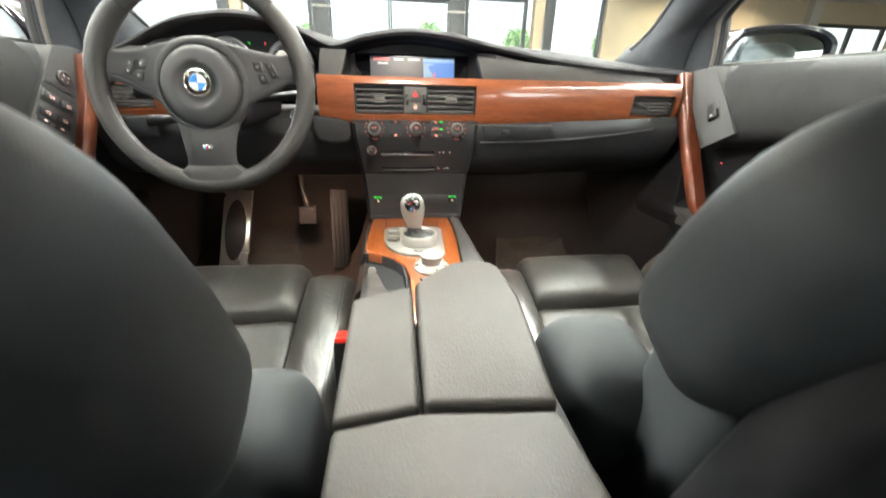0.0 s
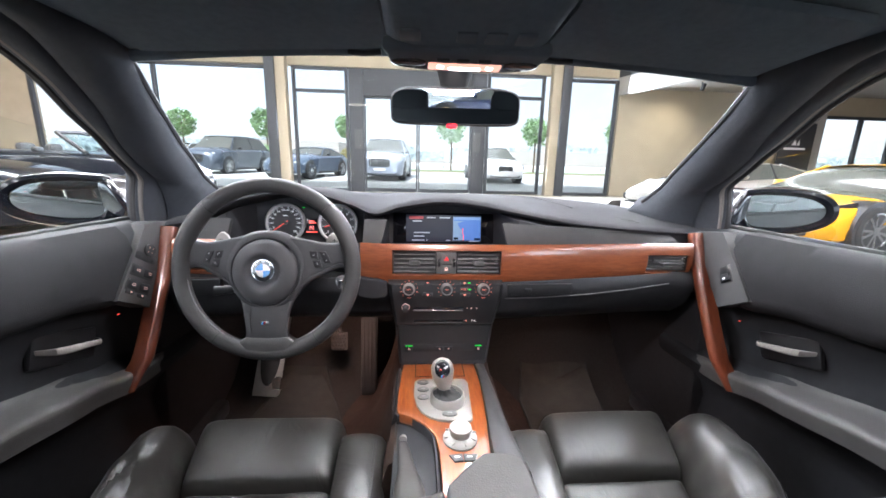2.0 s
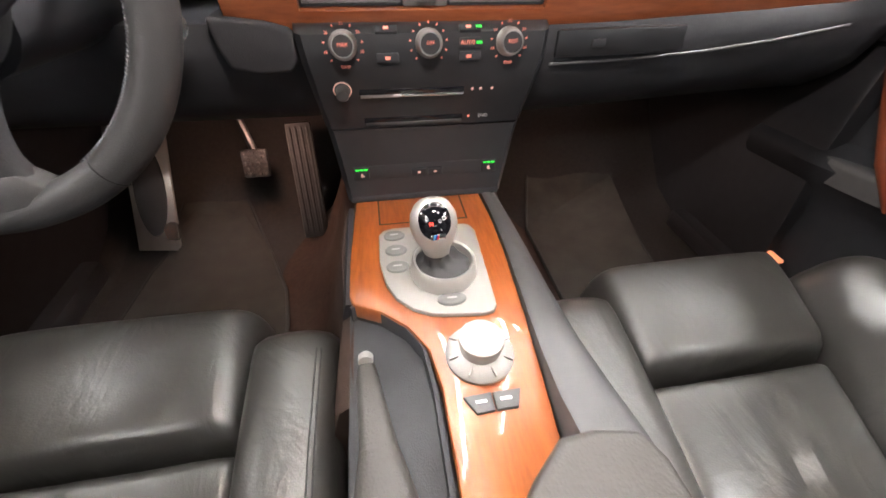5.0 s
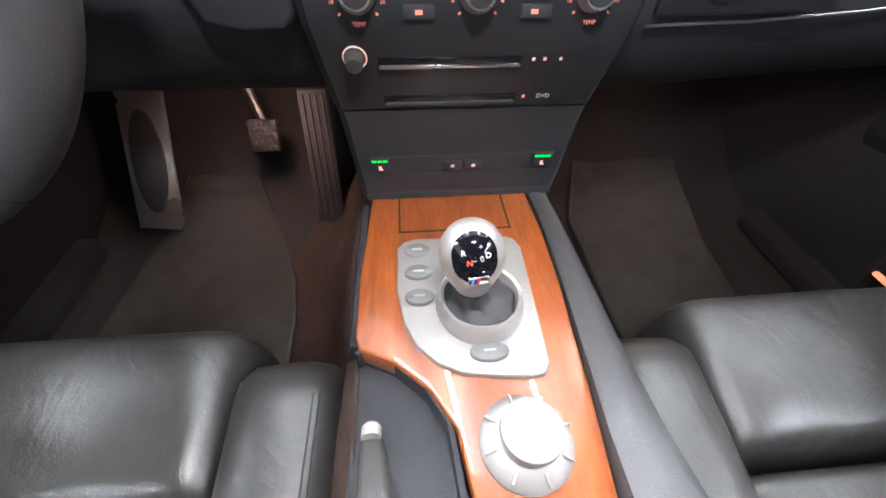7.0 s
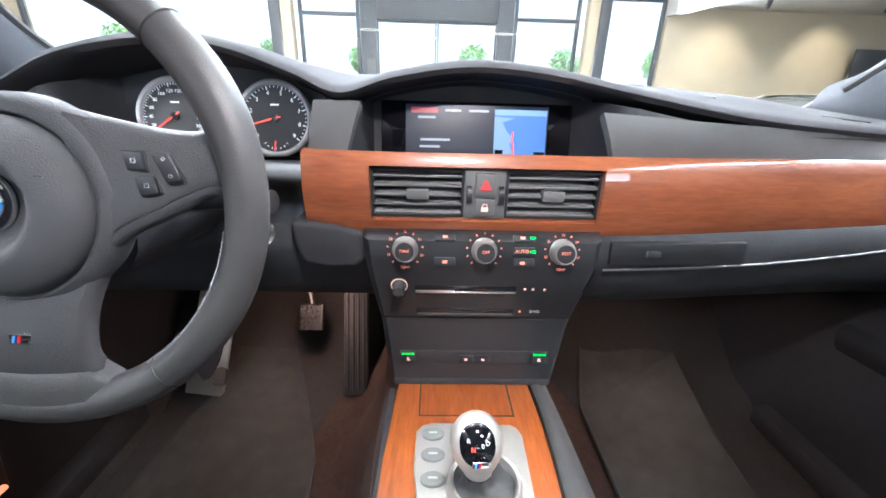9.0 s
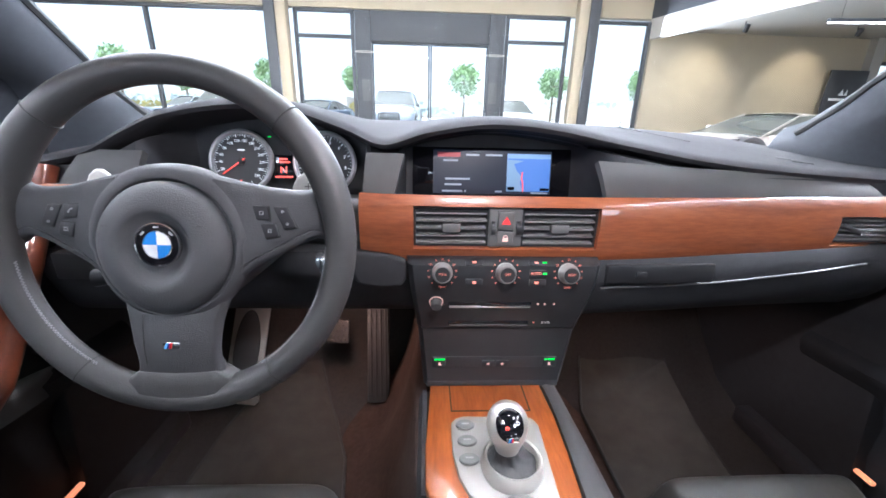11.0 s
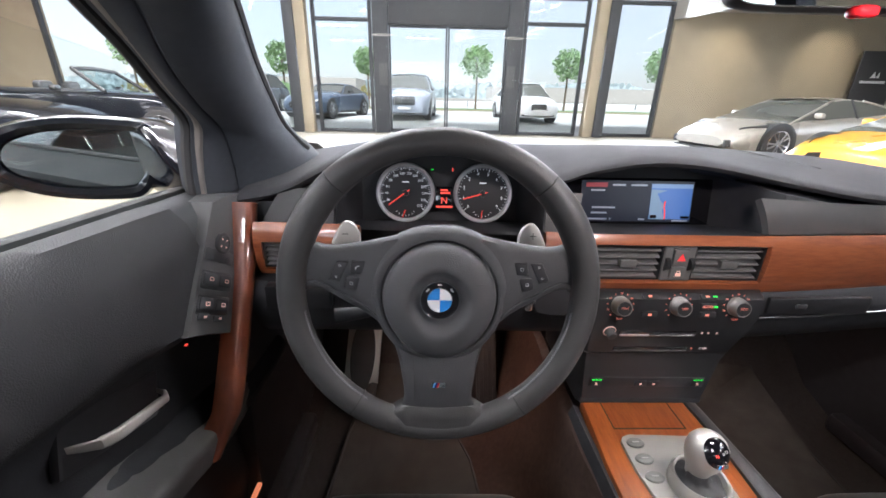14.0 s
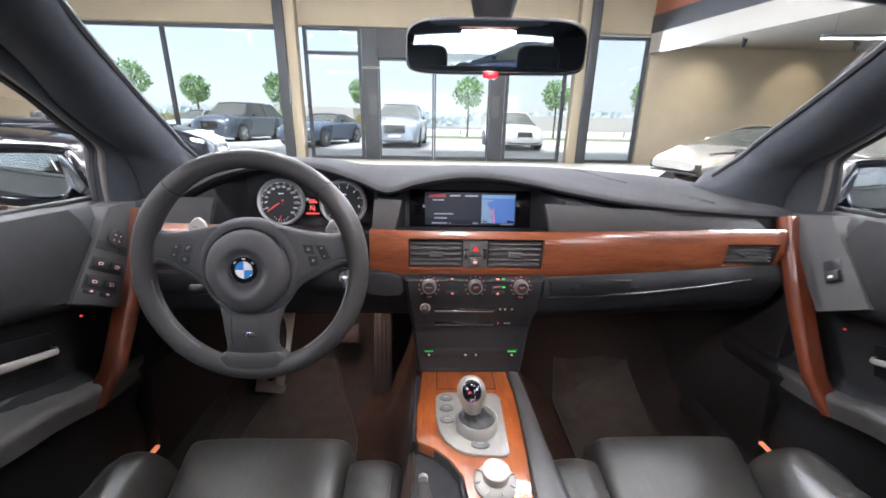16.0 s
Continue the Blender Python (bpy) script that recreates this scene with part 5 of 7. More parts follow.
# ---- seats ----
def seat(s, back_y, back_z, name_label):
    cx = -.382 if s < 0 else .362
    st = thing("front_seat", name_label, "car seat", (cx, .45, .30), "front seats")
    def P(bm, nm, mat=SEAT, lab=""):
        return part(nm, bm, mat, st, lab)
    rng_ = random.Random(5 + s)
    fx = [(rng_.uniform(-.5, .5), rng_.uniform(-.6, .6), rng_.uniform(.10, .2), rng_.uniform(.25, .5), rng_.uniform(-.25, .25)) for _ in range(9)]
    def folds(u, v):
        z = -.004 * (1 - u * u) + .0016 * noise.noise((u * 2.2 + 7 * s, v * 2.2, 1))
        for a, b, wu, wv, k in fx:
            d = (u - a - k * (v - b)) / wu
            z += .0019 * math.sin(3 * d) * math.exp(-d * d - ((v - b) / wv) ** 2)
        return z
    # thigh support, seat panel in two fields: each narrows and sinks to the rear
    def block(y0, y1, x_in, x_out, z_rear, z_front, p=14, q=.34, extra=None):
        """A padded block between two lines; x_in and x_out are (rear, front) distances from the car's middle."""
        def half(v, pair):
            return pair[0] + (pair[1] - pair[0]) * (v + 1) / 2
        def slide(u, v):
            a, b = half(v, x_in), half(v, x_out)
            k = u if s > 0 else -u
            return s * ((a + b) / 2 + (b - a) / 2 * k) - (u * .15)
        return pad((0, (y0 + y1) / 2, z_rear - .08), (.30, y1 - y0, .08), p, q, 0, 46, 38,
                   lambda u, v: (z_front - z_rear) * (v + 1) / 2 + (extra(u, v) if extra else 0), slide)
    fat = (.226, .232, .515, .545, .219) if s < 0 else (.212, .224, .478, .522, .195)
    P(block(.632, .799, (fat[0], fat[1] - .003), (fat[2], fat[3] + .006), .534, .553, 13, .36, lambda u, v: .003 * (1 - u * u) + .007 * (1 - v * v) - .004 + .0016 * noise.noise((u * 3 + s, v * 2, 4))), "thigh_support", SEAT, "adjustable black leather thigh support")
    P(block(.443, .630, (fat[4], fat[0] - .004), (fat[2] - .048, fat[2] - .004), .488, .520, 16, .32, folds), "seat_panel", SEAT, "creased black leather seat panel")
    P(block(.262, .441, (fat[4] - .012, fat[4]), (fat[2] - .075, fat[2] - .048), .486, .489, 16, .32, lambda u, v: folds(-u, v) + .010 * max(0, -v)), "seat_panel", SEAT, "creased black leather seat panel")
    # inner bolster, upright beside the console, with a twin-stitched edge
    rows = []
    for i in range(31):
        t = i / 30
        y = .18 + .594 * t
        drop = 0 if t < .90 else .055 * ((t - .90) / .10) ** 2.4
        xi = fat[4] + (fat[1] - fat[4]) * max(0, min(1, (y - .45) / .33)) + .003
        xo = .131 if s < 0 else .118
        zt = lerp([(.18, .530), (.45, .527), (.65, .543), (.78, .548)], y) - drop
        nose_ = 0 if t < .93 else .012 * ((t - .93) / .07) ** 2
        xa, xb = xi - nose_, xo + nose_
        rows.append([(s * x, y, z) for x, z in ((xa, .42), (xa, zt - .022), (xa - .003, zt - .009), (xa - .010, zt - .002), (xa + (xb - xa) * .35, zt + .002), (xa + (xb - xa) * .62, zt + .001), (xb + .024, zt - .003), (xb + .012, zt - .009), (xb + .004, zt - .022), (xb, zt - .045), (xb + .001, .44), (xb + .004, .42))])
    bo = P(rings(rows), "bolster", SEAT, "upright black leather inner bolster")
    for dx, dz in ((.0255, .0026), (.0205, .0046)):
        part("seam", tube([(s * (p[6][0] * s - .024 + dx), p[6][1], p[6][2] + .0034 - dz) for p in rows[:28]], .0009, 5), SEAM, bo, "twin-stitched seam")
    # outer bolster: a full roll with a rounded nose and creased skin
    rows = []
    for i in range(81):
        t = i / 80
        y = .17 + .590 * t
        e = 1.0 if t < .86 else math.sqrt(max(.0004, 1 - ((t - .86) / .14) ** 3.0))
        xi = lerp([(.17, fat[2] - .082), (.44, fat[2] - .056), (.63, fat[2] - .001), (.70, fat[2] + .006), (.80, fat[3] - .010)], y)
        xo = lerp([(.17, .555), (.45, .590), (.64, .622), (.75, .622)] if s < 0 else [(.17, .475), (.38, .508), (.47, .553), (.54, .595), (.62, .620), (.75, .618)], y)
        crown_ = lerp([(.17, .600), (.40, .597), (.60, .596), (.76, .594)], y)
        xm, wx = (xi + xo) / 2 + .004, (xo - xi) / 2 + .004
        row = []
        for k in range(41):
            a = math.pi * (1.06 - 1.12 * k / 40)
            cx_, cz_ = math.cos(a), math.sin(a)
            fold = .0014 * noise.noise((y * 26 + 4 * s, a * 2.2, 3)) + .0030 * max(0, noise.noise((y * 9 + a * 3.0, a * 1.1 + 5 * s, 8))) * (1 if a > 1 else .5)
            # pulled creases that run from the outer edge up over the crown
            for c0, depth, y0, y1 in ((.72, .0042, .40, .60), (1.22, .0036, .36, .55), (.42, .0030, .50, .66), (1.75, .0026, .30, .50)):
                if y0 - .04 < y < y1 + .04:
                    d = a - c0 - (y - y0) * 4.2 - .10 * math.sin(y * 40 + c0)
                    ends = min(1, (y - y0 + .04) / .05) * min(1, (y1 + .04 - y) / .05)
                    fold += (.65 if s < 0 else .28) * ends * (.45 * depth * math.exp(-((d - .22) / .16) ** 2) - depth * math.exp(-(d / .075) ** 2))
            r_ = 1 + fold / .05
            row.append((s * (xm + wx * (.62 + .38 * e) * math.copysign(abs(cx_) ** .80, cx_) * r_), y, .452 + (crown_ - .452) * e * max(-.2, math.copysign(abs(cz_) ** .72, cz_)) * r_))
        row += [(s * (xo - .01), y, .40), (s * (xi + .005), y, .40)]
        rows.append(row)
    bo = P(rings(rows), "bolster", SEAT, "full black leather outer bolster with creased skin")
    part("seam", tube([rows[i][27] for i in range(4, 70)], .0013, 5), SEAM, bo, "piped seam")
    P(box((cx, .48, .395), (.46, .52, .09), .02), "seat_base", DASH_DARK, "dark seat base")
    P(box((cx + s * .245, .47, .37), (.03, .46, .09), .01), "side_trim", BLACK, "black plastic side trim")
    P(tube([(cx + s * .275, .20, .35), (cx + s * .27, .72, .36)], .005, 8), "rail_trim", CHROME_LINE, "thin metal strip beside the seat")
    # backrest leaning to the rear
    B = pose(cx, back_y, back_z, 13, 0, 0)
    def Q(c, size, e1, e2, shape=None, rx=0, rz=0):
        return moved(cushion(c, size, e1, e2, 44, 26, shape, turn(rx, 0, rz)), B)
    P(Q((0, -.020, .10), (.36, .13, .36), .35, .45), "back_panel", SEAT_BACK, "black leather backrest centre")
    # shoulder section, leaning further back than the rest
    H = pose(cx, .149 if s < 0 else .182, .800 if s < 0 else .808, 30, 0, 0)
    sh = ((0, 0, 0), (.492 if s < 0 else .480, .135, .265), .40 if s < 0 else .60, .50, lambda p: Vector((p.x * (1 - .06 * max(0, -p.z)), p.y, p.z)))
    so = P(moved(cushion(*sh[:4], 48, 30, sh[4]), H), "shoulder_panel", SEAT_BACK, "rounded black leather shoulder section")
    for k in (.98, 1.03):
        part("seam", moved(cushion_ring(sh[0], sh[1], sh[2], sh[3], k, sh[4]), H), SEAM, so)
    for side in (-1, 1):
        P(Q((side * .190, .056, .030), (.125, .150, .245), .55, .55, lambda p, side=side: Vector((p.x + side * .10 * p.z * (p.z > 0), p.y * (1 - .25 * max(0, p.z)), p.z))), "back_bolster", SEAT_BACK, "black leather backrest bolster")
    P(moved(cushion((0, -.100, .20), (.40, .06, .44), .35, .35, 32, 18), B), "back_shell", BLACK, "dark plastic backrest shell")
    P(Q((0, -.150, .590), (.255, .10, .165), .55, .5), "head_restraint", SEAT_BACK, "black leather head restraint")
    for q in (-.055, .055):
        P(moved(tube([(q, -.12, .42), (q, -.145, .53)], .006, 10), B), "post", CHROME, "chrome head restraint post")
    return st


SEAM = material("seam_thread", (0.03, 0.03, 0.03), 0.6, vary=0.1)
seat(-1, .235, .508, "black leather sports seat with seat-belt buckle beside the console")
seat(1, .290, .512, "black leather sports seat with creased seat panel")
bk = thing("belt_buckle", "black seat-belt buckle with red release button", "buckle", (-.126, .45, .55))
part("body", box((-.127, .452, .545), (.026, .034, .085), .005, turn(-12)), BLACK, bk)
part("button", box((-.127, .459, .586), (.022, .028, .012), .003, turn(-12)), material("red_plastic", (0.75, 0.03, 0.02), .35), bk, "red release button")
part("strap", box((-.127, .40, .47), (.006, .030, .10), .002, turn(-30)), BLACK, bk)

# ---- rear bench ----
rb_ = thing("rear_bench", "black leather rear bench with two head restraints", "car seat", (0, -1.15, .30))
part("cushion", pad((0, -1.02, .44), (1.30, .50, .12), 12, .34, .05), SEAT_BACK, rb_, "black leather bench cushion")
part("backrest", moved(cushion((0, 0, 0), (1.30, .16, .62), .3, .3, 40, 20), pose(0, -1.36, .76, 20)), SEAT_BACK, rb_, "black leather bench backrest")
for q in (-.36, .36):
    part("head_restraint", moved(cushion((0, 0, 0), (.27, .09, .17), .5, .5, 28, 16), pose(q, -1.50, 1.10, 12)), SEAT_BACK, rb_, "black leather head restraint")

# ---- pedals ----
ALU = material("brushed_pedal_metal", (0.62, 0.60, 0.56), 0.32, metal=0.9, vary=0.1, scale=80)
PT = pose(-.562, 1.25, .455, 62, 0, -8)
fr = thing("foot_rest", "brushed metal foot rest with oval rubber inset", "foot rest", (-.56, 1.25, .45))
part("plate", moved(box((0, 0, 0), (.092, .265, .008), .002), PT), ALU, fr, "brushed metal plate")
part("inset", moved(lathe([(0, .002), (.033, .002), (.033, .008), (.030, .0095), (0, .0095)], 40), PT @ Matrix.Diagonal((1, 3.0, 1, 1))), RUBBER, fr, "black oval rubber inset")
bp = thing("brake_pedal", "brake pedal with ribbed rubber pad on a bent arm", "pedal", (-.335, 1.27, .50))
PB = pose(-.335, 1.262, .500, 68, 0, 0)
bpad = part("pad", moved(box((0, 0, 0), (.054, .060, .014), .004), PB), RUBBER, bp, "ribbed rubber pad")
for i in range(5):
    for j in range(5):
        part("rib", moved(box((-.020 + i * .010 + (.005 if j % 2 else 0) - .0025, -.023 + j * .0115, .0075), (.0075, .008, .004), .0015), PB), RUBBER, bpad)
part("arm", tube([(-.335, 1.275, .52), (-.352, 1.30, .58), (-.365, 1.36, .66)], .008, 8), BLACK, bp, "dark metal pedal arm")
ac = thing("accelerator_pedal", "long hinged accelerator pedal of black rubber", "pedal", (-.225, 1.24, .38))
PA = pose(-.232, 1.245, .455, 66, 0, 4)
pa = part("pad", moved(box((0, 0, 0), (.055, .26, .014), .005), PA), RUBBER, ac, "ribbed rubber pad")
for i in range(4):
    part("rib", moved(box((-.018 + i * .012, 0, .0085), (.005, .24, .004), .001), PA), RUBBER, pa)

# ---- front doors ----
def belt_z(y):
    return .962 + (.9 - y) * .028


def door(s, side):
    d = thing("door_" + side, "closed car door lined in black with wood trim and " + ("window switches" if s < 0 else "one window switch"), "car door", (s * .76, .4, .6), "front doors")
    lo = 0 if s < 0 else -.022
    def ledge(y):
        return lerp([(-.4, .745), (.2, .735), (.5, .712), (.70, .680), (.80, .655), (.95, .640), (1.08, .635)], y) + lo
    def crease(y):
        return lerp([(-.4, .868), (.4, .862), (.7, .838), (.80, .818), (1.08, .79)], y) + lo * .6
    def px(y, z):
        return (.568 if s < 0 else .566) + .0044 * y + .1284 * z
    def back(x, y, z):
        """Draws the lining back to the plane of the switch panel as it nears the panel's slanting rear edge."""
        w = max(0, min(1, (y - (.769 + 1.023 * (z - .832)) + .11) / .10)) * max(0, min(1, (z - .772) / .03))
        w = w * w * (3 - 2 * w)
        return x + max(0, px(y, z) + .0035 - x) * w
    rows = []
    for i in range(97):
        y = -.42 + 1.49 * i / 96
        b, c, l = belt_z(y), crease(y), ledge(y)
        fr = lerp([(.80, 0), (1.0, 1)], y)
        k = lerp([(.86, .28), (1.0, 0)], y)
        x0 = .738 - .018 * fr
        rows.append([(s * back(x + .002, y, z), y, z) for x, z in ((.86, b - .025), (.80, b + .004), (x0 + .02, b + .004), (x0 - .004, b), (x0 - .024, b - .018), (x0 - .036, b - .05), (x0 - .048, c + .025), (x0 - .042, c + .004), (x0 - .012, c - .012),
                     (x0 + .012, .5 * c + .5 * l), (x0 + .004, l + .020), (x0 - .02 - .030 * k, l + .006), (x0 - .032 - .042 * k, l - .002), (x0 - .038 - .044 * k, l - .016), (x0 - .032 - .040 * k, l - .040), (x0 - .004 - .020 * k, l - .075), (x0 + .006, l - .12), (x0 - .008, .44), (x0 + .006, .34), (.86, .30))])
    part("lining", rings(rows), DOOR_LINING, d, "black moulded door lining")
    # lighter top roll and armrest skin, a little proud
    rows = []
    for i in range(97):
        y = -.41 + 1.28 * i / 96
        b, c = belt_z(y), crease(y)
        x0 = .738 - .018 * lerp([(.80, 0), (1.0, 1)], y) - .003 - .0065 * lerp([(.62, 0), (.78, 1)], y)
        rows.append([(s * back(x, y, z), y, z) for x, z in ((.753, b + .007), (x0 - .002, b + .003), (x0 - .021, b - .018), (x0 - .036, b - .05), (x0 - .045, .5 * (b + c) - .01), (x0 - .049, c + .025), (x0 - .047, c + .010), (x0 - .040, c - .001), (x0 - .024, c - .008), (x0 - .010, c - .009))])
    g = rings(rows, closed=False)
    part("top_roll", g, ROLL, d, "soft grained upper door roll")
    rows = []
    for i in range(40):
        y = -.41 + 1.36 * i / 39
        l, k = ledge(y), lerp([(.86, 1), (1.0, 0)], y)
        up = lerp([(.55, .020), (.72, .014), (.84, .006)], y)
        x0 = .735
        edge_ = x0 - .030 - .024 * k
        key = [[v] for v in ((x0 + .012, l + up + .010), (x0 + .002, l + up + .002), (x0 - .014, l + .72 * up), (edge_ + .014, l + .002 + .2 * up), (edge_ + .004, l + .001), (edge_, l - .004), (edge_ - .001, l - .012), (edge_ + .004, l - .040))]
        prof = spline([[Vector((q[0][0], q[0][1], 0))] for q in key], 4)
        rows.append([(s * q[0].x, y, q[0].y) for q in prof])
    part("armrest", rings(rows, closed=False), DOOR_ARM, d, "dark grey padded door armrest")
    part("belt_seal", tube([(s * .766, -.40 + 1.37 * i / 16, belt_z(-.40 + 1.37 * i / 16) + .006) for i in range(17)], .007, 8), RUBBER, d, "black window seal")
    # switch panel
    o = [(.905, .964), (.995, .950), (.930, .870), (.853, .784), (.775, .828), (.806, .862), (.842, .900), (.875, .932)]
    if s < 0:
        o = [(.922, .962), (.962, .963), (1.004, .956), (.960, .902), (.910, .843), (.861, .783), (.821, .806), (.781, .828), (.827, .873), (.876, .919)]
    sw = part("switch_panel", rings([[(s * (px(y, z) - q), .875 + (y - .875) * k, .87 + (z - .87) * k) for y, z in o] for q, k in ((-.040, 1), (.0, 1), (.0025, .985))]), PANEL, d, "dark grey slanted switch panel")
    # wood bar, top to armrest
    rows = []
    for i in range(24):
        t = i / 21
        y = .985 - .178 * t + .004 * math.sin(math.pi * t)
        z = .944 - .298 * t + lo * t
        x = .6765 - .003 * math.sin(math.pi * min(1, t)) - .004 * t + max(0, t - .9) * .12
        w = .0162 - .0035 * t + .001 * math.sin(math.pi * t)
        rows.append([(s * (x + a), y + q * .88, z - q * .35) for a, q in ((.02, -w), (-.004, -w), (-.010, -w * .92), (-.0135, -w * .7), (-.016, -w * .3), (-.0165, 0), (-.016, w * .3), (-.0135, w * .7), (-.010, w * .92), (-.004, w), (.02, w))])
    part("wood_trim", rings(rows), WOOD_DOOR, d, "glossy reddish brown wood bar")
    # inner handle in its dish
    hz = .765 if s < 0 else .745
    part("handle_dish", box((s * .744, .725, hz - .008), (.012, .140, .062), .005, turn(-17)), BLACK, d, "dark handle dish")
    rows = []
    for i in range(21):
        t = i / 20
        y, z = .790 - .125 * t, (.742 if s < 0 else .724) + .034 * t
        x = lerp([(0, .742), (.06, .722), (.15, .714), (.75, .711), (.90, .716), (1, .738)], t)
        w = .72 * lerp([(0, .004), (.05, .0075), (.3, .0085), (.7, .0100), (.85, .0105), (.94, .0085), (1, .006)], t)
        rows.append([(s * (x + .62 * w * math.copysign(abs(math.cos(a)) ** .7, math.cos(a))), y, z - .3 * w + w * math.copysign(abs(math.sin(a)) ** .7, math.sin(a))) for a in [k2 * math.tau / 18 for k2 in range(18)]])
    part("handle", rings(rows), HANDLE_SILVER, d, "satin silver door handle")
    # switches
    def at(y, z, lift=.0025):
        v = (.70, .714) if s < 0 else (.53, .85)
        return Matrix(((.1284 * .535, s * .1284 * v[1], -s, s * (px(y, z) - lift)), (-s * .845, v[0], 0, y), (s * .535, v[1], 0, z), (0, 0, 0, 1)))
    if s < 0:
        ms = part("mirror_switch", lathe([(0, 0), (.0165, 0), (.0165, .003), (.0145, .0042), (.0122, .0042), (.0112, .0032), (0, .0032)], 40, at(.9113, .9028)), BLACK, sw, "round mirror switch")
        for a in range(4):
            part("mark", moved(box((.0078, 0, .0034), (.003, .0014, .0005)), at(.9113, .9028) @ turn(0, 0, 90 * a + 45)), AMBER_DIM, ms)
        part("switch_recess", moved(box((0, .001, -.0003), (.064, .019, .003), .002), at(.8945, .888)), BLACK, sw)
        for y, z in ((.8767, .8966), (.9084, .8772)):
            part("small_button", moved(box((0, 0, -.002), (.015, .0125, .007), .003), at(y, z)), DASH_DARK, sw)
        for y, z in ((.872, .862), (.8468, .8375)):
            part("switch_recess", moved(box((0, -.001, -.0003), (.069, .027, .003), .002), at(y, z)), BLACK, sw)
            for q in (-.0171, .0171):
                b = part("window_switch", moved(box((q, 0, -.0017), (.0285, .0185, .010), .0035), at(y, z)), DASH_DARK, sw, "window switch with pale symbol")
                part("symbol", moved(merge(box((q, -.002, .0035), (.0080, .0012, .0005)), box((q - .0036, .0005, .0035), (.0012, .0050, .0005)), box((q + .0038, -.0002, .0035), (.0012, .0040, .0005)), box((q + .001, .0024, .0035), (.0058, .0012, .0005))), at(y, z)), AMBER_DIM, b)
        for y, z in ((.8196, .8348), (.8463, .816)):
            b = part("small_button", moved(box((0, 0, -.002), (.0245, .0105, .007), .0025), at(y, z)), DASH_DARK, sw)
            part("symbol", moved(box((.002, 0, .0017), (.0055, .0030, .0005)), at(y, z)), AMBER_DIM, b)
    else:
        part("switch_recess", moved(box((0, .004, -.0005), (.034, .044, .003), .002), at(.856, .864)), BLACK, sw)
        b = part("window_switch", moved(box((0, -.004, .002), (.026, .020, .010), .003), at(.856, .864)), DASH_DARK, sw, "window switch with pale symbol")
        part("symbol", moved(box((0, -.006, .0072), (.008, .004, .0005)), at(.856, .864)), WHITE_PRINT, b)
    part("lock_led", box((s * .724, .842, .775 + lo), (.003, .004, .002)), RED_GLOW, d, "small red lamp")
    # loudspeaker grille and pocket in the lower lining
    part("pocket_rim", tube([(s * .706, .15 + .65 * i / 12, .47 - .06 * (i / 12)) for i in range(13)], .006, 6), DASH, d, "edge of the door pocket")
    part("lower_lamp", box((s * .703, .893, .412), (.010, .034, .008), .003), glow("door_lamp_" + side, (1.0, 0.32, 0.14), .10), d, "glowing orange door courtesy lamp")
    return d


door(-1, "left")
door(1, "right")
for s in (-1, 1):
    # door sill with light metal tread
    tagged(part("door_sill", merge(box((s * .70, .40, .335), (.07, 1.5, .05), .012), box((s * .692, .40, .362), (.03, .9, .004), .001)), DASH_DARK), "dark door sill strip", "sill", "", "structure")

# ---- exterior mirrors ----
PAINT_BLACK = material("black_car_paint", (0.006, 0.007, 0.010), 0.10, vary=0.1, scale=8, spec=0.16)


def side_mirror(s):
    t = thing("side_mirror", "gloss black exterior mirror with oval glass on a door", "mirror", (s * .93, 1.03, 1.0), "side mirrors")
    M = Matrix.Translation((-.936 if s < 0 else .943, 1.015, 1.004)) @ turn(0, s * -4, 27 if s < 0 else -30) @ turn(-1)
    def oval(rx, rz, y, lean=.30):
        """An outline that is full and upright at the inner end and runs out to a blunt point."""
        r = []
        for i in range(56):
            a = math.tau * i / 56
            c, q = math.cos(a), math.sin(a)
            if c < 0:
                xx, zz = .78 * rx * -(abs(c) ** .34), rz * math.copysign(abs(q) ** .62, q)
                xx += lean * -zz * abs(c) ** .5 * .8
            else:
                xx, zz = 1.22 * rx * c ** .92, rz * math.copysign(abs(q) ** .86, q) * (1 - .06 * c)
            r.append(M @ Vector((s * (xx - .012), y, zz)))
        return r
    part("housing", rings([oval(.086, .044, .026), oval(.090, .048, -.002), oval(.098, .056, -.009), oval(.108, .064, -.005), oval(.112, .068, .008), oval(.110, .067, .035), oval(.098, .058, .07), oval(.068, .040, .098), oval(.02, .012, .110)]), PAINT_BLACK, t, "gloss black housing")
    G = M @ Matrix.Translation((0, .010, 0)) @ turn(0, 0, -s * 6) @ M.inverted()
    part("glass", rings([[G @ p for p in oval(.0875, .0455, q)] for q in (-.001, .003)]), MIRROR_TINT, t, "oval mirror glass")
    # fairing from the housing to the door corner
    rows = []
    for x, y, z, ry, rz in ((.880, 1.105, 1.000, .050, .064), (.850, 1.090, .998, .056, .062), (.820, 1.072, .990, .060, .056), (.795, 1.058, .981, .062, .047), (.772, 1.048, .972, .064, .038), (.752, 1.042, .964, .066, .030)):
        rows.append([(s * (x + .012 * math.sin(a)), y + ry * math.copysign(abs(math.cos(a)) ** .42, math.cos(a)), z + rz * math.copysign(abs(math.sin(a)) ** .55, math.sin(a))) for a in [k * math.tau / 28 for k in range(28)]])
    part("foot", rings(rows), PAINT_BLACK, t, "gloss black mirror foot")
    return t


side_mirror(-1)
side_mirror(1)

BODY_BLACK = material("black_body_paint", (0.007, 0.007, 0.009), 0.10, vary=0.1, scale=8, spec=0.16)
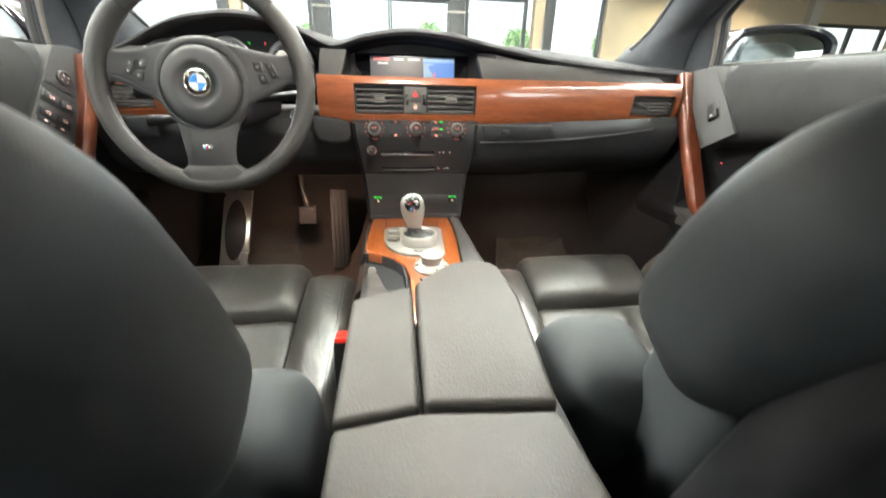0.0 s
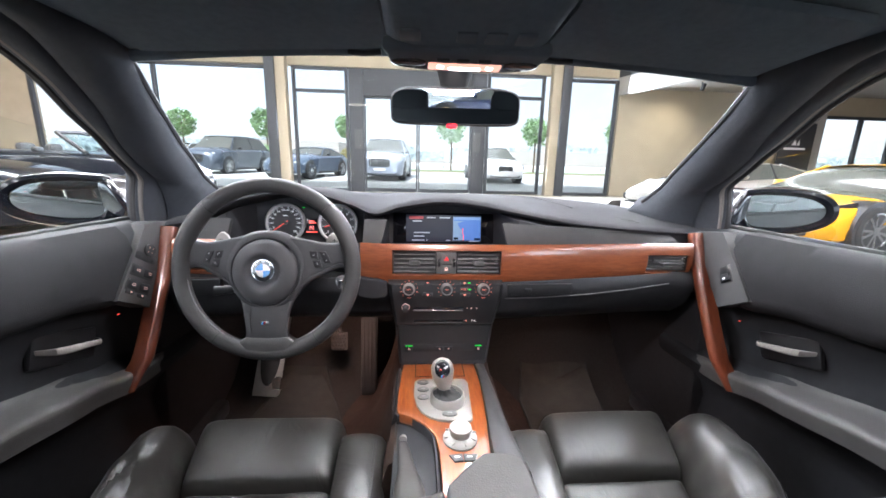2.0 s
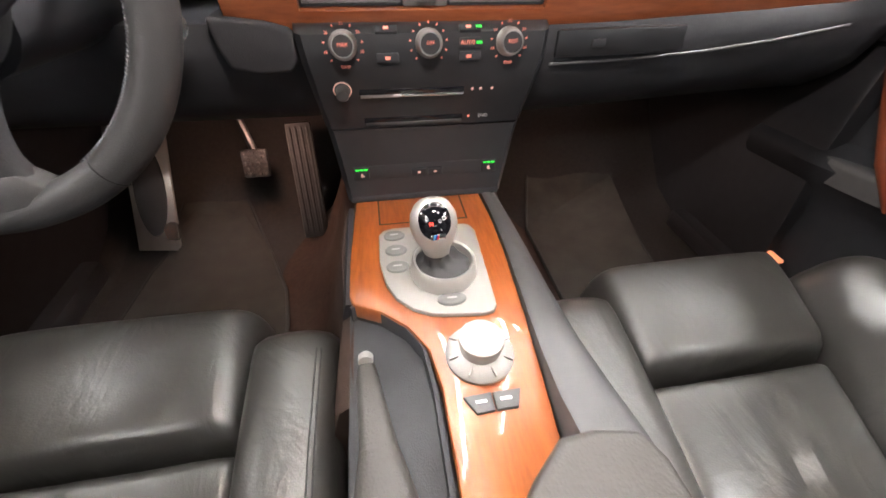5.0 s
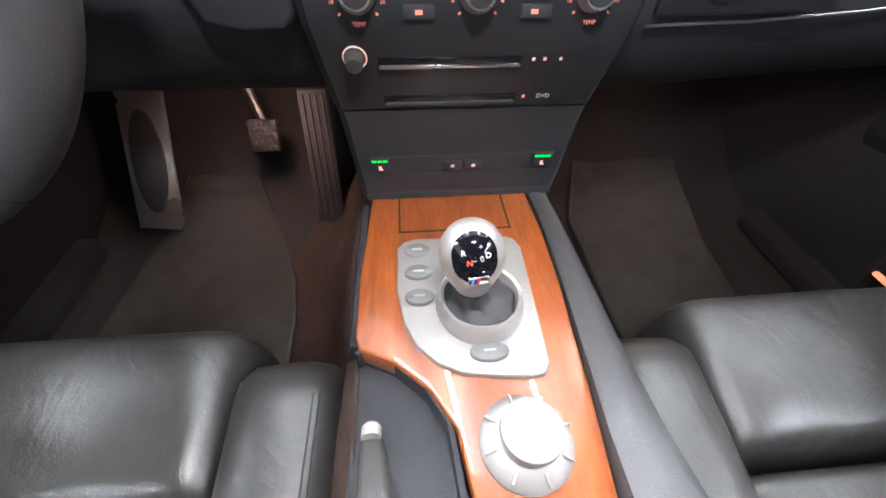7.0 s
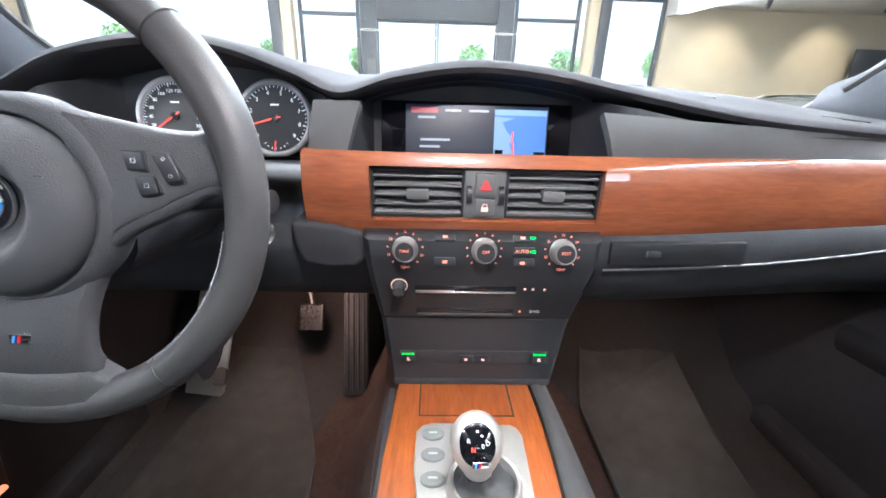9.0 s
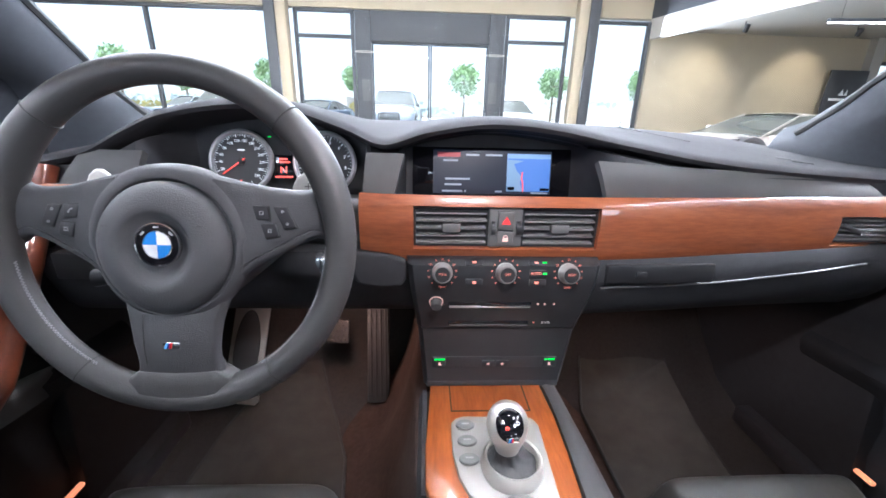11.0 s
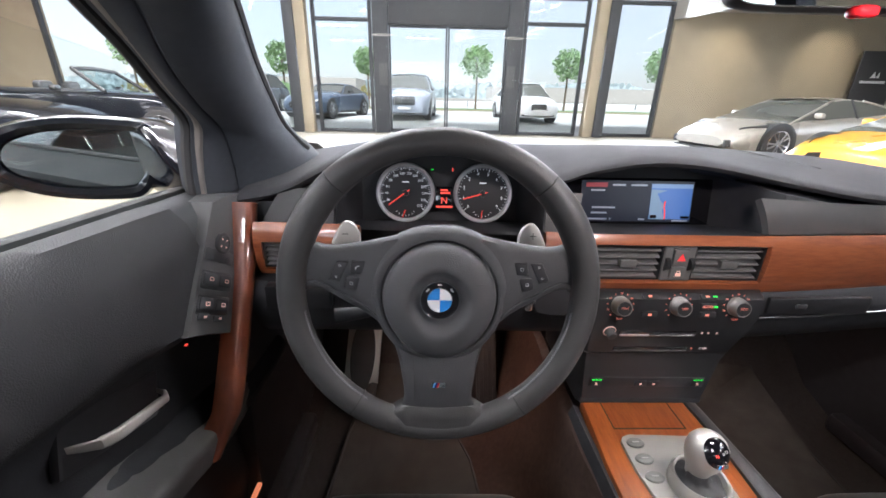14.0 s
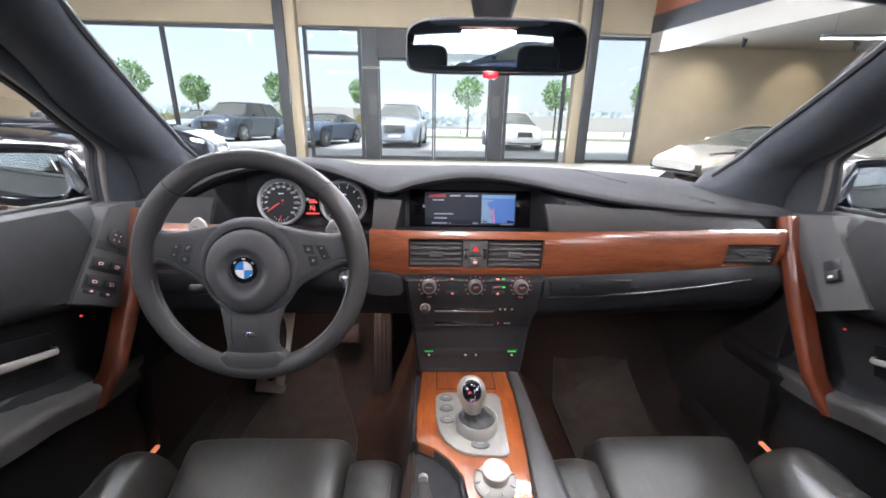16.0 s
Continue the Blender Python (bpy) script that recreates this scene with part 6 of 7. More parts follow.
# outer skin of the car, seen in the mirrors alone
def side_x(y):
    return lerp([(-2.5, .76), (-2.2, .88), (-1.4, .925), (.6, .925), (1.6, .905), (2.1, .84), (2.36, .66)], y)


for s in (-1, 1):
    rows = []
    for i in range(33):
        y = -2.5 + 4.86 * i / 32
        w = side_x(y)
        top = lerp([(-2.5, .93), (-2.2, .985), (-1.2, .975), (.6, .955), (1.06, .940), (1.5, .88), (2.1, .80), (2.36, .66)], y)
        foot = lerp([(-2.5, .40), (-2.2, .26), (2.1, .26), (2.36, .34)], y)
        rows.append([(s * x, y, z) for x, z in ((w - .16, foot), (w - .03, foot + .04), (w, .52), (w - .003, .70), (w - .02, top - .09), (w - .045, top - .03), (w - .125, top))])
    solid("body_side_left" if s < 0 else "body_side_right", rings(rows), BODY_BLACK, "black outer side of the car", "car body", "structure")
# roof, bonnet and boot close the shell
rows = [[((-1 + 2 * i / 16) * (half_w(y) + .06), y, roof_z((-1 + 2 * i / 16) * half_w(y), y) + .058 - .05 * abs(-1 + 2 * i / 16) ** 4) for i in range(17)] for y in YR]
solid("roof_skin", thick(rows, (0, 0, .012)), BODY_BLACK, "black outer roof of the car", "car body", "structure")
for name, y0, y1, prof in (("bonnet", 1.42, 2.36, [(1.42, .90), (1.6, .905), (2.0, .84), (2.25, .76), (2.36, .66)]), ("boot_lid", -2.5, -1.86, [(-2.5, .93), (-2.4, .99), (-2.1, 1.005), (-1.86, 1.0)])):
    rows = []
    for i in range(15):
        y = y0 + (y1 - y0) * i / 14
        w = side_x(y) - .12
        rows.append([(w * u, y, lerp(prof, y) - .03 * abs(u) ** 3) for u in [-1 + k / 8 for k in range(17)]])
    solid(name, thick(rows, (0, 0, -.02)), BODY_BLACK, "black painted " + name.replace("_", " ") + " of the car", "car body", "structure")
for name, y, x in (("bumper_front", 2.33, .68), ("bumper_rear", -2.47, .78)):
    solid(name, box((0, y, .52), (2 * x, .10, .40), .04), BODY_BLACK, "black painted bumper of the car", "car body", "structure")
for y in (1.62, -1.27):
    for s in (-1, 1):
        m = Matrix.Translation((s * .755, y, .33)) @ turn(0, s * 90)
        w_ = thing("car_wheel", "black tyre on a grey alloy rim under the car", "wheel", (s * .80, y, .33), "wheels of the car")
        part("tyre", lathe([(.22, -.02), (.31, -.02), (.33, .01), (.33, .12), (.31, .15), (.22, .145)], 36, m), RUBBER, w_)
        part("rim", lathe([(0, .08), (.05, .09), (.20, .11), (.225, .14), (.225, -.01), (0, -.01)], 36, m), CHROME_LINE, w_)

# ---- rear-view mirror and overhead console ----
rv = thing("rear_view_mirror", "black interior mirror on a windscreen stalk", "mirror", (-.004, .75, 1.22))
RM = pose(-.0045, .752, 1.2185, 0, 0, 0) @ turn(0, 0, -3) @ turn(5.5, 0, 0)
def mo(w, h, y):
    return [RM @ Vector((w * math.copysign(abs(math.cos(a)) ** .32, math.cos(a)), y, h * math.copysign(abs(math.sin(a)) ** .42, math.sin(a)) - .004 * (math.cos(a) ** 2))) for a in [k * math.tau / 48 for k in range(48)]]
part("housing", rings([mo(.113, .026, 0), mo(.117, .031, -.002), mo(.120, .034, .004), mo(.119, .034, .016), mo(.10, .028, .034), mo(.03, .012, .042)]), RUBBER, rv, "black mirror housing")
part("glass", rings([mo(.1165, .0300, -.0026), mo(.1165, .0300, .002)]), MIRROR_DIM, rv, "dimming mirror glass")
part("red_lamp", cushion((-.0105, .752, 1.184), (.022, .016, .010), .6, .6, 16, 8), material("red_lens", (0.75, 0.02, 0.03), .2), rv, "small red lens")
part("stalk", rings([[(-.004 + w * math.cos(a), y + .010 * math.sin(a), z) for a in [k * math.tau / 16 for k in range(16)]] for w, y, z in ((.020, .79, 1.235), (.026, .80, 1.262), (.034, .80, 1.290), (.036, .79, 1.31))]), BLACK, rv, "tapered mirror stalk")

oc = thing("overhead_console", "dark overhead console with glowing dome lamp", "roof console", (-.01, .45, 1.26))
def ocr(y, z, w, h):
    return [(-.012 + w * math.copysign(abs(math.cos(a)) ** .4, math.cos(a)), y + .002 * math.sin(a), z + h * math.copysign(abs(math.sin(a)) ** .5, math.sin(a))) for a in [k * math.tau / 40 for k in range(40)]]
part("body", rings([ocr(.02, 1.356, .085, .006), ocr(.12, 1.350, .092, .016), ocr(.30, 1.334, .098, .026), ocr(.44, 1.304, .104, .034), ocr(.56, 1.288, .104, .036), ocr(.60, 1.286, .092, .031), ocr(.612, 1.286, .06, .020)]), LINING, oc, "cloth-grained console body")
DOME, DOME_EDGE = glow("dome_bulb", (1.0, 0.80, 0.66), 0.85), glow("dome_lens", (1.0, 0.42, 0.28), 0.16)
OM = pose(-.012, .548, 1.2545, -8)
FRAME_GREY = material("lamp_frame_grey", (0.070, 0.084, 0.10), 0.6, vary=0.1, spec=0.3)


def shell(pts, z0, z1, bevel):
    return moved(prism(pts, "z", z0, z1, bevel, 3), OM)


fr2 = part("lamp_frame", shell([(-.108, -.030), (-.100, .012), (-.088, .030), (-.060, .038), (0, .041), (.060, .038), (.088, .030), (.100, .012), (.108, -.030)], -.006, .012, .006), FRAME_GREY, oc, "grey lamp frame with rounded front")
part("dome_recess", moved(box((0, .014, -.0052), (.106, .028, .004), .0018), OM), FRAME_GREY, fr2)
part("dome_lens", moved(box((0, .014, -.0074), (.098, .021, .0035), .0015), OM), DOME_EDGE, fr2, "glowing orange dome lens")
for q, w in ((0, .046), (-.033, .010), (.033, .010)):
    part("bulb", moved(cushion((q, .017 if q == 0 else .012, -.0088), (w, .010, .0036), .6, .6, 14, 8), OM), DOME, fr2, "white-hot lamp behind the lens")
for q in (-.030, -.004, .024):
    part("switch", moved(box((q, -.004, -.0075), (.017, .007, .004), .0012), OM), BLACK, fr2)
for q in (-.074, .074):
    part("reading_lens", moved(lathe([(0, -.0015), (.016, -.0015), (.021, .0005), (.0225, .003), (0, .003)], 28, None), OM @ pose(q, .010, -.0068) @ Matrix.Diagonal((1.15, .72, 1, 1))), GLOSS_BLACK, fr2, "unlit oval reading lens")
for q in (-.072, -.006, .028, .064):
    part("button", moved(box((q, -.058, -.001), (.024, .026, .004), .0018), OM), FRAME_GREY, oc)
# sun visors folded against the lining
for s in (-1, 1):
    v = thing("sun_visor", "folded dark cloth sun visor above the windscreen", "sun visor", (s * .33, .60, 1.30), "sun visors")
    rows = []
    for i in range(20):
        u = i / 19
        x = s * (.125 + .375 * u)
        yb = .70 - .012 * (2 * u - 1) ** 4
        rows.append([(x, yb, roof_z(x, yb) - .012), (x, yb - .01, roof_z(x, yb) - .022), (x, .52, roof_z(x, .52) - .026), (x, .50, roof_z(x, .5) - .018), (x, .50, roof_z(x, .5) - .006), (x, yb, roof_z(x, yb) - .004)])
    part("panel", rings(rows), LINING, v, "dark cloth visor panel")
    part("clip", tube([(s * .135, .705, roof_z(.135, .705) - .020), (s * .165, .708, roof_z(.165, .705) - .022), (s * .19, .705, roof_z(.19, .705) - .020)], .005, 8), BLACK, v, "visor clip")

# lamps that glow in the car
lamp("dome_light", "AREA", .44, (1.0, 0.88, 0.76), (-.012, .552, 1.234), (-.012, .74, .6), .09, .03)
lamp("footwell_light_left", "AREA", .085, (1.0, 0.58, 0.40), (-.30, 1.15, .650), (-.30, 1.20, .40), .04, .02)
lamp("footwell_light_right", "AREA", .052, (1.0, 0.60, 0.43), (.36, 1.15, .630), (.38, 1.10, .30), .04, .02)

# ---- the showroom ----
CONCRETE = material("beige_plaster", (0.30, 0.25, 0.175), 0.75, vary=0.12, scale=3.0, bump=0.3, bump_scale=60)
FLOOR = material("hall_floor", (0.20, 0.176, 0.132), 0.45, vary=0.10, scale=2.0, spec=0.2)
DARK_CEILING = material("hall_ceiling_paint", (0.62, 0.60, 0.56), 0.8, vary=0.1, scale=3)
WHITE = material("white_plaster", (0.30, 0.283, 0.257), 0.7, vary=0.05, scale=3)
STEEL = material("dark_frame_steel", (0.030, 0.032, 0.036), 0.6, metal=0.0, vary=0.12, scale=20)
BROWN = material("brown_panel", (0.20, 0.075, 0.04), 0.5, vary=0.15, scale=4)
ASPHALT = material("asphalt", (0.36, 0.37, 0.36), 0.85, vary=0.18, scale=2.5, bump=0.5, bump_scale=40)
GRASS = material("grass", (0.10, 0.15, 0.05), 0.9, vary=0.4, scale=3)
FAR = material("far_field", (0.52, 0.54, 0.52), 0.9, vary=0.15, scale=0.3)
YF = 13.6


def slab(name, c, s, mat, label, category="", bevel=0.0):
    return solid(name, box(c, s, bevel), mat, label, category, "structure")


slab("hall_floor", (1.5, 0.8, -.02), (32.0, 25.6, .04), FLOOR, "pale polished showroom floor", "floor")
FORE = .25
prof = [(13.76, -.02), (14.6, .02), (16.0, .12), (17.4, .22), (18.4, FORE), (60, FORE), (1013, FORE)]
solid("ground", rings([[(x, y, z) for y, z in prof] + [(x, y, z - .4) for y, z in reversed(prof)] for x in (-1500, -60, 60, 1500)]), ASPHALT, "pale asphalt forecourt ramping up from the hall", "ground", "structure")
slab("ground_behind", (0, -512.1, -.05), (3000, 1000, .05), ASPHALT, "grey asphalt behind the hall", "ground")
slab("hall_ceiling", (1.5, .8, 6.1), (32.0, 25.6, .2), DARK_CEILING, "grey high showroom ceiling", "ceiling")
slab("wall_back", (1.5, -12.1, 5.0), (32.0, .2, 2.0), CONCRETE, "beige plaster wall above the rear glazing", "wall")
# unseen wall; its brown is added so the car's flank reflects something darker
slab("wall_back_left", (-10.25, -12.1, 2.0), (8.5, .2, 4.0), BROWN, "unseen back wall, brown added to darken reflections", "wall")
slab("wall_back_right", (12.75, -12.1, 2.0), (9.5, .2, 4.0), CONCRETE, "beige plaster back wall", "wall")
slab("wall_left", (-14.4, 8.5, 3.0), (.2, 10.0, 6.0), CONCRETE, "beige plaster side wall", "wall")
# unseen too, brown for the same darker reflection
slab("wall_left_rear", (-14.4, -4.25, 3.0), (.2, 15.5, 6.0), BROWN, "unseen side wall, brown added to darken reflections", "wall")
slab("wall_right", (17.4, .8, 3.0), (.2, 25.4, 6.0), CONCRETE, "beige plaster side wall", "wall")
# front wall over and beside the glazing
slab("wall_front_lintel", (-3.15, YF + .12, 4.97), (19.9, .3, 2.06), CONCRETE, "beige concrete lintel over the glass front", "wall")
slab("wall_front_right", (10.35, YF + .12, 2.0), (7.1, .3, 4.0), CONCRETE, "beige plaster wall washed by spotlights", "wall")
slab("wall_front_left", (-13.25, YF + .12, 3.0), (2.5, .3, 6.0), CONCRETE, "beige plaster wall at the end of the glass front", "wall")
slab("wall_front_far", (15.7, YF + .12, 3.45), (3.6, .3, 1.1), CONCRETE, "beige plaster wall above the far window", "wall")
slab("wall_front_sill", (15.7, YF + .12, .4), (3.6, .3, .8), CONCRETE, "beige sill wall under the far window", "wall")
# lower ceiling over the side bay, with its white edge beam
edge = [(6.72, YF), (7.40, 10.9), (7.90, 9.0), (9.2, 4.0), (12.5, -12), (17.3, -12), (17.3, YF)]
solid("side_ceiling", prism(edge, "z", 3.62, 3.72), WHITE, "white lowered ceiling of the side bay", "ceiling", "structure")
rows = [[(x + dx, y, z) for dx, z in ((-.02, 3.40), (.20, 3.40), (.20, 3.70), (-.02, 3.95))] for x, y in edge[:5]]
solid("edge_beam", rings(rows), WHITE, "white edge beam of the lowered ceiling", "beam", "structure")
rows = [[(x + dx, y, z) for dx, z in ((.0, 4.45), (.20, 4.45), (.20, 6.0), (.0, 6.0))] for x, y in edge[:5]]
solid("gallery_wall", rings(rows), BROWN, "reddish brown panel wall above the beam", "wall", "structure")
rows = [[(x + dx, y, z) for dx, z in ((-.03, 3.952), (.20, 3.952), (.20, 4.448), (-.03, 4.448))] for x, y in edge[:5]]
solid("edge_band", rings(rows), STEEL, "dark steel band above the white beam", "beam", "structure")
slab("column_right", (14.05, YF - .12, 2.0), (.35, .3, 4.0), WHITE, "white column beside the far window", "column")

# columns of the glass front: dark steel flange with a beige side
for x, f in ((-4.45, -1), (4.63, 1)):
    slab("column_front", (x - f * .13, YF - .20, 3.0), (.30, .34, 6.0), CONCRETE, "beige column of the glass front", "column", .01)
    slab("column_flange", (x + f * .17, YF - .22, 3.0), (.30, .44, 6.0), STEEL, "dark steel flange of the column", "column", .01)
for x in (-4.0, 4.2, -5.2, 5.3):
    slab("lintel_recess", (x, YF - .036, 4.12), (.34, .012, .26), CONCRETE, "shallow plate on the lintel", "trim")


def window(name, x0, x1, z0, z1, label, bars_x=(), bars_z=(), y=YF, bar=.10):
    """A glazed bay: frame members and panes of their own."""
    w = thing(name, label, "window", ((x0 + x1) / 2, y, z0), kind="structure")
    for x in (x0 + bar / 2, x1 - bar / 2):
        part("window_frame", box((x, y, (z0 + z1) / 2), (bar, .12, z1 - z0), .006), STEEL, w)
    for z in (z0 + bar / 2, z1 - bar / 2):
        part("window_frame", box(((x0 + x1) / 2, y, z), (x1 - x0 - 2 * bar - .004, .12, bar), .006), STEEL, w)
    for x in bars_x:
        part("mullion", box((x, y, (z0 + z1) / 2), (bar, .13, z1 - z0 - 2 * bar - .004), .006), STEEL, w)
    for z in bars_z:
        part("transom", box(((x0 + x1) / 2, y - .01, z), (x1 - x0 - 2 * bar - .004, .11, bar), .006), STEEL, w)
    xs = [x0] + list(bars_x) + [x1]
    for a, b in zip(xs, xs[1:]):
        p = part("pane", box(((a + b) / 2, y + .02, (z0 + z1) / 2), (b - a - .02, .008, z1 - z0 - .02)), PANE, w)
        p.visible_shadow = False
    return w


window("window_1", -11.98, -4.80, 0.0, 3.90, "large dark-framed showroom window", (-8.27,))
window("window_2", -4.06, -2.30, 0.0, 3.92, "narrow dark-framed side light with transom", (), (3.19,))
window("window_3", 2.26, 4.20, 0.0, 3.92, "narrow dark-framed side light with transom", (), (3.19,))
window("window_4", 4.98, 6.72, 0.0, 3.86, "tall dark-framed showroom window")
window("window_5", 14.2, 17.2, .80, 2.98, "dark-framed window of the side bay", (15.85,), ())
window("window_7", -5.98, 7.98, 0.0, 3.98, "large dark-framed rear glazing", (-1.5, 3.4), (), -12.1)
door_ = thing("door_1", "glazed sliding entrance with dark frame, closed", "door", (0, YF, 0), kind="structure")
for x in (-2.04, 2.0):
    part("jamb", box((x, YF - .02, 1.95), (.46, .16, 3.90), .01), STEEL, door_, "broad dark jamb panel")
part("header", box((-.02, YF - .02, 3.49), (3.56, .16, .82), .01), STEEL, door_, "dark header panel")
for x0, x1 in ((-1.80, -.03), (-.02, 1.76)):
    lf = part("leaf", merge(box((x0 + .03, YF, 1.54), (.05, .05, 3.06)), box((x1 - .03, YF, 1.54), (.05, .05, 3.06)), box(((x0 + x1) / 2, YF, .06), (x1 - x0 - .12, .05, .12)), box(((x0 + x1) / 2, YF, 3.04), (x1 - x0 - .12, .05, .06))), STEEL, door_, "sliding glass leaf")
    g = part("pane", box(((x0 + x1) / 2, YF, 1.55), (x1 - x0 - .10, .008, 3.0)), PANE, lf)
    g.visible_shadow = False
for x in (-1.98, 1.95):
    part("notice", box((x, YF - .105, 1.72), (.26, .006, .62), .002), PANEL, door_, "dark notice plate")
    part("wall_ring", moved(tube([(.28 * math.cos(a), .10 * math.sin(a), 0) for a in [k * math.tau / 28 for k in range(28)]], .012, 6, True), pose(x, YF - .20, 2.78, 20)), WHITE, door_, "thin pale ring")

# banner with a plain emblem
bn = thing("banner", "black standing banner with pale emblem and bar", "banner", (13.1, YF - .4, 0))
part("cloth", box((13.15, YF - .40, 1.33), (1.25, .05, 2.66), .01), material("banner_cloth", (0.02, 0.021, 0.023), .6), bn)
for tx in ((-.13, .05), (.06, .16)):
    part("emblem", prism([(13.1 + tx[0], 1.92), (13.1 + tx[1], 1.92), (13.1 + (tx[0] + tx[1]) / 2 + .02, 2.10)], "y", YF - .430, YF - .427), WHITE_PRINT, bn)
part("text_bar", box((13.1, YF - .428, 1.80), (.80, .005, .07)), WHITE_PRINT, bn)

# lamps of the hall
LED = glow("led_line", (1.0, 0.97, 0.90), 2.5)
lights = (((8.0, 9.0, 2.98), (9.6, 9.0, 3.02), 0), ((7.9, 11.6, 3.56), (8.9, 6.6, 3.56), 1), ((10.5, 6.0, 3.3), (12.6, 6.0, 3.3), 0))
for a, b, flat in lights:
    hl = thing("linear_lamp", "lit white linear lamp under the ceiling", "lamp", a, "linear lamps")
    a, b = Vector(a), Vector(b)
    d = b - a
    q = d.to_track_quat("X", "Z").to_matrix().to_4x4()
    part("profile", moved(box((0, 0, .05), (d.length, .09, .07), .006), Matrix.Translation((a + b) / 2) @ q), STEEL, hl)
    part("diffuser", moved(box((0, 0, .008), (d.length - .02, .07, .014), .002), Matrix.Translation((a + b) / 2) @ q), LED, hl, "glowing diffuser")
    if not flat:
        for k in (.15, .85):
            p = a.lerp(b, k)
            part("cable", tube([p + Vector((0, 0, .08)), (p.x, p.y, 3.62)], .004, 6), BLACK, hl)
for x in (8.5, 11.7):
    sp = thing("spotlight", "black cylinder spotlight washing the wall", "lamp", (x, 12.4, 3.5), "wall spotlights")
    part("body", lathe([(0, 0), (.06, 0), (.06, .18), (.05, .20), (0, .20)], 20, pose(x, 11.95, 3.36, 25)), BLACK, sp)
    part("bracket", tube([(x, 11.98, 3.50), (x, 11.98, 3.62)], .012, 8), BLACK, sp)
    lamp("wall_spot", "SPOT", 22, (1.0, 0.84, 0.60), (x, 11.93, 3.32), (x, 13.45, 2.2), .05, spread=80)
sp = thing("spotlight", "black cylinder spotlight under the side ceiling", "lamp", (8.6, 8.0, 3.3), "wall spotlights")
part("body", lathe([(0, 0), (.06, 0), (.06, .20), (0, .20)], 20, pose(8.15, 7.6, 3.34)), BLACK, sp)
for x, y, watts in ((-7, 8.4, 60), (-2.6, 4.2, 50), (-6.4, 0.8, 60), (2.4, 4.4, 50), (-1.2, -4.0, 40), (-7, -6, 40), (5.0, -1.0, 50)):
    hl = thing("ceiling_lamp", "lit white linear lamp hung from the hall ceiling", "lamp", (x, y, 4.9), "hall ceiling lamps")
    part("frame", box((x, y, 4.96), (2.5, .62, .08), .01), STEEL, hl)
    for k in (-1, 1):
        part("cable", tube([(x + k, y, 4.99), (x + k, y, 6.01)], .006, 6), BLACK, hl)
    part("diffuser", box((x, y, 4.915), (2.44, .56, .012)), LED, hl)
    lamp("hall_light", "AREA", watts, (1.0, 0.96, 0.90), (x, y, 4.90), (x, y, 0), 2.4, .55)

# long zigzag light lines under the hall ceiling
LINE = glow("light_line", (1.0, 0.97, 0.92), 9.0)
for x0, y0 in ((-10.8, 0), (-7.7, 0), (-4.6, 0), (-1.5, 0), (1.6, 0), (4.4, 0), (-5.2, -11.2), (1.2, -11.2), (5.4, -11.2)):
    zz = [(x0, y0 + 1.5, 5.45), (x0 + 1.4, y0 + 4.6, 5.45), (x0 - .2, y0 + 5.4, 5.45), (x0 + 1.2, y0 + 9.2, 5.45)]
    hl = thing("zigzag_lamp", "lit white zigzag light line under the ceiling", "lamp", zz[0], "zigzag lamps")
    for a, b in zip(zz, zz[1:]):
        a, b = Vector(a), Vector(b)
        m = Matrix.Translation((a + b) / 2) @ (b - a).to_track_quat("X", "Z").to_matrix().to_4x4()
        part("profile", moved(box((0, 0, .05), ((b - a).length, .16, .06), .006), m), STEEL, hl)
        part("diffuser", moved(box((0, 0, .008), ((b - a).length - .02, .14, .014), .002), m), LINE, hl, "glowing diffuser")
        # upward glow added to brighten the unseen ceiling that the seats reflect
        part("diffuser", moved(box((0, 0, .086), ((b - a).length - .02, .14, .010), .002), m), LINE, hl, "added upward diffuser that lights the ceiling")
    for p in zz:
        part("cable", tube([(p[0], p[1], 5.53), (p[0], p[1], 6.01)], .006, 6), BLACK, hl)

# ---- parked cars ----
RIM = material("alloy_rim", (0.50, 0.51, 0.53), 0.25, metal=0.9, vary=0.08)
RIM_DARK = material("dark_alloy", (0.17, 0.17, 0.175), 0.3, metal=0.8, vary=0.1)
RIM_GOLD = material("gold_alloy", (0.62, 0.42, 0.16), 0.3, metal=0.9, vary=0.08)
CAR_GLASS = material("dark_car_glass", (0.085, 0.088, 0.078), 0.06, vary=0.15, scale=2, spec=0.25)
LENS = material("headlamp_lens", (0.55, 0.58, 0.60), 0.08, vary=0.1, coat=1.0)
TAIL = material("tail_lens", (0.35, 0.01, 0.01), 0.15, coat=1.0)


def paint(name, c, metal=0.2):
    return material(name, c, 0.30, metal=metal, vary=0.05, scale=12, coat=0.5)


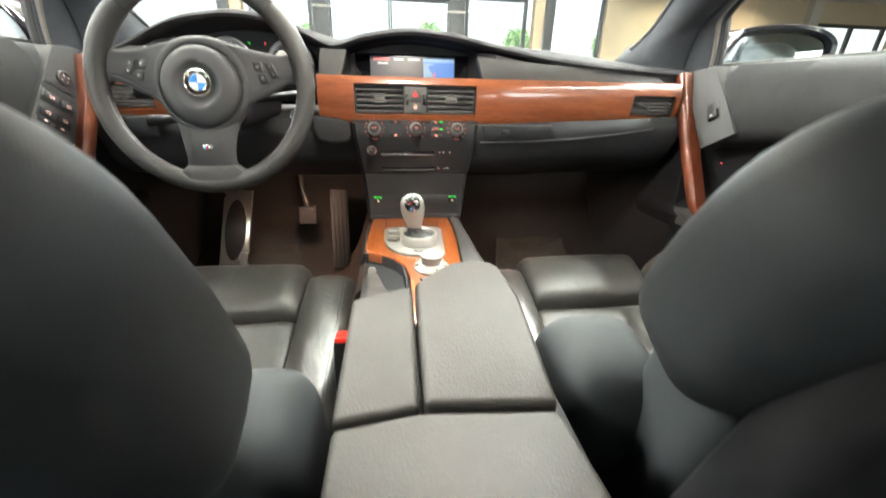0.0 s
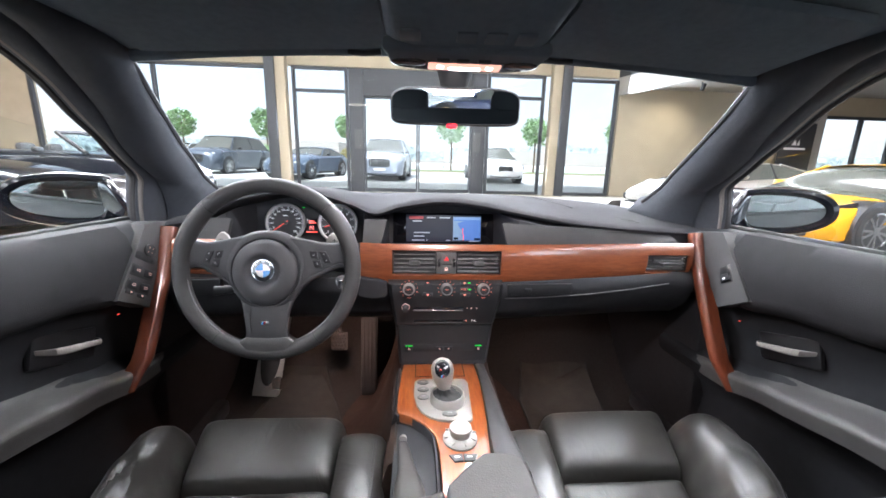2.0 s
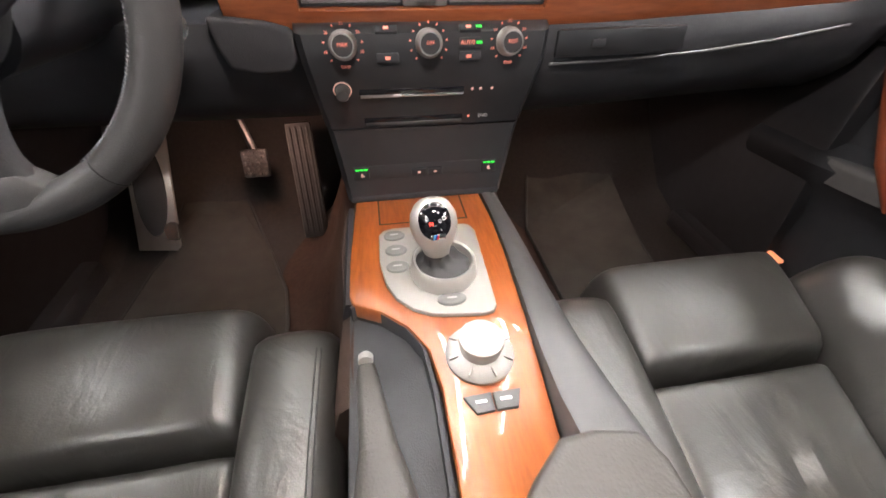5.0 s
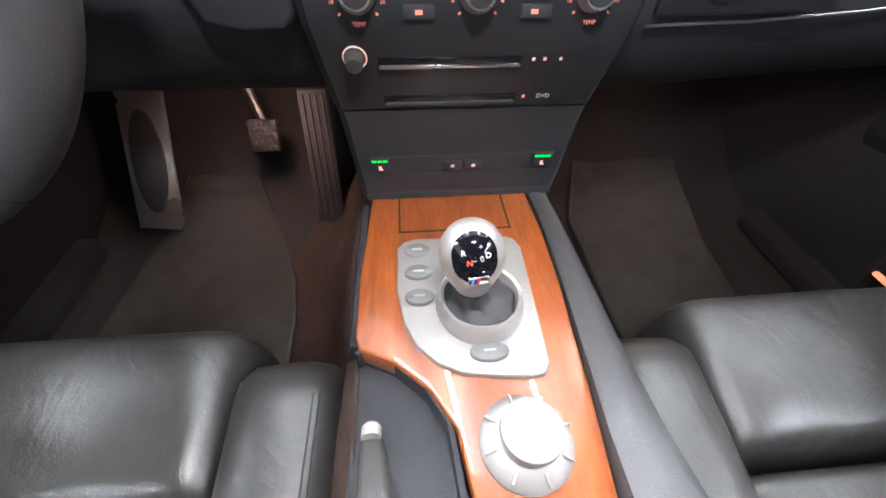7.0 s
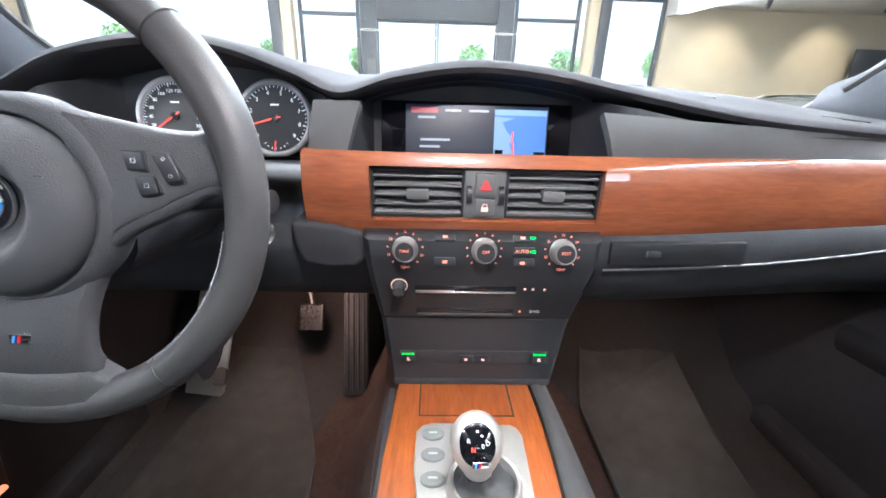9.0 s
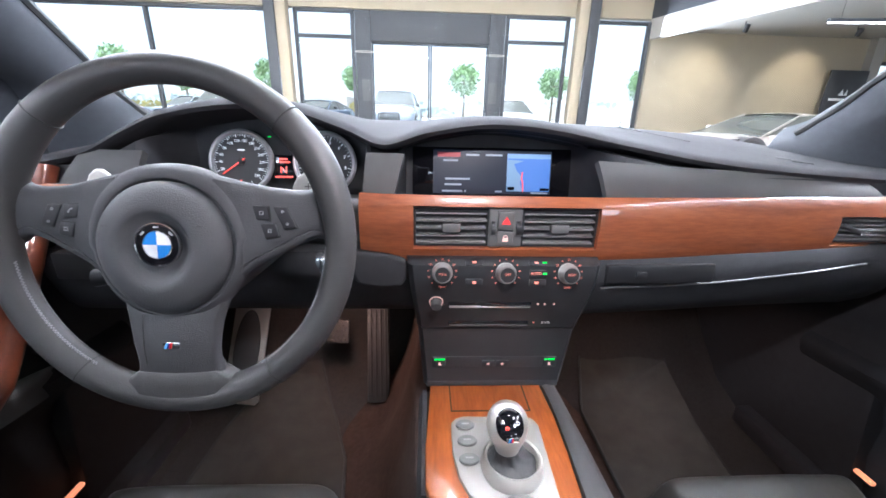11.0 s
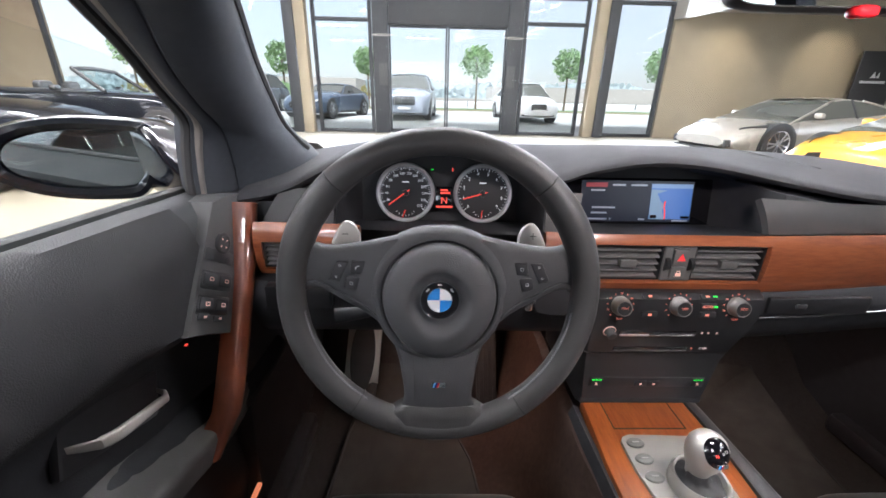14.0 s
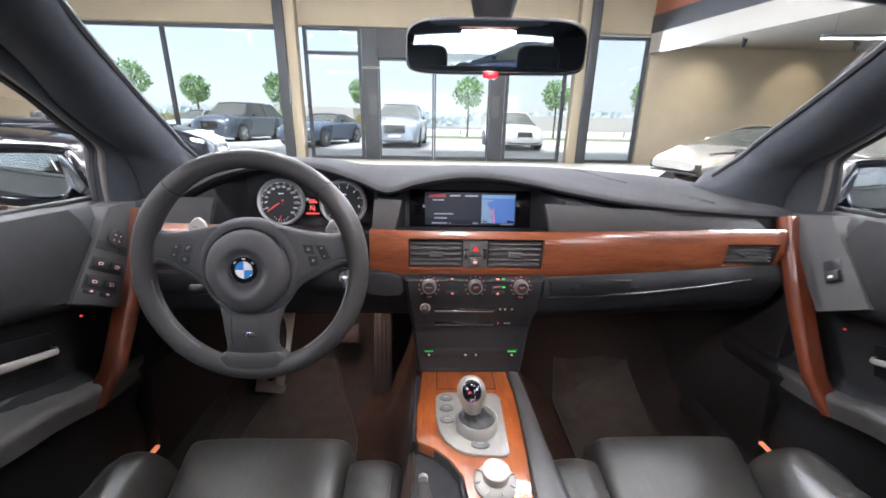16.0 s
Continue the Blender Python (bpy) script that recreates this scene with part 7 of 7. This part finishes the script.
CARS = {
    # stations along the car from nose to tail: (share of length, half width share, bonnet or deck height, shoulder height)
    "wedge": dict(L=4.30, W=1.90, H=1.165, r=.335, fa=.215, ra=.785, st=[(0, .70, .44, .36), (.03, .84, .56, .42), (.12, .95, .66, .58), (.24, 1.0, .75, .70), (.36, .985, .82, .76), (.60, 1.0, .90, .82), (.76, 1.02, .98, .88), (.92, .98, .97, .88), (1, .86, .88, .76)], gh=(.25, .51, .64, .93)),
    "coupe": dict(L=4.55, W=1.94, H=1.28, r=.345, fa=.185, ra=.785, st=[(0, .62, .60, .46), (.03, .82, .74, .58), (.10, .95, .84, .72), (.22, 1.0, .92, .82), (.40, .985, .97, .87), (.62, 1.0, .96, .90), (.78, 1.03, 1.0, .92), (.93, .95, .96, .86), (1, .82, .88, .70)], gh=(.38, .55, .66, .93)),
    "sedan": dict(L=4.85, W=1.86, H=1.47, r=.335, fa=.185, ra=.785, st=[(0, .66, .66, .52), (.025, .86, .78, .64), (.10, .97, .86, .76), (.25, 1.0, .96, .86), (.45, 1.0, .99, .90), (.65, 1.0, 1.0, .93), (.80, .99, 1.05, .95), (.96, .93, 1.04, .92), (1, .82, .95, .80)], gh=(.27, .43, .66, .84)),
    "suv": dict(L=5.1, W=2.0, H=1.74, r=.38, fa=.19, ra=.79, st=[(0, .74, .86, .62), (.025, .90, 1.02, .80), (.10, .98, 1.12, .98), (.25, 1.0, 1.18, 1.05), (.45, 1.0, 1.16, 1.08), (.65, 1.0, 1.16, 1.10), (.85, 1.0, 1.18, 1.10), (.97, .94, 1.16, 1.04), (1, .86, 1.05, .9)], gh=(.25, .38, .80, .965)),
    "roadster": dict(L=4.5, W=1.88, H=1.28, r=.34, fa=.185, ra=.785, st=[(0, .62, .56, .44), (.03, .82, .70, .56), (.10, .95, .82, .72), (.22, 1.0, .92, .84), (.40, .99, .96, .88), (.62, 1.0, .95, .90), (.78, 1.03, 1.0, .92), (.93, .95, .97, .86), (1, .82, .86, .70)], gh=(.36, .46, .62, .80)),
}


def car(name, label, kind, place, heading, body_paint, rim=RIM, stripe=None, open_top=False, group="", size=1.0):
    """A parked car, nose towards heading (degrees from +x)."""
    k = CARS[kind]
    L, W, H, r, st = k["L"], k["W"], k["H"], k["r"], k["st"]
    t = thing(name, label, "car", (0, 0, 0), group)
    def X(u):
        return L * (.5 - u)
    us = sorted(set([i / 36 for i in range(37)] + [.01, .99]))
    hw = [(a, b) for a, b, c, d in st]
    zc = [(a, c) for a, b, c, d in st]
    zs = [(a, d) for a, b, c, d in st]
    rows = []
    for u in us:
        w, c, s = W / 2 * lerp(hw, u), lerp(zc, u), lerp(zs, u)
        zb = .16 + .10 * (max(0, .06 - u) / .06) ** 1 + .12 * (max(0, u - .93) / .07)
        half = [(0, zb), (w * .86, zb), (w * .96, zb + .05), (w * 1.0, .5 * (zb + s)), (w * .985, s - .05), (w * .94, s), (w * .80, s + (c - s) * .62), (w * .55, s + (c - s) * .92), (w * .25, c), (0, c + .004)]
        rows.append([(X(u), y, z) for y, z in half] + [(X(u), -y, z) for y, z in half[-2:0:-1]])
    part("body", rings(rows), body_paint, t)
    a, b, c, d = k["gh"]
    # greenhouse: glass band and roof skin
    def gh(u, f):
        """Half width and height of the cabin at share u of the length, f from belt (0) to roof edge (1)."""
        zt = lerp([(a, lerp(zc, a)), (b, H - .02), ((b + c) / 2, H), (c, H - .025), (d, lerp(zc, d))], u)
        z0 = lerp(zs, u) - .02
        w0 = W / 2 * lerp(hw, u) * .93
        w1 = W / 2 * .66
        q = max(0.0, min(1.0, (zt - z0) / (H - z0)))
        return w0 + (w1 - w0) * f * q, z0 + (zt - z0) * f
    gu = [a + (d - a) * i / 24 for i in range(25)]
    if not open_top:
        rows = []
        for u in gu:
            ring = [gh(u, f) for f in (0, .35, .7, .94)]
            top = gh(u, 1.0)
            rows.append([(X(u), y, z) for y, z in ring] + [(X(u), 0, top[1] + .012)] + [(X(u), -y, z) for y, z in ring[::-1]])
        part("window_glass", rings(rows), CAR_GLASS, t, "dark tinted glass")
        rows = []
        for i in range(13):
            u = b - .012 + (c - b + .05) * i / 12
            w, z = gh(u, 1.0)
            rows.append([(X(u), y, z + dz) for y, dz in ((-w - .02, -.03), (-w, .004), (-w * .6, .026), (0, .034), (w * .6, .026), (w, .004), (w + .02, -.03))])
        part("roof", rings(rows, closed=False), body_paint, t)
        for s in (-1, 1):
            for u0, f0, u1, f1 in ((a + .005, .05, b, .98), (d - .01, .05, c + .02, .98)):
                p0, p1 = gh(u0, f0), gh(u1, f1)
                part("pillar", tube([(X(u0), s * (p0[0] + .004), p0[1]), (X(u1), s * (p1[0] + .004), p1[1] + .01)], .024, 8), body_paint, t)
            um = (b + c) / 2 + .02
            p0, p1 = gh(um, .0), gh(um, .97)
            part("pillar", tube([(X(um), s * (p0[0] + .006), p0[1]), (X(um + .01), s * (p1[0] + .006), p1[1])], .022, 6), BLACK, t)
    else:
        for s in (-1, 1):
            part("screen_frame", tube([(X(a), s * W * .40, lerp(zc, a) - .02), (X(b), s * W * .33, H)], .034, 8), RUBBER, t)
        part("screen_frame", tube([(X(b), -W * .33, H), (X(b + .005), 0, H + .03), (X(b), W * .33, H)], .034, 8), RUBBER, t)
        g = part("screen_glass", rings([[(X(a), y * W * .40, lerp(zc, a) - .02) for y in (-1, -.5, 0, .5, 1)], [(X(b), y * W * .33, H + .02 * (1 - y * y)) for y in (-1, -.5, 0, .5, 1)]], closed=False), glass("roadster_glass", (.7, .8, .82)), t, "clear raked windscreen")
        part("cockpit", box((X((b + c) / 2 + .03), 0, .93), (L * .26, W * .74, .10), .04), DASH_DARK, t, "dark open cockpit")
        for s in (-1, 1):
            part("head_restraint", cushion((X(c - .02), s * .36, .97), (.14, .36, .26), .5, .5, 18, 12), RUBBER, t)
    for s in (-1, 1):
        for u in (k["fa"], k["ra"]):
            y = s * W / 2 * (lerp(hw, u) - .002)
            m = Matrix.Translation((X(u), y, r)) @ turn(s * -90)
            part("wheel_arch", lathe([(0, -.28), (r * 1.13, -.28), (r * 1.13, .004), (r * 1.09, .006), (0, .006)], 36, m @ pose(0, 0, 0)), BLACK, t)
            wh = part("wheel", lathe([(r * .68, -.2), (r * .96, -.2), (r, -.17), (r, -.02), (r * .97, .012), (r * .90, .020), (r * .72, .016), (r * .70, 0)], 40, m), RUBBER, t, "black tyre")
            rb = lathe([(r * .62, -.05), (r * .72, -.05), (r * .725, .014), (r * .69, .018), (r * .655, .006)], 36, m)
            for j in range(10):
                rb = merge(rb, moved(prism([(r * .10, -r * .035), (r * .68, -r * .055), (r * .68, r * .055), (r * .10, r * .035)], "z", -.008, .010), m @ turn(0, 0, 72 * (j // 2) + (13 if j % 2 else -13) + 9)))
            rb = merge(rb, lathe([(0, -.01), (r * .16, -.01), (r * .15, .014), (0, .016)], 20, m))
            part("rim", rb, rim, wh, "alloy rim with double spokes")
            part("brake_disc", lathe([(0, -.06), (r * .55, -.06), (r * .55, -.045), (0, -.045)], 28, m), RIM_DARK, wh)
        u = .045
        if kind == "wedge":
            rows = []
            for i in range(9):
                uu = .075 + .115 * i / 8
                yy, hh = W / 2 * lerp(hw, uu) * (.74 + .17 * i / 8), .018 + .045 * i / 8
                zz = lerp(zs, uu) + (lerp(zc, uu) - lerp(zs, uu)) * (.70 - .62 * i / 8)
                rows.append([(X(uu), s * (yy - hh), zz + .020 + hh * .25), (X(uu), s * yy, zz + .022), (X(uu), s * (yy + hh), zz + .002 - hh * .1), (X(uu), s * yy, zz - .05)])
            part("headlamp", rings(rows), GLOSS_BLACK, t, "dark slanted headlamp")
        else:
            part("headlamp", cushion((X(u) - .03, s * W / 2 * lerp(hw, u) * .78, lerp(zs, u) + .03), (.26 if kind != "suv" else .16, .24, .11 if kind != "suv" else .2), .6, .6, 16, 10, rot=turn(0, 14, s * -32)), LENS, t, "clear headlamp")
        part("tail_lamp", cushion((X(.985), s * W / 2 * .68, lerp(zs, .985) + .0), (.08, .34, .12), .5, .5, 14, 8), TAIL, t, "red tail lamp")
        part("door_mirror", cushion((X(a + .13), s * (W / 2 * .99), lerp(zs, a + .1) + .10), (.11, .17, .10), .6, .6, 16, 10), body_paint if kind == "wedge" else BLACK, t, "door mirror")
        part("side_skirt", box((X(.5), s * (W / 2 * .985), .22), (L * .36, .03, .09), .012), BLACK, t)
    zn = lerp(zs, .02)
    if kind == "wedge":
        for s in (-1, 1):
            part("air_intake", cushion((X(.026), s * W * .31, .32), (.13, .32, .15), .3, .3, 16, 10, rot=turn(0, 0, s * -24)), RUBBER, t, "black front intake")
        part("splitter", box((X(.03), 0, .19), (.20, W * .74, .03), .01), RUBBER, t)
        part("side_intake", box((X(.64), W / 2 * .985, .62), (.34, .03, .16), .01), BLACK, t)
        part("side_intake", box((X(.64), -W / 2 * .985, .62), (.34, .03, .16), .01), BLACK, t)
    else:
        part("grille", cushion((X(.008), 0, zn - .08), (.10, W * (.46 if kind in ("coupe", "suv", "roadster") else .34), .26 if kind != "suv" else .36), .3, .3, 16, 8), BLACK, t, "black grille")
        for j in range(9):
            part("grille_bar", box((X(-.004), W * (-.18 + .045 * j), zn - .08), (.03, .012, .19)), CHROME_LINE, t)
        part("lower_intake", box((X(.012), 0, .28), (.08, W * .68, .12), .02), BLACK, t)
        part("plate_bar", box((X(-.006), 0, .42), (.01, .50, .10), .003), WHITE_PRINT, t, "blank pale number plate")
    if stripe:
        rows = []
        for i in range(13):
            u = .03 + .24 * i / 12
            w, cc, s_ = W / 2 * lerp(hw, u), lerp(zc, u), lerp(zs, u)
            rows.append([(X(u), w * q, (cc + .008) - (cc - s_) * (.0 if abs(q) < .26 else .08 * (abs(q) - .25) / .3)) for q in (.06, .14, .22, .30)])
        part("stripe", rings(rows, closed=False), stripe, t, "white bonnet stripe")
    t.matrix_world = Matrix.Translation(place) @ turn(0, 0, heading) @ Matrix.Scale(size, 4)
    return t


car("sports_car", "silver low wedge-shaped sports car with bright alloy wheels", "wedge", (7.70, 9.45, 0), 187, paint("silver_paint", (0.27, 0.248, 0.215), .15), size=1.06)
car("sports_car", "yellow low wedge-shaped sports car with white bonnet stripes", "wedge", (7.05, 5.72, 0), 187, paint("yellow_paint", (0.56, 0.26, 0.006), 0.0), RIM_DARK, WHITEP, size=1.03)
car("roadster", "black open roadster with raked windscreen and upright slatted grille", "roadster", (-7.47, 9.1, 0), 11, PAINT_BLACK, RIM_DARK, open_top=True, size=1.14)
car("coupe", "gloss black coupe parked in the row beside the roadster", "coupe", (-7.15, 5.45, 0), 9, PAINT_BLACK, RIM, size=1.06)
car("sports_car", "dark blue sports car with gold wheels parked behind", "wedge", (1.1, -9.4, 0), 196, paint("navy_paint", (0.01, 0.02, 0.07), .3), RIM_GOLD)
car("sports_car", "white and blue sports car parked behind", "wedge", (5.6, -10.2, 0), 170, paint("white_paint", (0.70, 0.72, 0.76), .1), RIM)
car("suv", "dark blue large four-wheel-drive car on the forecourt", "suv", (-9.4, 20.6, FORE), -98, paint("blue_grey_paint", (0.06, 0.075, 0.10), .2))
car("coupe", "dark blue coupe on the forecourt", "coupe", (-4.95, 18.5, FORE), -106, paint("steel_blue_paint", (0.08, 0.11, 0.16), .2))
car("suv", "pale grey four-wheel-drive car on the forecourt", "suv", (-1.45, 19.0, FORE), -93, paint("pale_paint", (0.26, 0.29, 0.35), .2))
car("sedan", "white saloon car on the forecourt", "sedan", (3.45, 18.6, FORE), -86, paint("white_saloon_paint", (0.72, 0.72, 0.72), .0))
car("sedan", "silver saloon car on the forecourt", "sedan", (-13.4, 24.5, FORE), -112, paint("grey_saloon_paint", (0.42, 0.44, 0.46), .3))

# ---- trees and distance ----
# paler than true leaves: the haze before the trees is in the colour
LEAF = material("leaf", (0.20, 0.32, 0.14), 0.6, vary=0.5, scale=6)
BARK = material("bark", (0.12, 0.09, 0.06), 0.9, vary=0.3, scale=20)
rng = random.Random(7)


def tree(place, h, r, name="tree"):
    """A pollarded young tree: tapered trunk, limbs and a crown of many small leaves."""
    t = thing(name, "young round-crowned green tree on a thin trunk", "tree", place, "forecourt trees")
    x, y, z = place
    trunk = tube([(x, y, 0), (x + .02, y, h * .4), (x, y + .03, h - r)], [.09, .07, .05], 8)
    for i in range(6):
        a = rng.uniform(0, math.tau)
        trunk = merge(trunk, tube([(x, y, h - r * 1.3), (x + .5 * r * math.cos(a), y + .5 * r * math.sin(a), h - r * rng.uniform(.3, 1))], [.035, .012], 5))
    part("trunk", trunk, BARK, t)
    vs, fs = [], []
    for i in range(1500):
        d = Vector((rng.gauss(0, 1), rng.gauss(0, 1), rng.gauss(0, 1))).normalized()
        lump = 1 + .28 * noise.noise(d * 2.3 + Vector(place))
        c = Vector((x, y, h - r)) + d * r * lump * rng.uniform(.35, 1) ** .5
        n = Vector((rng.gauss(0, 1), rng.gauss(0, 1), rng.gauss(0, 1))).normalized()
        u = n.orthogonal().normalized()
        v = n.cross(u)
        q = rng.uniform(.07, .13)
        b0 = len(vs)
        vs += [c - u * q, c + v * q * .6, c + u * q, c - v * q * .6]
        fs.append((b0, b0 + 1, b0 + 2, b0 + 3))
    me = bpy.data.meshes.new("crown")
    me.from_pydata(vs, [], fs)
    me.materials.append(LEAF)
    cr = new("crown", me)
    cr.parent = t
    cr.location = -Vector(place)
    tagged(cr, kind="stuff")
    return t


for x, y, h, r in ((-22.4, 32, 5.3, 1.25), (-17.8, 32, 4.4, 1.0), (-11.6, 32, 4.7, 1.1), (-5.4, 32, 4.4, .95), (2.7, 32, 4.7, 1.15), (9.5, 32, 4.6, 1.1), (16.5, 32, 4.8, 1.2), (25, 26, 4.8, 1.3)):
    tree((x, y, 0), h, r)


def leaf_bank(name, label, x0, x1, y, zlo, zhi, depth, n, size, mat, seed):
    """A hedge or far wood: many small leaf faces over an uneven top."""
    g = random.Random(seed)
    vs, fs = [], []
    for i in range(n):
        x, yy = g.uniform(x0, x1), y + g.uniform(-depth, depth)
        top = zlo + (zhi - zlo) * (.62 + .55 * noise.noise((x * 3.0 / (x1 - x0) * 6, y, 0)) + .22 * noise.noise((x * 40 / (x1 - x0), y, 3)))
        c = Vector((x, yy, FORE + g.uniform(0, max(.1, top))))
        u = Vector((g.gauss(0, 1), g.gauss(0, .4), g.gauss(0, 1))).normalized() * size * g.uniform(.6, 1.4)
        v = Vector((0, 1, 0)).cross(u)
        b0 = len(vs)
        vs += [c - u, c + v * .7, c + u, c - v * .7]
        fs.append((b0, b0 + 1, b0 + 2, b0 + 3))
    me = bpy.data.meshes.new(name)
    me.from_pydata(vs, [], fs)
    me.materials.append(mat)
    return tagged(new(name, me), label, "hedge" if y < 60 else "wood", "", "stuff")


leaf_bank("hedge", "clipped green hedge beside the parking bays", -12.4, -9.6, 31.0, .9, 1.9, .7, 1800, .10, LEAF, 3)
leaf_bank("shrubs", "low autumn shrubs along the forecourt", -26, -6, 36.0, .8, 1.7, .8, 3000, .14, material("autumn_leaf", (0.20, 0.18, 0.06), .7, vary=.5, scale=2), 4)
# distance haze is painted into this pale blue-grey leaf colour
HAZY = material("hazed_far_leaf", (0.34, 0.40, 0.41), 0.9, vary=0.3, scale=.2)
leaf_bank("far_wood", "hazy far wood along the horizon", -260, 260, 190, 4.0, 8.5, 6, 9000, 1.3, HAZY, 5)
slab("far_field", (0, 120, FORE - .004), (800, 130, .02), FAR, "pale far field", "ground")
slab("verge", (0, 30.5, FORE + .01), (120, 5.0, .06), GRASS, "grass verge with kerb", "ground")
slab("kerb", (0, 27.9, FORE + .01), (120, .15, .12), CONCRETE, "pale kerb", "kerb")
for i in range(14):
    x = -60 + 9 * i
    g = thing("guard_rail", "pale roadside guard rail", "rail", (x, 44, 0), "guard rails")
    part("rail", box((x, 44, FORE + .62), (8.9, .06, .28), .02), WHITE, g)
    part("post", box((x, 44.1, FORE + .3), (.10, .08, .6)), STEEL, g)
slab("far_shed", (-30, 95, 2.2), (26, 12, 4.4), WHITE, "pale far shed", "building")
slab("far_shed", (45, 120, 2.0), (60, 14, 4.0), WHITE, "pale far shed", "building")
